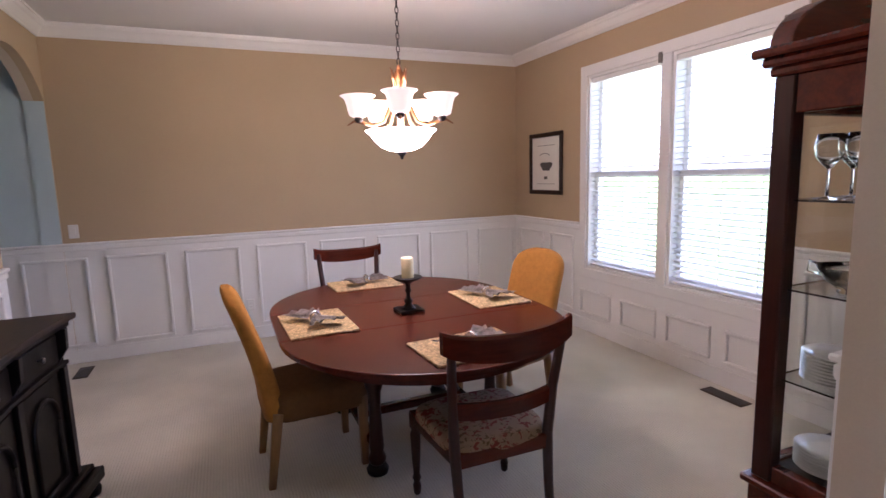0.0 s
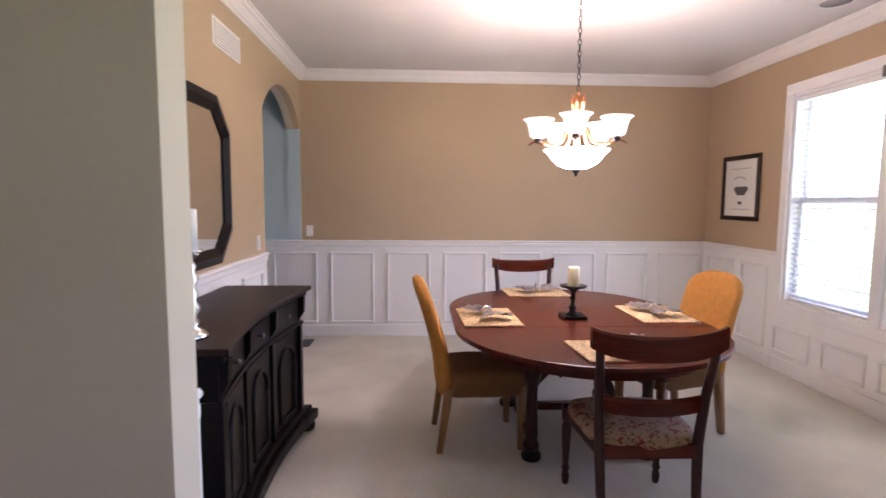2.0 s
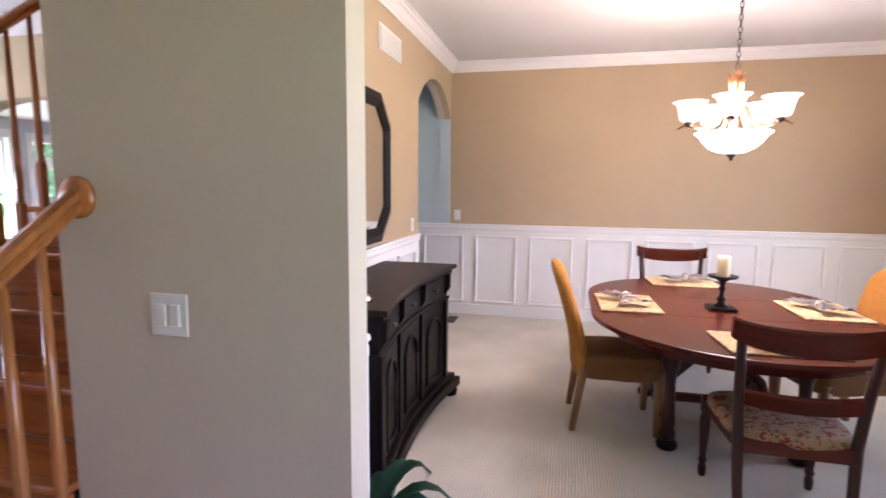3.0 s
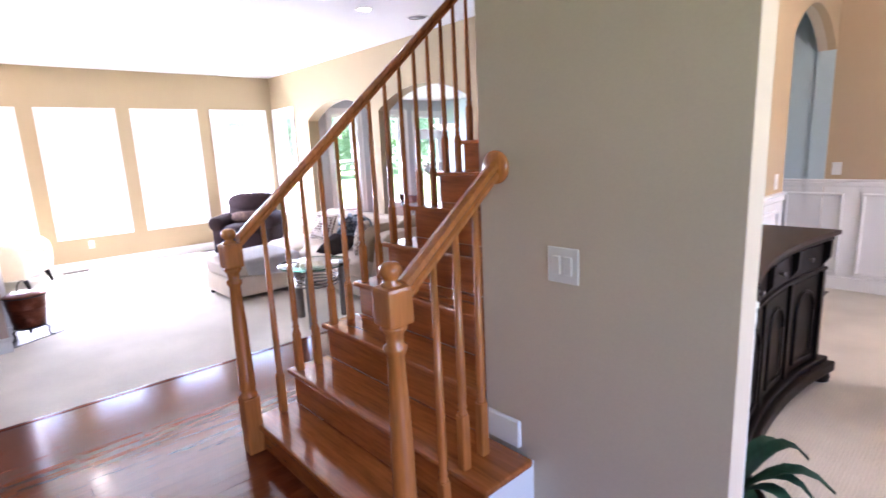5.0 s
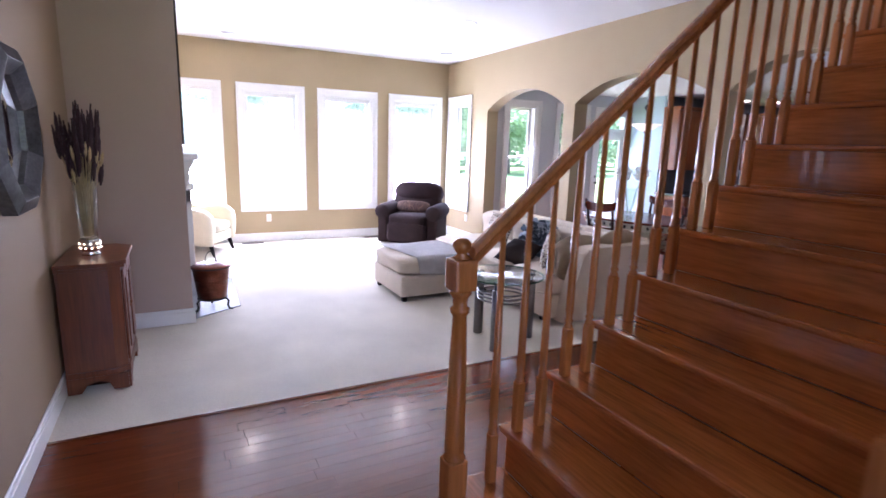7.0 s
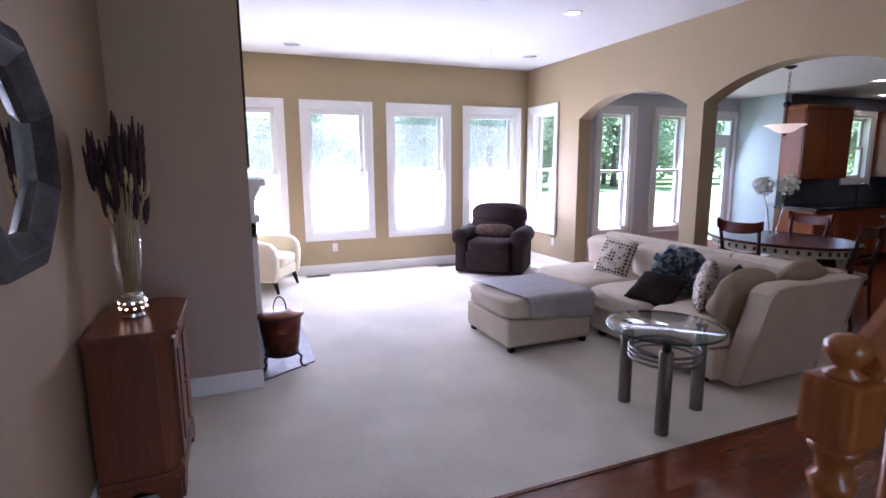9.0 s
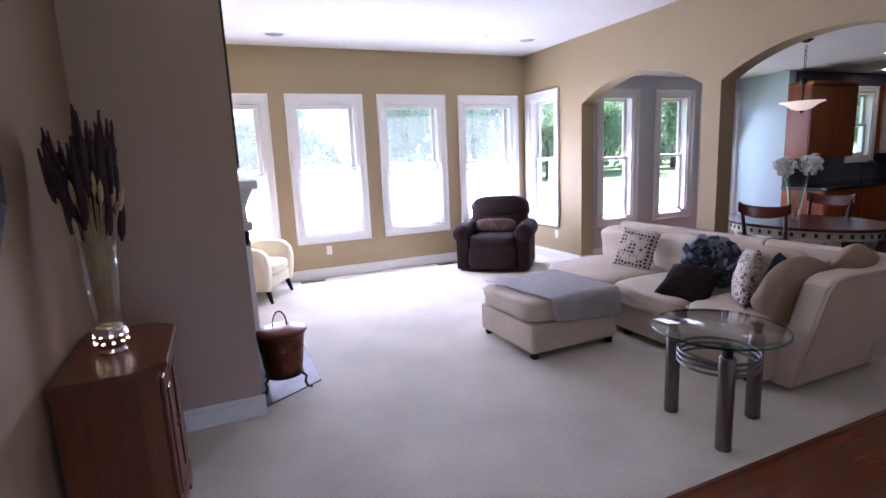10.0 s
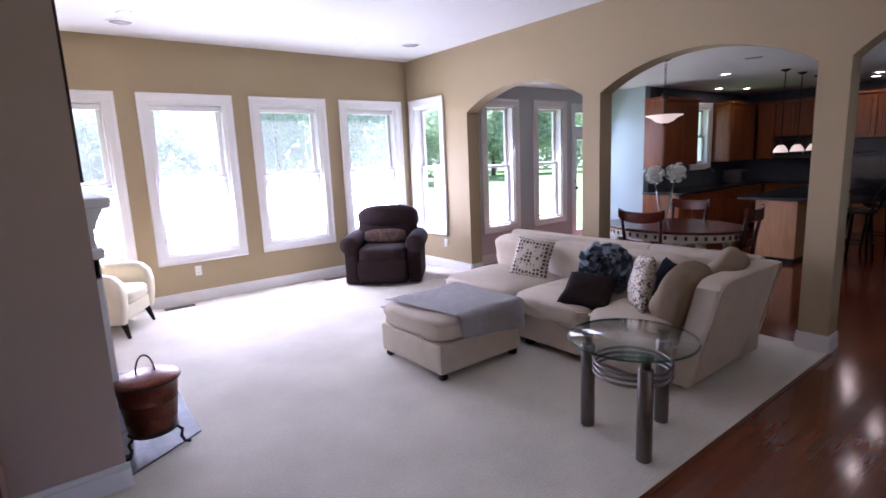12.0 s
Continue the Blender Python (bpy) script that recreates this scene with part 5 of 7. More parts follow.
part("handle", tube([(0, 0.11, 0.09), (0, 0.16, 0.10), (0, 0.165, 0.06), (0, 0.10, 0.05)], 0.006, 8), CRYSTAL, bowl)
cup = thing("gravy_boat", "white porcelain gravy boat on a glass shelf", "dish", pose(CX0 + 0.47, CY0 + 0.22, 1.088))
part("body", lathe([(0.04, 0), (0.035, 0.01), (0.07, 0.05), (0.075, 0.08), (0.068, 0.08), (0, 0.02)], 20), PORC, cup)
part("handle", tube([(0, -0.07, 0.075), (0, -0.11, 0.08), (0, -0.11, 0.03), (0, -0.06, 0.03)], 0.006, 8), PORC, cup)

# potted plant behind the wall's end
pl = thing("potted_plant", "dark green broad-leaved plant in a pot by the wall", "plant", pose(-0.66, 1.12, 0))
part("pot", lathe([(0.09, 0), (0.10, 0.01), (0.13, 0.2), (0.14, 0.21), (0.13, 0.22), (0.12, 0.2), (0, 0.19)], 20), EBONYTOP, pl, "dark brown pot")
GREEN = mat("dark_green_leaf", (0.02, 0.09, 0.055), 0.4, var=0.3, scale=12, fine=60, bump=0.2)
for k in range(16):
    a, L, up = k * 2.4 + 0.3, random.uniform(0.18, 0.30), random.uniform(0.05, 0.26)
    bm = bmesh.new()
    rows_ = []
    for i in range(7):
        u = i / 6
        w = 0.036 * math.sin(math.pi * min(1, u * 0.92 + 0.08)) ** 0.8
        x, z = 0.03 + L * u, 0.2 + up * math.sin(u * 1.9) + 0.1 * u - 0.16 * u * u
        rows_.append([bm.verts.new((x, -w, z + 0.012)), bm.verts.new((x, 0, z)), bm.verts.new((x, w, z + 0.012))])
    for p, q in zip(rows_, rows_[1:]):
        for j in range(2):
            bm.faces.new((p[j], p[j + 1], q[j + 1], q[j])).smooth = True
    bmesh.ops.solidify(bm, geom=bm.faces[:], thickness=0.0015)
    part("leaf", moved(bm, pose(0, 0, 0, 0, 0, math.degrees(a))), GREEN, pl)


# ---- family room things ----
# fireplace with a white mantel, slate hearth and a dark picture above
fp = thing("fireplace", "white-painted fireplace mantel with black firebox on the chimney breast", "fireplace")
for x in (-7.35, -6.05):
    pil = part("pilaster", box(x - 0.1, x + 0.1, BY + 0.001, BY + 0.045, 0.0, 1.12, bevel=0.006), WHITE, fp)
    part("plinth", box(x - 0.115, x + 0.115, BY + 0.001, BY + 0.06, 0.0, 0.14, bevel=0.006), WHITE, pil)
    part("capital", box(x - 0.115, x + 0.115, BY + 0.001, BY + 0.07, 1.08, 1.14, bevel=0.012), WHITE, pil)
part("frieze", box(-7.45, -5.95, BY + 0.001, BY + 0.04, 0.98, 1.26, bevel=0.004), WHITE, fp)
part("bed_moulding", prism([(BY, 1.24), (BY + 0.045, 1.24), (BY + 0.05, 1.27), (BY + 0.07, 1.31), (BY + 0.085, 1.345), (BY, 1.345)], -7.52, -5.88, "x"), WHITE, fp)
part("mantel_shelf", box(-7.58, -5.82, BY, BY + 0.115, 1.345, 1.395, bevel=0.008), WHITE, fp)
part("surround", wall_with_holes("y", BY + 0.001, BY + 0.02, -7.25, -6.15, 0, 0.98, [(-7.1, -6.3, 0, 0.75)]), SLATE, fp, "grey slate surround")
part("firebox", wall_with_holes("y", BY - 0.45, BY - 0.44, -7.1, -6.3, 0, 0.75), BLACK, fp, "black firebox")
hearth = structure("hearth", prism([(-5.69, BY), (-5.94, -0.365), (-7.0, -0.35), (-7.45, BY)], 0.0, 0.012, bevel=0.003), SLATE, "flush grey slate hearth with cut corners", "hearth")
art = thing("framed_picture", "tall dark-framed picture hung over the mantel", "picture")
part("frame", wall_with_holes("y", BY + 0.002, BY + 0.017, -7.25, -5.72, 1.47, 2.62, [(-7.15, -5.82, 1.57, 2.52)]), EBONYTOP, art, "dark brown frame")
part("panel", box(-7.15, -5.82, BY + 0.002, BY + 0.010, 1.57, 2.52), mat("muted_canvas", (0.22, 0.18, 0.13), 0.8, var=0.5, scale=3), art, "muted brown canvas")

# copper coal bucket on the hearth
bk = thing("coal_bucket", "copper coal bucket with lid on black iron legs at the hearth", "bucket", pose(-5.94, -0.60, 0.012))
part("tub", lathe([(0.0, 0.105), (0.115, 0.105), (0.12, 0.11), (0.128, 0.17), (0.130, 0.175), (0.128, 0.18), (0.142, 0.275), (0.145, 0.28), (0.142, 0.285), (0.155, 0.385), (0.16, 0.39)], 32), COPPER, bk)
part("lid", lathe([(0.165, 0.388), (0.168, 0.398), (0.15, 0.41), (0.08, 0.425), (0, 0.43)], 32), COPPER, bk, "domed copper lid with a dark rim")
part("rim", tube([(0.164 * math.cos(a), 0.164 * math.sin(a), 0.392) for a in [2 * math.pi * i / 32 for i in range(32)]], 0.007, 8, closed=True), IRON, bk, "dark iron rim")
part("base_ring", tube([(0.12 * math.cos(a), 0.12 * math.sin(a), 0.105) for a in [2 * math.pi * i / 28 for i in range(28)]], 0.008, 8, closed=True), IRON, bk, "black iron ring")
for a in (radians(-60), radians(60), radians(180)):
    c_, s_ = math.cos(a), math.sin(a)
    part("leg", tube([(r * c_, r * s_, z) for r, z in ((0.12, 0.105), (0.15, 0.08), (0.14, 0.04), (0.155, 0.008), (0.185, 0.006))], 0.009, 8), IRON, bk, "curled black iron leg")
part("handle", tube([(0, 0.045 * math.cos(a), 0.425 + 0.10 * math.sin(a)) for a in [math.pi * i / 12 for i in range(13)]], 0.005, 8), IRON, bk, "black wire lid handle")


# sectional sofa
sofa = thing("sectional_sofa", "cream cloth sectional sofa with loose cushions on the carpet", "sofa")
part("base", box(-6.62, -4.42, 1.99, 2.84, 0.06, 0.27, bevel=0.02, segs=2), SOFA, sofa)
for x in (-6.5, -5.6, -4.55):
    for y in (2.06, 2.78):
        part("foot", box(x - 0.03, x + 0.03, y - 0.03, y + 0.03, 0.004, 0.065, bevel=0.006), EBONY, sofa, "dark wood block foot")
for x0_, x1_ in ((-6.64, -5.095), (-5.09, -4.27)):
    bm = prism([(2.80, 0.07), (2.99, 0.07), (3.01, 0.40), (3.03, 0.70), (3.015, 0.74), (2.97, 0.755), (2.92, 0.74), (2.90, 0.70)], x0_, x1_, "x", bevel=0.018)
    part("back", bm, SOFA, sofa)
side_o = [(2.09, 0.04), (2.99, 0.04), (2.99, 0.70), (2.96, 0.735), (2.24, 0.735), (2.17, 0.72), (2.125, 0.68)]
bm = prism(side_o, -0.075, 0.075, "x", bevel=0.022)
for v in bm.verts:
    v.co.x += -4.395 + 0.165 * v.co.z / 0.74
part("side_back", bm, SOFA, sofa)
part("welt", tube([(-4.315 + 0.165 * z / 0.74, y, z) for y, z in ((2.095, 0.06), (2.125, 0.66), (2.165, 0.712), (2.24, 0.728), (2.95, 0.728), (2.982, 0.70), (2.985, 0.06))], 0.006, 6), SOFA, bpy.data.objects["side_back"])
for k, (x0_, x1_) in enumerate(((-6.60, -5.70), (-5.695, -4.985), (-4.98, -4.42))):
    y0_ = 1.93
    w_ = (x1_ - x0_) / 2
    bm = cushion(w_ - 0.002, 0.43, 0.095, 7.0, 12)
    for v in bm.verts:
        if v.co.z > 0:
            v.co.z += 0.022 * max(0.0, 1 - (v.co.x / w_) ** 2) * max(0.0, 1 - (v.co.y / 0.43) ** 2)
    c = part("seat_cushion", moved(bm, pose((x0_ + x1_) / 2, y0_ + 0.43, 0.355)), SOFA, sofa)
    for zz in (0.405, 0.300):
        part("piping", tube([((x0_ + x1_) / 2 + (w_ - 0.014) * a_, y0_ + 0.43 + 0.418 * b_, zz) for a_, b_ in ((-1.0, 0.9), (-1.0, -0.85), (-0.97, -0.96), (-0.88, -1.0), (0.88, -1.0), (0.97, -0.96), (1.0, -0.85), (1.0, 0.9))], 0.006, 6), SOFA, c)
for x, w_, h_ in ((-6.26, 0.33, 0.17), (-5.60, 0.32, 0.165), (-4.94, 0.33, 0.165)):
    bm = cushion(w_, 0.095, h_, 5.0, 12)
    for v in bm.verts:
        v.co.y *= 1 + 0.45 * max(0.0, -v.co.z / h_)
    part("back_cushion", moved(bm, pose(x, 2.70, 0.575, 12, 0, random.uniform(-2, 2))), SOFA, sofa)
TANC = mat("tan_cushion_cloth", (0.25, 0.185, 0.115), 0.9, var=0.14, scale=10, fine=220, bump=0.4)
for (x, y, z), (hx, hy, hz), (ty, tz) in (((-4.48, 2.34, 0.58), (0.12, 0.29, 0.185), (22, 6)), ((-4.40, 2.70, 0.67), (0.10, 0.31, 0.15), (34, 18))):
    bm = cushion(hx, hy, hz, 3.6, 14)
    for v in bm.verts:
        v.co.z += 0.02 * math.sin(5 * v.co.y + 2) - 0.02 * abs(v.co.y) / hy
        v.co.x *= 1 + 0.3 * max(0.0, -v.co.z / hz)
    cc = part("back_cushion", moved(bm, pose(x, y, z, 0, ty, tz)), TANC, sofa, "slumped tan cloth cushion")


def knit(name, a_col, b_col, scale):
    m = floral(name, a_col, b_col, b_col, scale)
    return m


def lattice(name, rope, ground, scale):
    """Cloth with a raised pale rope lattice over darker gaps."""
    m = mat(name, rope, 0.9, var=0.1, scale=20, fine=200, bump=0.4)
    nt = m.node_tree
    b = nt.nodes["Principled BSDF"]
    tc, vo, gt, mx = [nt.nodes.new("ShaderNode" + k) for k in ("TexCoord", "TexVoronoi", "MapRange", "Mix")]
    vo.feature, mx.data_type = "DISTANCE_TO_EDGE", "RGBA"
    vo.inputs["Scale"].default_value, vo.inputs["Randomness"].default_value = scale, 0.35
    gt.inputs[1].default_value, gt.inputs[2].default_value = 0.12, 0.2
    mx.inputs[7].default_value = (*ground, 1)
    nt.links.new(tc.outputs["Object"], vo.inputs["Vector"])
    nt.links.new(vo.outputs["Distance"], gt.inputs[0])
    nt.links.new(gt.outputs[0], mx.inputs[0])
    nt.links.new(b.inputs["Base Color"].links[0].from_socket, mx.inputs[6])
    nt.links.new(mx.outputs[2], b.inputs["Base Color"])
    return m


WOVEN = lattice("brown_white_woven", (0.58, 0.52, 0.44), (0.09, 0.055, 0.035), 30)
DAMASK = knit("dark_damask", (0.58, 0.52, 0.44), (0.13, 0.085, 0.075), 30)
DARKP = mat("dark_brown_satin", (0.020, 0.013, 0.012), 0.8, var=0.3, scale=8, fine=120, bump=0.3, spec=0.1)
NAVY = mat("navy_cloth", (0.008, 0.008, 0.014), 0.9, var=0.2, scale=8, fine=160, bump=0.3, spec=0.1)
PETAL = mat("slate_blue_felt", (0.14, 0.185, 0.23), 0.85, var=0.35, scale=9, fine=120, bump=0.4)


PETAL2 = mat("pale_slate_felt", (0.50, 0.57, 0.62), 0.85, var=0.3, scale=9, fine=120, bump=0.4)
single("throw_pillow", pillow_shape(0.18, 0.065), WOVEN, "square scatter pillow in a brown and white weave on the sofa", "pillow", pose(-5.93, 2.44, 0.60, 68, 6, 16))
single("throw_pillow", pillow_shape(0.18, 0.07), DARKP, "dark brown satin scatter pillow lying on the sofa", "pillow", pose(-5.10, 2.14, 0.515, 26, 6, 22))
single("throw_pillow", pillow_shape(0.19, 0.07), DAMASK, "white scatter pillow with a dark leaf pattern", "pillow", pose(-4.74, 2.24, 0.62, 78, -8, -46))
single("throw_pillow", pillow_shape(0.17, 0.06), NAVY, "dark navy scatter pillow leaning on the sofa back", "pillow", pose(-4.69, 2.47, 0.575, 74, 0, -44))
rp = thing("throw_pillow", "round slate-blue felt pillow covered in ruffled petals", "pillow", pose(-5.16, 2.43, 0.625, 62, 0, 30) @ Matrix.Scale(1.06, 4))
part("pad", moved(cushion(0.19, 0.19, 0.07, 2.4, 10), pose(0, 0, -0.02)), PETAL, rp)
for ring_, (r, n, L) in enumerate(((0.185, 20, 0.075), (0.148, 17, 0.075), (0.112, 14, 0.07), (0.076, 10, 0.065), (0.042, 7, 0.06), (0.012, 3, 0.05))):
    for k in range(n):
        a = 2 * math.pi * k / n + ring_ * 0.37 + random.uniform(-0.1, 0.1)
        bm = bmesh.new()
        g = []
        wv, ph = random.uniform(2.2, 4.2), random.uniform(0, 6)
        for i in range(6):
            u = i / 5
            w = 0.034 * math.sin(math.pi * (0.2 + 0.68 * u))
            g.append([bm.verts.new((L * (u - 0.35) - 0.03 * u * u * u, w * v, 0.02 + 0.06 * u - 0.03 * u * u * u + 0.014 * u * math.sin(wv * v * 1.6 + ph))) for v in (-1, -0.5, 0, 0.5, 1)])
        for p, q in zip(g, g[1:]):
            for j in range(4):
                bm.faces.new((p[j], p[j + 1], q[j + 1], q[j])).smooth = True
        bmesh.ops.solidify(bm, geom=bm.faces[:], thickness=0.003)
        part("petal", moved(bm, pose(r * math.cos(a), r * math.sin(a), 0.02 + 0.009 * ring_, random.uniform(-22, 22), random.uniform(-45, -8), math.degrees(a) + random.uniform(-25, 25))), PETAL if (k + ring_) % 2 else PETAL2, rp)

# ottoman with a throw over it
ott = thing("ottoman", "square cream cloth ottoman with a piped top cushion", "ottoman", pose(-5.865, 1.445, 0, 0, 0, 1))
part("body", box(-0.375, 0.375, -0.395, 0.395, 0.05, 0.27, bevel=0.03, segs=2), SOFA, ott)
oc = part("cushion", moved(cushion(0.385, 0.405, 0.085, 7.0, 12), pose(0, 0, 0.35)), SOFA, ott)
part("piping", tube([(sx * 0.365, sy * 0.385, 0.395) for sx, sy in ((-1, -1), (1, -1), (1, 1), (-1, 1))], 0.006, 6, closed=True), SOFA, oc)
for sx in (-1, 1):
    for sy in (-1, 1):
        part("foot", box(sx * 0.33 - 0.025, sx * 0.33 + 0.025, sy * 0.345 - 0.025, sy * 0.345 + 0.025, 0.004, 0.055, bevel=0.006), EBONY, ott, "dark wood block foot")
bm = bmesh.new()
nx, ny = 44, 30
g = []
for i in range(nx + 1):
    row = []
    for j in range(ny + 1):
        u, v = i / nx, j / ny
        s_ = -0.35 + (0.735 + 0.21 * min(1.0, 0.75 + 0.35 * v)) * u
        y = -0.36 + 0.15 * u + (0.765 - 0.15 * u) * v
        fold = 0.006 * noise.noise(Vector((s_ * 5, y * 5, 0))) + 0.004 * math.sin(14 * y + 5 * s_)
        if s_ < 0.36:
            x, z = s_, 0.447 + 0.004 * (1 + math.sin(7 * y + 3 * s_)) + 0.5 * fold
        else:
            q = min(1.0, (s_ - 0.36) / 0.055) * math.pi / 2
            x = 0.36 + 0.036 * math.sin(q) + fold + 0.002
            z = 0.447 - 0.036 * (1 - math.cos(q)) - max(0.0, s_ - 0.415)
        if y > 0.385:
            z -= 0.5 * (y - 0.385)
        row.append(bm.verts.new((x, y, z)))
    g.append(row)
for i in range(nx):
    for j in range(ny):
        bm.faces.new((g[i][j], g[i + 1][j], g[i + 1][j + 1], g[i][j + 1])).smooth = True
bmesh.ops.solidify(bm, geom=bm.faces[:], thickness=-0.008)
single("throw_blanket", bm, THROW, "grey-blue plush throw draped over the ottoman", "blanket", pose(-5.865, 1.445, 0.002, 0, 0, 1))

# round glass side table
gt = thing("glass_table", "round glass side table on three pewter legs with steel rings", "table", pose(-4.285, 1.41, 0.004))
top = part("glass_top", lathe([(0.0, 0.538), (0.315, 0.538), (0.32, 0.542), (0.32, 0.548), (0.315, 0.552), (0, 0.552)], 48), GLASS, gt)
part("glass_edge", tube([(0.32 * math.cos(a), 0.32 * math.sin(a), 0.545) for a in [2 * math.pi * i / 64 for i in range(64)]], 0.0065, 8, closed=True), glass_mat("green_glass_edge", (0.50, 0.70, 0.62), thin=True), top, "green glass edge")
for k, (x, y) in enumerate(((0.175, -0.155), (-0.225, -0.065), (0.03, 0.26))):
    leg = part("leg", lathe([(0.036, 0), (0.038, 0.004), (0.038, 0.47), (0.034, 0.476), (0, 0.478)], 20, at=(x, y, 0)), STEEL, gt)
    part("collar", lathe([(0.02, 0.476), (0.024, 0.48), (0.024, 0.515), (0.034, 0.525), (0.034, 0.537)], 16, at=(x, y, 0)), BLACK, leg, "black rubber pad collar")
for z in (0.36, 0.39, 0.42):
    part("ring", tube([(0.195 * math.cos(a), 0.195 * math.sin(a) + 0.01, z) for a in [2 * math.pi * i / 40 for i in range(40)]], 0.008, 8, closed=True), STEEL, gt, "bent steel ring")

# brown recliner
rc = thing("recliner", "dark brown suede recliner with rolled arms in the corner", "armchair", pose(-8.50, 2.50, 0.004, 0, 0, -40))
part("base", box(-0.36, 0.38, -0.30, 0.30, 0.02, 0.30, bevel=0.03, segs=2), BROWN, rc)
part("footrest", moved(cushion(0.05, 0.295, 0.15, 5, 10), pose(0.42, 0, 0.20)), BROWN, rc)
part("seat", moved(cushion(0.33, 0.30, 0.10, 5, 10), pose(0.12, 0, 0.375)), BROWN, rc)
bm = cushion(0.135, 0.385, 0.28, 4.5, 14)
for v in bm.verts:
    v.co.x += 0.03 * max(0.0, 1 - (v.co.y / 0.385) ** 2) * max(0.0, -v.co.z / 0.28) - 0.03 * (v.co.y / 0.385) ** 2
part("backrest", moved(bm, pose(-0.25, 0, 0.55, 0, -12, 0)), BROWN, rc)
bm = cushion(0.15, 0.40, 0.155, 3.4, 14)
for v in bm.verts:
    v.co.x -= 0.05 * (v.co.y / 0.40) ** 2
    v.co.z -= 0.018 * (v.co.y / 0.40) ** 4
part("headrest", moved(bm, pose(-0.285, 0, 0.775, 0, -12, 0)), BROWN, rc)
for sy in (-1, 1):
    arm = part("arm", box(-0.34, 0.36, sy * 0.39 - 0.085, sy * 0.39 + 0.085, 0.02, 0.50, bevel=0.04, segs=2), BROWN, rc)
    part("arm_roll", moved(lathe([(0, 0), (0.10, 0.0), (0.118, 0.03), (0.118, 0.66), (0.10, 0.70), (0, 0.70)], 20), pose(-0.32, sy * 0.405, 0.50, 0, 90, 0)), BROWN, arm)
bm = moved(cushion(0.055, 0.27, 0.095, 3.4, 12), pose(0, 0, 0, 0, -18, 0))
single("lumbar_pillow", bm, floral("bronze_brocade", (0.07, 0.038, 0.03), (0.15, 0.085, 0.06), (0.035, 0.02, 0.018), 26), "long bronze brocade pillow on the recliner", "pillow", pose(-8.50, 2.50, 0.004, 0, 0, -40) @ pose(0.0, 0, 0.555))

# white barrel chair
wch = thing("barrel_chair", "cream leather tub chair with rounded arms and dark legs", "armchair", pose(-8.645, -0.635, 0.004, 0, 0, 62.5))
part("base", box(-0.33, 0.36, -0.27, 0.27, 0.16, 0.30, bevel=0.03, segs=2), CREAM, wch)
part("seat", moved(cushion(0.32, 0.265, 0.075, 5, 10), pose(0.07, 0, 0.36)), CREAM, wch)
for sy in (-1, 1):
    o = [(-0.36, 0.15), (0.36, 0.15), (0.385, 0.30), (0.39, 0.42), (0.37, 0.53), (0.30, 0.60), (0.18, 0.625), (-0.05, 0.63), (-0.36, 0.66)]
    bm = prism(o, sy * 0.335 - 0.075, sy * 0.335 + 0.075, "y", bevel=0.05)
    for f in bm.faces:
        f.smooth = True
    part("arm", bm, CREAM, wch)
part("backrest", moved(cushion(0.10, 0.33, 0.24, 3.6, 12), pose(-0.29, 0, 0.47, 0, -8, 0)), CREAM, wch)
for sx in (-1, 1):
    for sy in (-1, 1):
        part("leg", tube([(sx * 0.33 + 0.03 * sx, sy * 0.30, 0), (sx * 0.31, sy * 0.285, 0.17)], [0.016, 0.034], 8), EBONY, wch, "tapered dark wood leg")

# small cherry chest by the near wall
kc = thing("small_chest", "small cherry chest with canted corners and bracket feet", "cabinet")
KX0, KX1, KYB, KYF = -5.10, -4.51, FL + 0.02, -1.155
o = [(KX1, KYB), (KX1, KYF - 0.06), (KX1 - 0.05, KYF), (KX0 + 0.05, KYF), (KX0, KYF - 0.06), (KX0, KYB)]
part("body", prism(o, 0.10, 0.765), CHERRY, kc)
grow = [(KX1 + 0.035, KYB), (KX1 + 0.035, KYF - 0.055), (KX1 - 0.045, KYF + 0.035), (KX0 + 0.045, KYF + 0.035), (KX0 - 0.035, KYF - 0.055), (KX0 - 0.035, KYB)]
part("top", prism(grow, 0.77, 0.795, bevel=0.007), CHERRY, kc)
part("top_moulding", prism([(x * 1.0 + (-0.012 if x > -4.8 else 0.012), y - (0.0 if y < -1.4 else 0.012)) for x, y in grow], 0.75, 0.77, bevel=0.004), CHERRY, kc)
part("waist", prism([(x + (0.012 if x > -4.8 else -0.012), y + (0 if y < -1.4 else 0.012)) for x, y in o], 0.10, 0.135, bevel=0.005), CHERRY, kc)
for a, b in ((KX0 + 0.06, -4.79), (-4.77, KX1 - 0.06)):
    d_ = part("door", box(a, b, KYF, KYF + 0.014, 0.16, 0.73, bevel=0.004), CHERRY, kc)
    part("raised_panel", box(a + 0.05, b - 0.05, KYF + 0.014, KYF + 0.022, 0.22, 0.67, bevel=0.006), CHERRY, d_)
    part("pull", lathe([(0.004, 0), (0.010, 0.008), (0.006, 0.02)], 10, at=(b - 0.03 if b < -4.78 else a + 0.03, KYF + 0.02, 0.45)), BRONZE, d_, "small brass pull")
for x0_, x1_ in ((KX1 - 0.012, KX1 + 0.012), (KX0 - 0.012, KX0 + 0.012)):
    part("bracket_foot", prism([(KYB, 0.004), (KYB + 0.07, 0.004), (KYB + 0.10, 0.05), (KYB + 0.16, 0.075), (KYF - 0.16, 0.075), (KYF - 0.10, 0.05), (KYF - 0.08, 0.004), (KYF, 0.004), (KYF, 0.10), (KYB, 0.10)], x0_, x1_, "x"), CHERRY, kc)
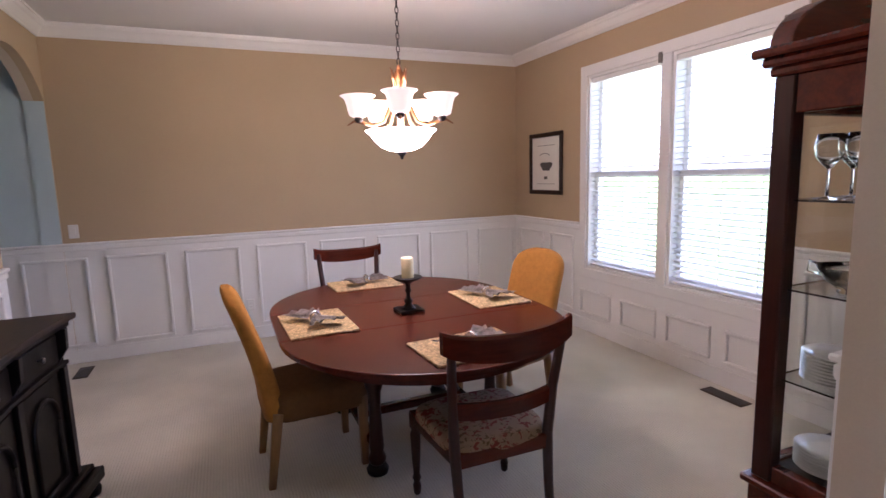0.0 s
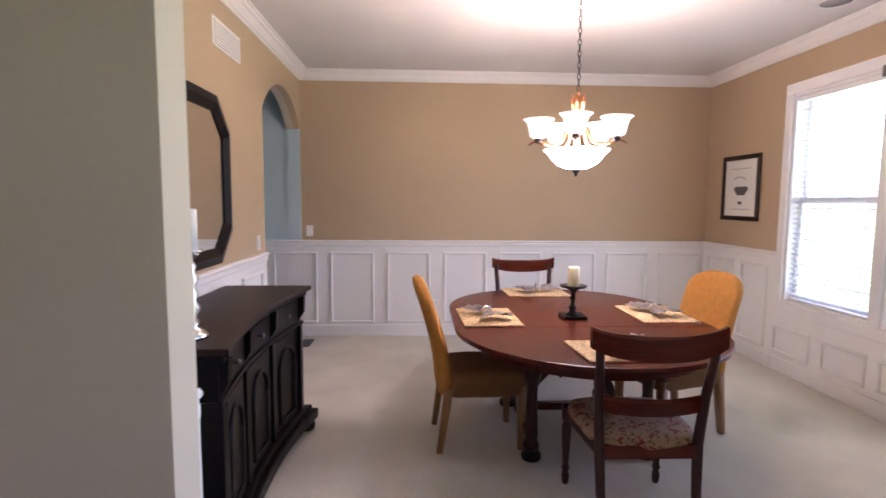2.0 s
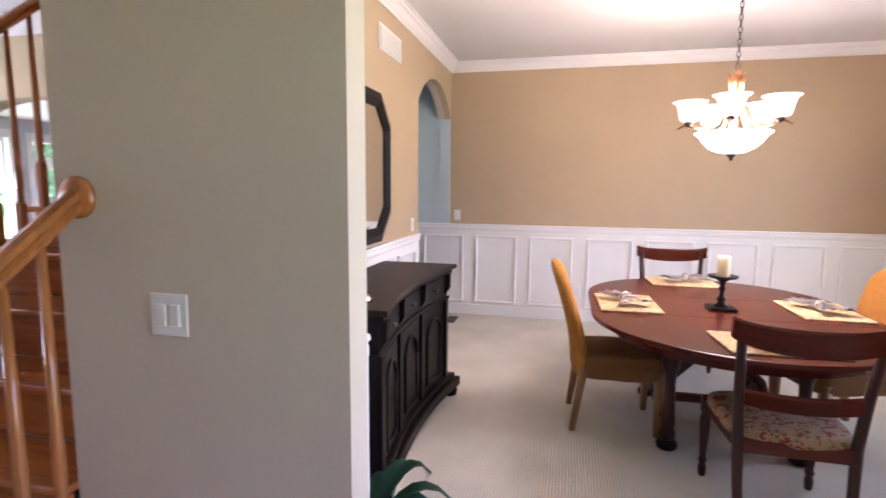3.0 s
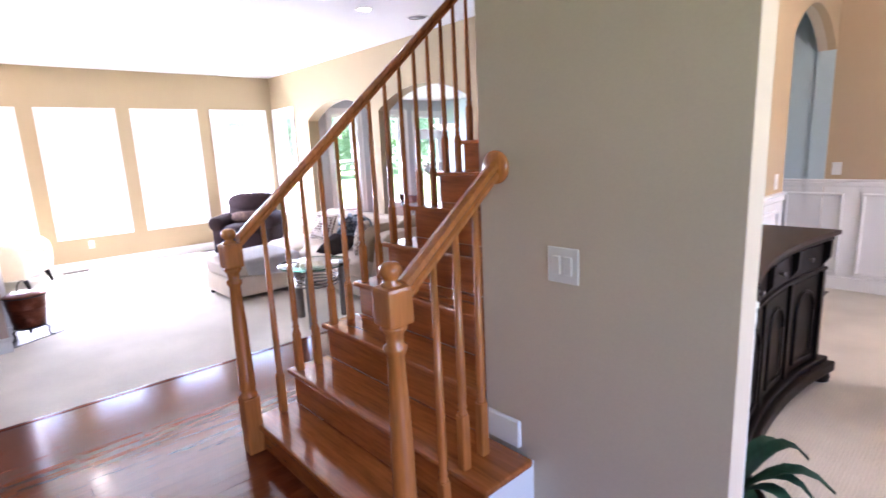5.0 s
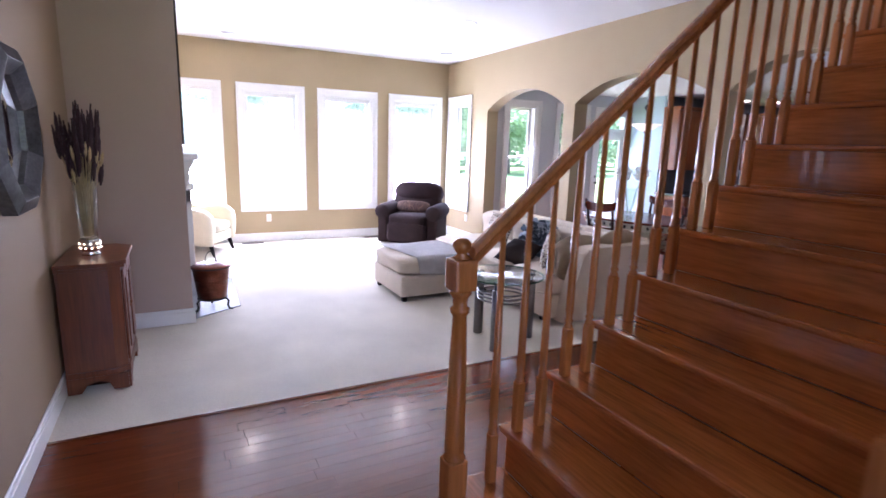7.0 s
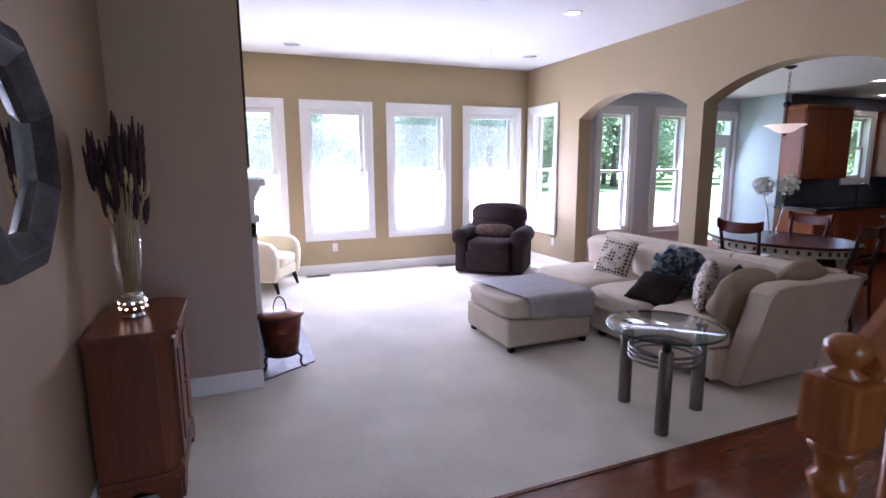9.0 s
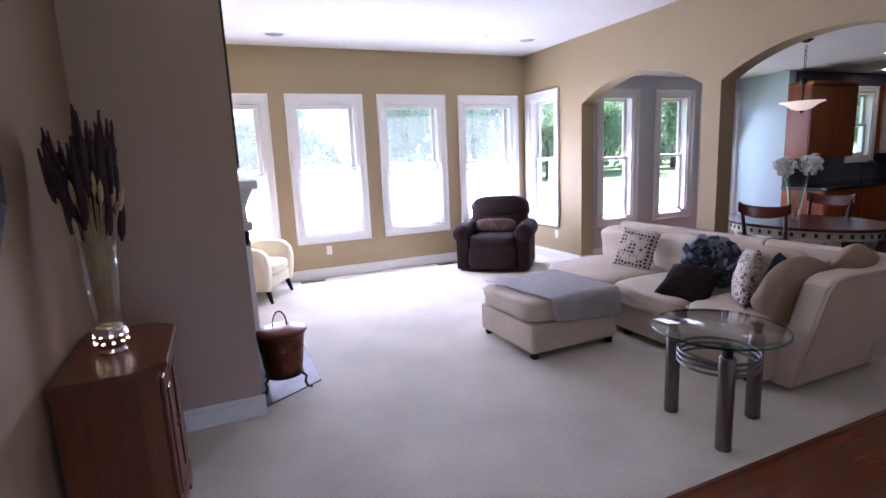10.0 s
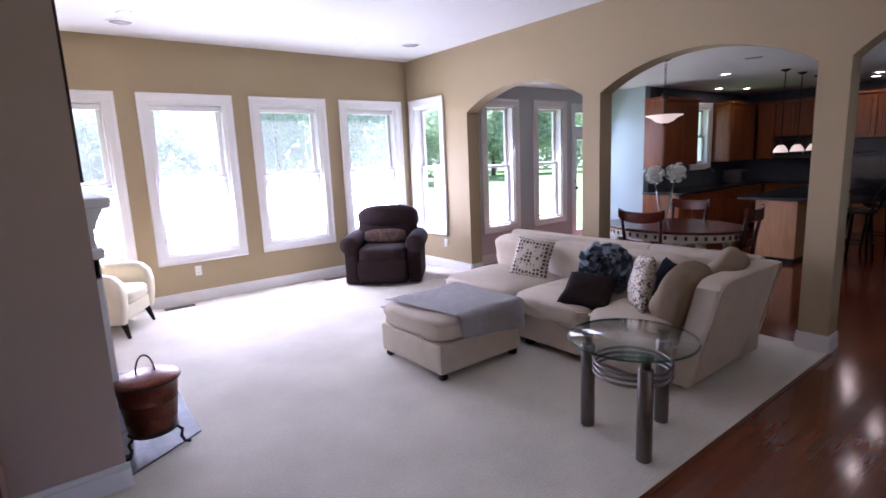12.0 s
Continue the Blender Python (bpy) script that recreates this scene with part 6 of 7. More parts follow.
part("bracket_foot", prism([(KX0, 0.004), (KX0 + 0.09, 0.004), (KX0 + 0.12, 0.05), (KX0 + 0.2, 0.075), (KX1 - 0.2, 0.075), (KX1 - 0.12, 0.05), (KX1 - 0.09, 0.004), (KX1, 0.004), (KX1, 0.10), (KX0, 0.10)], KYF - 0.012, KYF + 0.012, "y"), CHERRY, kc)

vs_ = thing("glass_vase", "tall clear glass vase on a glowing pierced silver foot", "vase", pose(-4.78, -1.32, 0.796))
part("foot", lathe([(0.05, 0), (0.052, 0.008), (0.042, 0.018), (0.05, 0.03), (0.057, 0.06), (0.055, 0.095), (0.048, 0.10), (0, 0.10)], 24), SILVER, vs_, "pierced silver votive foot")
FLAME = glow("candle_flame", (1.0, 0.72, 0.38), 0.8)
for k in range(10):
    a = 2 * math.pi * k / 10
    for z in (0.045, 0.072):
        part("light_hole", moved(cushion(0.006, 0.006, 0.004, 2, 2), pose(0.056 * math.cos(a + z * 20), 0.056 * math.sin(a + z * 20), z)), FLAME, vs_, "" if k else "glowing pierced hole")
part("cylinder", lathe([(0.046, 0.10), (0.056, 0.28), (0.066, 0.52), (0.064, 0.52), (0.054, 0.28), (0.043, 0.108), (0, 0.106)], 28), GLASS, vs_)
wheat = thing("dried_flowers", "dried wheat stalks and dark purple plumes in the vase", "dried flowers", pose(-4.78, -1.32, 0.90))
STALK = mat("dry_wheat", (0.52, 0.38, 0.20), 0.9, var=0.25, scale=30, fine=120, bump=0.3)
PLUME = mat("dark_purple_plume", (0.055, 0.028, 0.034), 0.95, var=0.4, scale=30, fine=120, bump=0.6, depth=0.004)
for k in range(58):
    a, sp = k * 2.399, 0.10 * math.sqrt((k + 0.5) / 58)
    c_, s_ = math.cos(a), math.sin(a)
    h = random.uniform(0.34, 0.56)
    part("stalk", tube([(0.25 * sp * c_, 0.25 * sp * s_, 0.012), (0.35 * sp * c_, 0.4 * sp * s_, 0.28), (sp * c_, sp * s_, h)], 0.0022, 5), STALK, wheat, "" if k else "pale wheat stalk")
    if k % 3 != 2:
        hh = random.uniform(0.18, 0.30)
        r = random.uniform(0.008, 0.013)
        pts = [(sp * c_ * (1 + 0.25 * u), sp * s_ * (1 + 0.25 * u), h - 0.03 + hh * u) for u in (0, 0.15, 0.4, 0.65, 0.85, 1)]
        bm = tube(pts, [0.004, r, r * 1.15, r * 0.9, r * 0.5, 0.002], 9)
        bmesh.ops.subdivide_edges(bm, edges=bm.edges[:], cuts=2)
        for v in bm.verts:
            v.co += Vector((random.uniform(-1, 1), random.uniform(-1, 1), random.uniform(-0.4, 1.4))) * 0.0032
        part("plume", bm, PLUME, wheat, "" if k else "dark purple plume")
    else:
        bm = tube([(sp * c_ * (1 + 0.2 * u), sp * s_ * (1 + 0.2 * u), h - 0.02 + 0.09 * u) for u in (0, 0.3, 0.7, 1)], [0.003, 0.009, 0.008, 0.001], 8)
        part("wheat_ear", bm, STALK, wheat)

MOSAIC = mat("tarnished_silver_tiles", (0.10, 0.095, 0.105), 0.4, 0.35, var=0.5, scale=16, fine=60, bump=0.4)
m2 = oct_mirror("wall_mirror", "octagonal wall mirror in a deep tarnished-silver mosaic frame", "y", FL, 1, -3.95, 1.53, 0.36, 0.36, 0.20, 0.115, 0.085, MOSAIC)
outer, inner = octagon(0.36, 0.36, 0.20), octagon(0.245, 0.245, 0.152)
for i in range(8):
    j = (i + 1) % 8
    for k in range(3):
        for r0, r1 in ((0.05, 0.45), (0.55, 0.95)):
            qs = []
            for u, r in ((k / 3 + 0.02, r0), ((k + 1) / 3 - 0.02, r0), ((k + 1) / 3 - 0.02, r1), (k / 3 + 0.02, r1)):
                p = [(1 - r) * (outer[i][c] * (1 - u) + outer[j][c] * u) + r * (inner[i][c] * (1 - u) + inner[j][c] * u) for c in (0, 1)]
                d = 0.085 * (0.7 + 0.6 * r if r < 0.5 else 1.0 - 1.1 * (r - 0.5)) + 0.003
                qs.append((-3.95 + p[0], FL + d, 1.53 + p[1]))
            bm = bmesh.new()
            bm.faces.new([bm.verts.new(q) for q in qs])
            bmesh.ops.solidify(bm, geom=bm.faces[:], thickness=0.004)
            part("tile", bm, MOSAIC, m2)


# recessed lamps and ceiling speakers
def downlight(x, y, z):
    d = thing("recessed_light", "lit recessed ceiling light with a white trim ring", "ceiling light", pose(x, y, z), "recessed lights")
    part("trim_ring", lathe([(0.055, -0.001), (0.062, -0.006), (0.085, -0.005), (0.09, 0.0)], 24), PLASTIC, d)
    part("bulb", lathe([(0, -0.004), (0.05, -0.003), (0.055, -0.0015)], 20), CANLIGHT, d, "glowing bulb")


def speaker(x, y, z):
    d = thing("ceiling_speaker", "round grey-white flush ceiling speaker grille", "speaker", pose(x, y, z), "ceiling speakers")
    part("rim", lathe([(0.095, -0.001), (0.10, -0.007), (0.115, -0.004), (0.118, 0)], 28), PLASTIC, d)
    part("grille", lathe([(0, -0.003), (0.095, -0.002)], 28), mat("speaker_grille", (0.42, 0.42, 0.42), 0.7, var=0.1, fine=300, bump=0.4) if "speaker_grille" not in bpy.data.materials else bpy.data.materials["speaker_grille"], d)


for x, y in ((-8.3, -0.1), (-8.25, 2.21), (-6.35, -0.2), (-4.47, 2.29), (-6.4, 2.21), (-4.47, -0.2)):
    downlight(x, y, CEIL_Z)
for x, y in ((-8.62, -0.12), (-8.25, 2.87), (-4.44, 2.93)):
    speaker(x, y, CEIL_Z)
speaker(2.85, 3.17, CEIL_Z)
for x, y in ((-6.24, 6.67), (-7.1, 8.37), (-6.9, 8.95), (-5.26, 9.5), (-4.42, 6.49), (-4.5, 7.84), (-5.1, 8.97)):
    downlight(x, y, KIT_Z)
speaker(-5.48, 5.64, KIT_Z)


# ---- breakfast nook and kitchen ----
nt_ = thing("breakfast_table", "oval dark-topped breakfast table with a cream pierced apron", "table", pose(-5.61, 4.22, 0))
CREAMP = mat("cream_distressed_paint", (0.52, 0.48, 0.36), 0.6, var=0.15, scale=8, fine=60, bump=0.2)
ell = [(0.72 * math.cos(2 * math.pi * i / 56), 0.52 * math.sin(2 * math.pi * i / 56)) for i in range(56)]
part("tabletop", prism(ell, 0.708, 0.735, bevel=0.008), MAHOG, nt_)
part("apron", prism([(x * 0.93, y * 0.92) for x, y in ell], 0.628, 0.708), CREAMP, nt_, "cream-painted apron")
for i in range(44):
    a = 2 * math.pi * i / 44
    part("apron_hole", moved(box(-0.013, 0.013, -0.003, 0.003, 0.650, 0.686), pose(0.6715 * math.cos(a), 0.4800 * math.sin(a), 0, 0, 0, math.degrees(math.atan2(0.72 * math.sin(a), 0.52 * math.cos(a))) + 90)), BLACK, nt_, "" if i else "dark pierced square")
for sx in (-1, 1):
    for sy in (-1, 1):
        part("leg", lathe([(0.02, 0), (0.03, 0.03), (0.022, 0.06), (0.03, 0.2), (0.042, 0.45), (0.03, 0.5), (0.045, 0.54), (0.045, 0.63)], 14, at=(sx * 0.44, sy * 0.27, 0)), CREAMP, nt_, "cream-painted turned leg")
for x, y, rz in ((-5.63, 3.89, 2), (-5.80, 4.71, 178), (-5.12, 4.36, 95)):
    c = wooden_chair("red-brown wooden chair at the breakfast table")
    c.matrix_basis = pose(x, y, 0, 0, 0, rz) @ Matrix.Diagonal((0.80, 0.88, 0.965, 1))
    tagged(c, category="chair", group="breakfast chairs")
fv = thing("flower_vase", "clear flared glass vase on the breakfast table", "vase", pose(-5.71, 4.24, 0.736))
part("vase", lathe([(0.04, 0), (0.045, 0.01), (0.05, 0.1), (0.085, 0.34), (0.083, 0.34), (0.046, 0.1), (0, 0.015)], 24), GLASS, fv)
fl = thing("hydrangeas", "white hydrangea blooms with green stems in the vase", "flowers", pose(-5.71, 4.24, 0.76))
PET = mat("white_petals", (0.86, 0.86, 0.80), 0.8, var=0.1, scale=20, fine=80, bump=0.2)
STEMG = mat("green_stem", (0.10, 0.20, 0.05), 0.6, var=0.2)
for (x, y, z) in ((-0.085, -0.07, 0.49), (0.085, 0.06, 0.50)):
    bm = bmesh.new()
    for k in range(70):
        zz = 1 - 2 * (k + 0.5) / 70
        rr, a = math.sqrt(1 - zz * zz), k * 2.399
        n_ = Vector((rr * math.cos(a), rr * math.sin(a), zz))
        u_ = n_.orthogonal().normalized()
        w_ = n_.cross(u_)
        c0 = Vector((x, y, z)) + n_ * 0.095 * random.uniform(0.62, 1.18)
        ring_ = [bm.verts.new(c0 + 0.024 * (math.cos(b) * u_ + math.sin(b) * w_) + n_ * random.uniform(-0.004, 0.006)) for b in [2 * math.pi * q / 6 + k for q in range(6)]]
        mid_ = bm.verts.new(c0 - n_ * 0.006)
        for q in range(6):
            bm.faces.new((ring_[q], ring_[(q + 1) % 6], mid_))
    bmesh.ops.solidify(bm, geom=bm.faces[:], thickness=0.002)
    part("bloom", bm, PET, fl, "white hydrangea bloom")
    part("stem", tube([(x * 0.15, y * 0.15, -0.005), (x * 0.5, y * 0.5, 0.25), (x, y, z - 0.05)], 0.005, 6), STEMG, fl, "green stem")


def bowl_pendant(x, y, z):
    p = thing("pendant_lamp", "bronze pendant lamp with a lit flared glass bowl", "pendant light", pose(x, y, 0))
    part("bowl", lathe([(0.03, z), (0.09, z + 0.02), (0.14, z + 0.06), (0.20, z + 0.085), (0.197, z + 0.09), (0.13, z + 0.07), (0, z + 0.04)], 28), DIMLAMP, p, "lit alabaster glass bowl")
    part("finial", lathe([(0, z - 0.035), (0.012, z - 0.02), (0.03, z), (0.02, z + 0.01)], 12), IRON, p)
    part("stem", lathe([(0.012, z + 0.05), (0.012, z + 0.26), (0.03, z + 0.28), (0.04, z + 0.31), (0.012, z + 0.34)], 12), IRON, p)
    n_ = max(1, int((KIT_Z - z - 0.37) / 0.05))
    for k in range(n_):
        zz = z + 0.36 + (KIT_Z - 0.03 - z - 0.36) * k / n_
        pts = [(0.012 * math.cos(b), 0, zz + 0.028 * math.sin(b)) for b in [2 * math.pi * i / 10 for i in range(10)]]
        part("chain_link", tube(pts if k % 2 else [(b_, a_, c_) for a_, b_, c_ in pts], 0.003, 5, closed=True), IRON, p)
    part("canopy", lathe([(0.02, KIT_Z - 0.03), (0.06, KIT_Z - 0.008), (0.06, KIT_Z)], 18), IRON, p)


bowl_pendant(-5.98, 4.67, 1.79)


def small_pendant(x, y, z):
    p = thing("pendant_lamp", "small bronze island pendant with a lit bell shade", "pendant light", pose(x, y, 0), "island pendants")
    part("shade", lathe([(0.085, z - 0.005), (0.09, z), (0.07, z + 0.05), (0.04, z + 0.09), (0.03, z + 0.095), (0, z + 0.09)], 18), DIMLAMP, p, "lit white glass shade")
    part("rod", lathe([(0.012, z + 0.09), (0.02, z + 0.12), (0.006, z + 0.14), (0.006, KIT_Z - 0.02)], 8), IRON, p)
    part("canopy", lathe([(0.02, KIT_Z - 0.03), (0.06, KIT_Z - 0.01), (0.06, KIT_Z)], 16), IRON, p)


for y in (7.09, 7.68, 8.32):
    small_pendant(-5.66, y, 1.40)


def cabinet_unit(name, label, axis, plane, s, u0, u1, z0_, z1_, deep, doors, drawer=False, end=None):
    """A kitchen cabinet; its front faces along the axis."""
    c = thing(name, label, "cabinet", group="kitchen cabinets")
    part("body", uvbox(axis, plane, s, u0, u1, 0, deep - 0.02, z0_, z1_), MAPLE, c)
    if z1_ == UP1:
        part("cornice", uvbox(axis, plane, s, u0 - 0.02, u1 + 0.0, 0, deep + 0.03, z1_, z1_ + 0.055, bevel=0.012), MAPLE, c)
    w = (u1 - u0) / doors
    for k in range(doors):
        a, b = u0 + k * w + 0.008, u0 + (k + 1) * w - 0.008
        top_z = z1_ - 0.16 if drawer else z1_ - 0.01
        d = part("door", uvbox(axis, plane, s, a, b, deep - 0.02, deep, z0_ + 0.01, top_z, bevel=0.003), MAPLE, c)
        part("raised_panel", uvbox(axis, plane, s, a + 0.06, b - 0.06, deep, deep + 0.007, z0_ + 0.07, top_z - 0.06, bevel=0.006), MAPLE, d)
        if drawer:
            part("drawer", uvbox(axis, plane, s, a, b, deep - 0.02, deep, z1_ - 0.145, z1_ - 0.01, bevel=0.003), MAPLE, c)
    return c


UP0, UP1, CT = 1.24, 2.24, 0.84
cabinet_unit("wall_cabinet", "reddish maple kitchen wall cabinet with raised-panel doors", "x", KX, 1, 6.70, 7.76, UP0, UP1, 0.33, 2)
cabinet_unit("wall_cabinet", "reddish maple kitchen wall cabinet with raised-panel doors", "x", KX, 1, 8.92, 9.95, UP0, UP1, 0.33, 2)
for a, b in ((-7.1, -6.8 + 0.0), (-6.14, -5.7)):
    cabinet_unit("wall_cabinet", "reddish maple kitchen wall cabinet with raised-panel doors", "y", KY, -1, a, b, UP0, UP1, 0.33, 1)
cabinet_unit("wall_cabinet", "short reddish maple cabinet above the microwave", "y", KY, -1, -6.79, -6.15, 1.64, UP1, 0.33, 2)
cabinet_unit("wall_cabinet", "reddish maple kitchen wall cabinet with raised-panel doors", "y", KY, -1, -5.68, -4.4, 1.55, UP1, 0.60, 3)
for a, b, n_ in ((6.70, 8.0, 3), (8.01, 8.75, 2), (8.76, 9.68, 2)):
    cabinet_unit("base_cabinet", "reddish maple kitchen base cabinet with drawers", "x", KX, 1, a, b, 0.09, CT - 0.035, 0.60, n_, True)
for a, b, n_ in ((-6.8, -5.7, 3),):
    cabinet_unit("base_cabinet", "reddish maple kitchen base cabinet with drawers", "y", KY, -1, a, b, 0.09, CT - 0.035, 0.60, n_, True)
single("countertop", prism([(KX, 6.68), (KX + 0.63, 6.68), (KX + 0.63, KY - 0.63), (-5.69, KY - 0.63), (-5.69, KY), (KX, KY)], CT - 0.035, CT, bevel=0.004), GRANITE, "polished black granite countertop", "countertop")
mw = thing("microwave", "black over-range microwave with a steel trim line", "microwave")
part("body", box(-6.78, -6.16, KY - 0.38, KY, 1.24, 1.62, bevel=0.006), BLACK, mw)
part("door_glass", box(-6.74, -6.32, KY - 0.387, KY - 0.38, 1.30, 1.57), GRANITE, mw)
part("handle", tube([(-6.29, KY - 0.40, 1.30), (-6.29, KY - 0.41, 1.43), (-6.29, KY - 0.40, 1.56)], 0.008, 6), STEEL, mw)
ov = thing("wall_oven", "black built-in wall oven with a glass door", "oven")
part("body", box(-5.68, -4.4, KY - 0.6, KY, 0.5, 1.54, bevel=0.006), BLACK, ov)
part("door_glass", box(-5.5, -4.6, KY - 0.607, KY - 0.6, 0.62, 1.25), GRANITE, ov)
part("handle", tube([(-5.5, KY - 0.63, 1.33), (-4.6, KY - 0.63, 1.33)], 0.012, 8), STEEL, ov)
cabinet_unit("base_cabinet", "reddish maple cabinet under the wall oven", "y", KY, -1, -5.68, -4.4, 0.09, 0.49, 0.58, 2)
part("panel", box(-5.68, -4.4, KY - 0.56, KY, 0.0, 0.09), MAPLE, bpy.data.objects["wall_oven"])
to = thing("toaster_oven", "small steel toaster oven on the black counter", "toaster oven", pose(KX + 0.33, 9.25, CT))
part("body", box(-0.15, 0.15, -0.2, 0.2, 0.015, 0.24, bevel=0.012), STEEL, to)
part("door", box(0.15, 0.157, -0.17, 0.08, 0.04, 0.20), BLACK, to)
for k in range(3):
    part("dial", lathe([(0.018, 0), (0.016, 0.014), (0, 0.015)], 10, at=(0.155, 0.14, 0.06 + 0.06 * k)), BLACK, to)
fa = thing("faucet", "steel gooseneck kitchen faucet at the window", "faucet", pose(KX + 0.14, 8.4, CT))
part("spout", tube([(0, 0, 0), (0, 0, 0.2), (0.03, 0, 0.28), (0.10, 0, 0.31), (0.17, 0, 0.27), (0.18, 0, 0.22)], 0.012, 8), STEEL, fa)
part("lever", tube([(0, 0.02, 0.05), (0.01, 0.07, 0.09)], 0.008, 6), STEEL, fa)
isl = thing("kitchen_island", "maple kitchen island with a panelled end and black top", "kitchen island")
# Paler maple than the cabinets: daylight on the end put into the colour
part("body", box(-5.70, -5.22, 6.5, 8.7, 0.06, CT - 0.035), wood("lit_maple_end", (0.42, 0.20, 0.075), 0.4, (20, 20, 2), 0.25, 0.15), isl)
part("toe_kick", box(-5.66, -5.26, 6.55, 8.65, 0.0, 0.06), EBONY, isl)
part("top", box(-5.90, -5.04, 6.40, 8.8, CT - 0.035, CT, bevel=0.006), GRANITE, isl, "black granite top")
for y in (7.3, 8.2):
    st = thing("bar_stool", "dark wooden bar stool at the island", "stool", pose(-4.78, y, 0), "bar stools")
    part("seat", lathe([(0.17, 0.60), (0.19, 0.62), (0.18, 0.65), (0, 0.655)], 24), EBONYTOP, st)
    for k in range(4):
        a = math.pi / 4 + k * math.pi / 2
        part("leg", tube([(0.20 * math.cos(a), 0.20 * math.sin(a), 0), (0.13 * math.cos(a), 0.13 * math.sin(a), 0.61)], 0.016, 8), EBONY, st)
    part("foot_ring", tube([(0.175 * math.cos(a), 0.175 * math.sin(a), 0.22) for a in [2 * math.pi * i / 24 for i in range(24)]], 0.01, 6, closed=True), IRON, st)
    part("back", tube([(0.15, -0.16, 0.64), (0.21, -0.17, 0.9), (0.235, 0, 0.95), (0.21, 0.17, 0.9), (0.15, 0.16, 0.64)], 0.014, 8), EBONY, st)


# ---- outdoors ----
def crown_mesh(seed_, leaves=15000):
    rnd = random.Random(seed_)
    bm = bmesh.new()
    lumps = [(Vector((rnd.gauss(0, 1.5), rnd.gauss(0, 1.5), 4.5 + rnd.uniform(-2.6, 3.6))), rnd.uniform(0.9, 1.8)) for _ in range(30)]
    for k in range(leaves):
        c, r = lumps[k % len(lumps)]
        d = Vector((rnd.gauss(0, 1), rnd.gauss(0, 1), rnd.gauss(0, 1))).normalized()
        p = c + d * r * rnd.uniform(0.25, 1.12)
        n = (d + Vector((rnd.gauss(0, 0.6), rnd.gauss(0, 0.6), rnd.gauss(0, 0.6)))).normalized()
        u, s = n.orthogonal().normalized(), rnd.uniform(0.08, 0.19)
        w = n.cross(u)
        bm.faces.new([bm.verts.new(p + s * q) for q in (u, 0.55 * w, -u, -0.55 * w)])
    return mesh_of("crown", bm, LEAF)


crowns = [crown_mesh(k) for k in range(3)]
trunk = mesh_of("trunk", tube([(0, 0, 0), (0.05, 0.02, 1.5), (0.0, 0.1, 3.5), (0.1, 0.0, 6.5)], [0.24, 0.18, 0.13, 0.04], 9), BARK)
limbs = []
for k in range(4):
    a = k * 1.7
    limbs.append(mesh_of("limb", tube([(0, 0, 2.2 + 0.5 * k), (0.7 * math.cos(a), 0.7 * math.sin(a), 3.1 + 0.6 * k), (1.7 * math.cos(a), 1.7 * math.sin(a), 4.0 + 0.7 * k)], [0.09, 0.06, 0.02], 6), BARK))
rnd = random.Random(5)
SPOTS = [(-44 - rnd.uniform(0, 10), -40 + 9.5 * k + rnd.uniform(-2, 2)) for k in range(7)] + [(-38 - rnd.uniform(0, 10), 20 + 5.2 * k + rnd.uniform(-1.6, 1.6)) for k in range(13)]
for k, (x, y) in enumerate(SPOTS):
    tr = thing("tree", "leafy green broad-crowned tree at the lawn's edge", "tree", pose(x, y, -0.6, 0, 0, 70 * k) @ Matrix.Scale(rnd.uniform(0.95, 1.5), 4), "trees behind the lawn")
    piece("trunk", trunk, tr, Matrix())
    piece("crown", crowns[k % 3], tr, Matrix())
    for lm in limbs:
        piece("limb", lm, tr, Matrix())
hedge = bmesh.new()
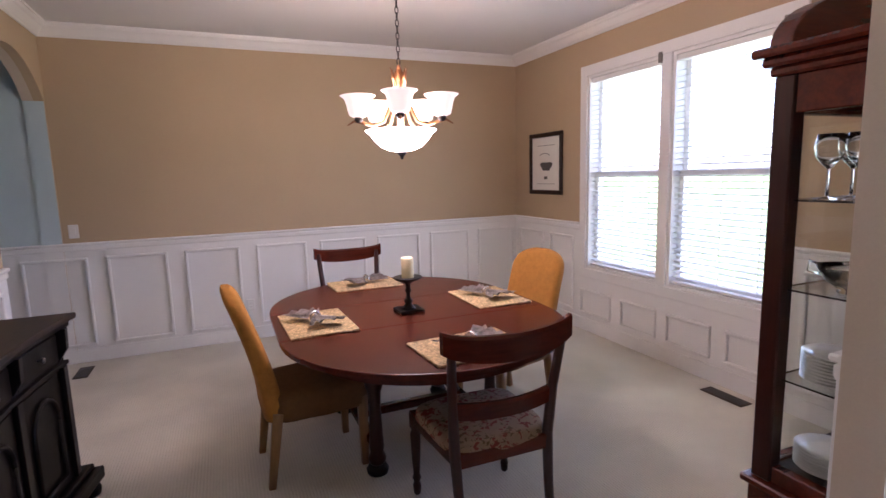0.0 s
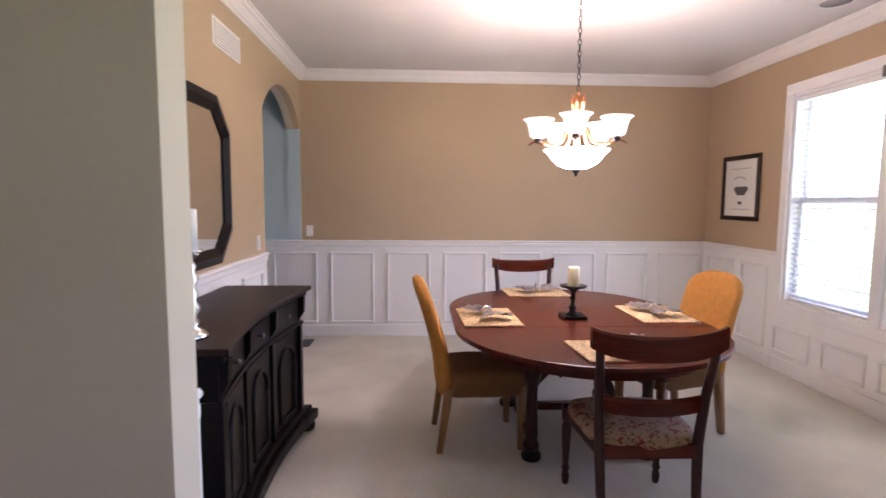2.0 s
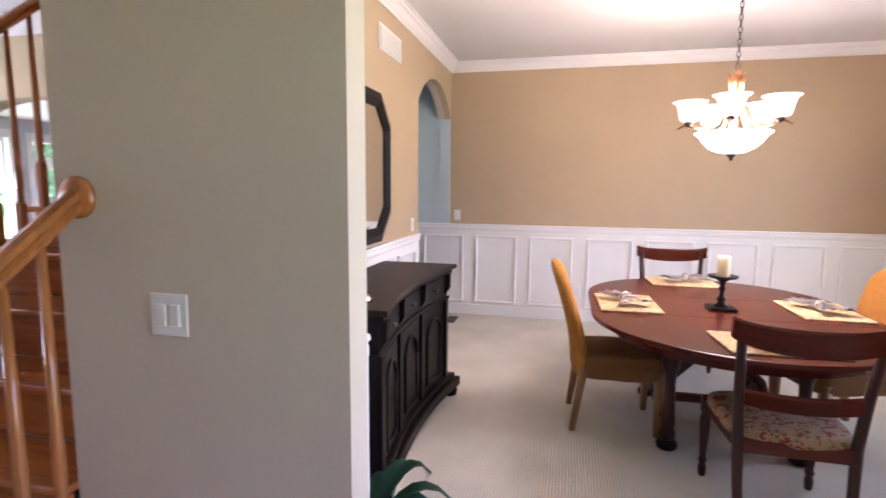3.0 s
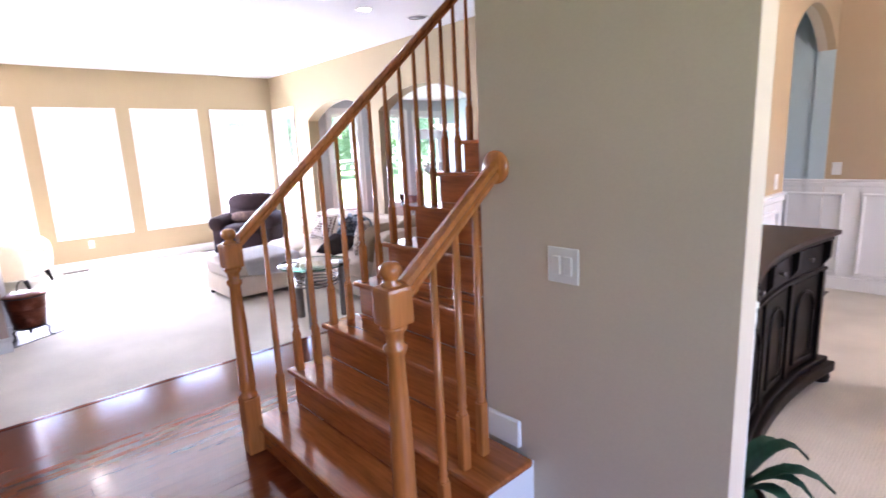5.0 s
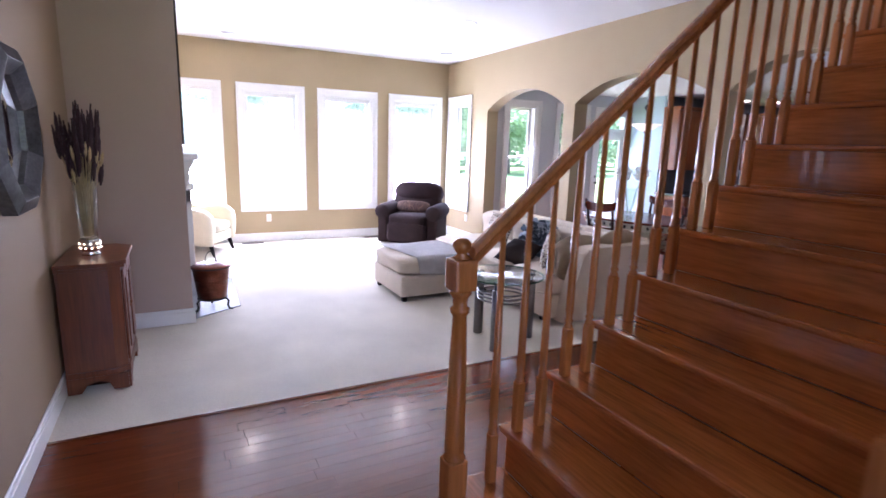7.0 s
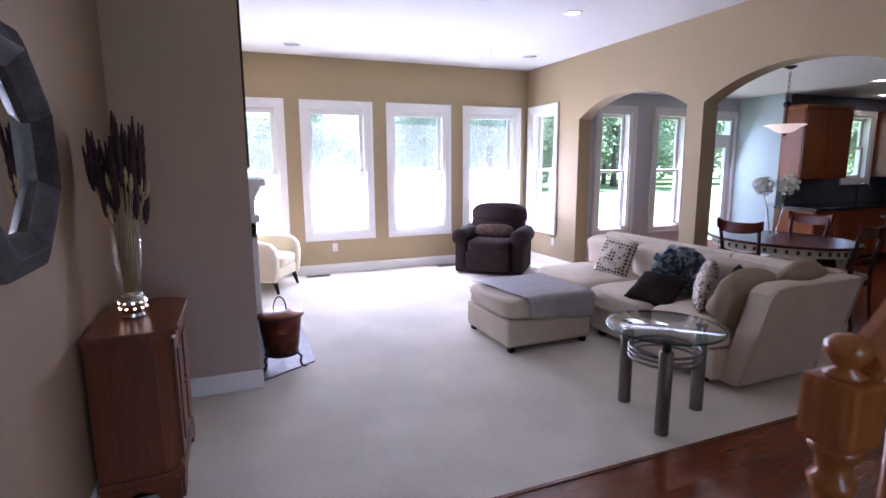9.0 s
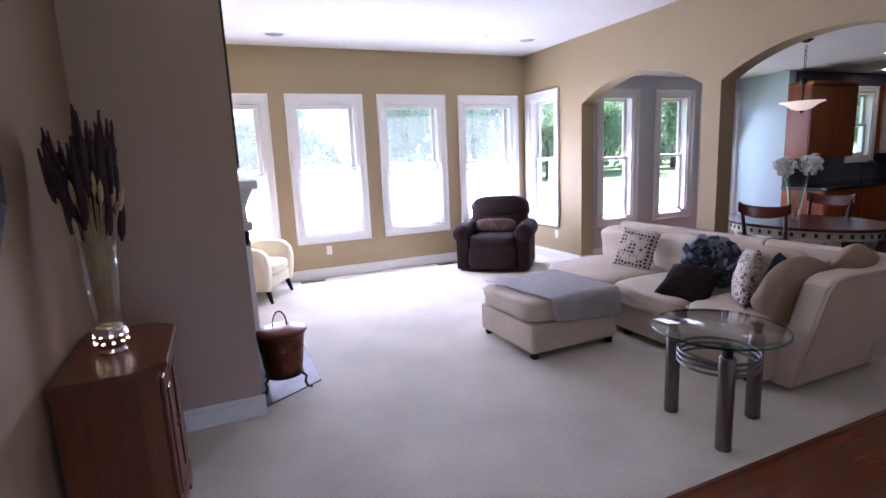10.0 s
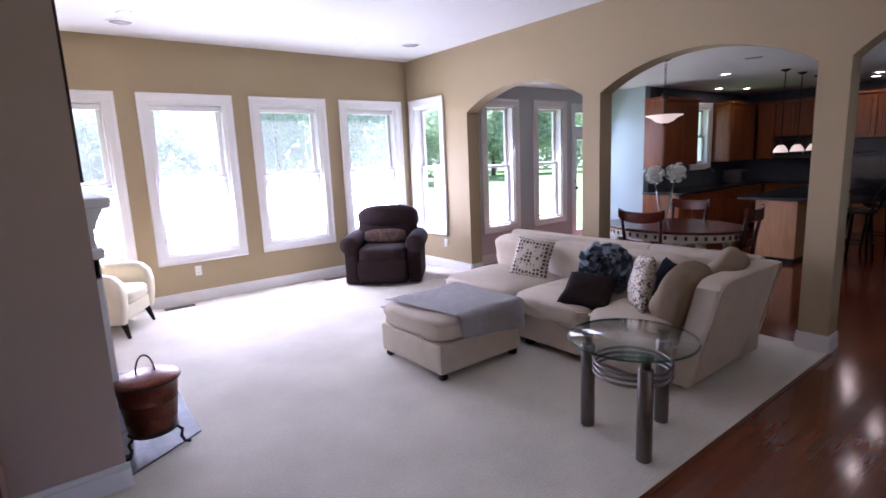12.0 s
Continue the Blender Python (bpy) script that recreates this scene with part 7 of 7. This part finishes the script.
for k in range(26000):
    y = rnd.uniform(-75, 90)
    p = Vector((-56 + rnd.gauss(0, 1.6), y, -0.6 + rnd.uniform(0, 1) ** 0.7 * ((11.0 if y > 16 else 5.0) + 1.6 * math.sin(y * 0.33) + math.sin(y * 0.9))))
    u = Vector((rnd.gauss(0, 1), rnd.gauss(0, 1), rnd.gauss(0, 1))).normalized()
    w, s = u.orthogonal().normalized(), rnd.uniform(0.3, 0.65)
    hedge.faces.new([hedge.verts.new(p + s * q) for q in (u, 0.6 * w, -u, -0.6 * w)])
tagged(link("far_woods", hedge, LEAF), "dense green woods closing the lawn", "woods", kind="stuff")

# ---- wood floor, plank by plank ----
wf = tagged(new("floor_wood"), "glossy red-brown plank floor", "floor", kind="structure")
PW = 0.0826
lens_ = (0.62, 0.93, 1.24)
plank = {L: mesh_of("plank", box(-PW / 2 + 0.0001, PW / 2 - 0.0001, -L / 2 + 0.0001, L / 2 - 0.0001, -0.018, 0.0, bevel=0.0006), FLOORWOOD) for L in lens_}
rnd = random.Random(11)
x = -3.96 + PW / 2
while x < -0.3:
    y = FL - rnd.uniform(0.0, 0.5)
    limit = SWY if x > -1.3 else FY + 0.1
    while y < limit:
        L = rnd.choice(lens_)
        if x > -2.66 and y > 0.3 and x < -1.2:
            break
        end = min(y + L, limit)
        piece("plank", plank[L], wf, pose(x, (y + end) / 2, 0, 0, 0, 0) @ Matrix.Diagonal((1, (end - y) / L, 1, 1)))
        y = end
    x += PW
rest = bmesh.new()


def lay(x0_, x1_, y0_, y1_):
    x_ = x0_
    while x_ < x1_ - 1e-3:
        y_ = y0_
        while y_ < y1_:
            L = rnd.choice(lens_)
            e = min(y_ + L, y1_)
            bm_box(rest, x_ + 0.0005, min(x_ + PW, x1_) - 0.0005, y_ + 0.0006, e - 0.0006, -0.018, 0.0)
            y_ = e
        x_ += PW


lay(-0.29, 2.4, FL, SWY + 0.07)
lay(-8.2, -2.95, FY + 0.1, KY)
ob = link("planks_far", rest, FLOORWOOD)
ob.parent = wf
tagged(ob, kind="stuff")
structure("floor_threshold", box(-3.968, -3.944, FL, FY, 0.0, 0.006, bevel=0.002), FLOORWOOD, "thin red-brown threshold strip at the carpet edge", "threshold")
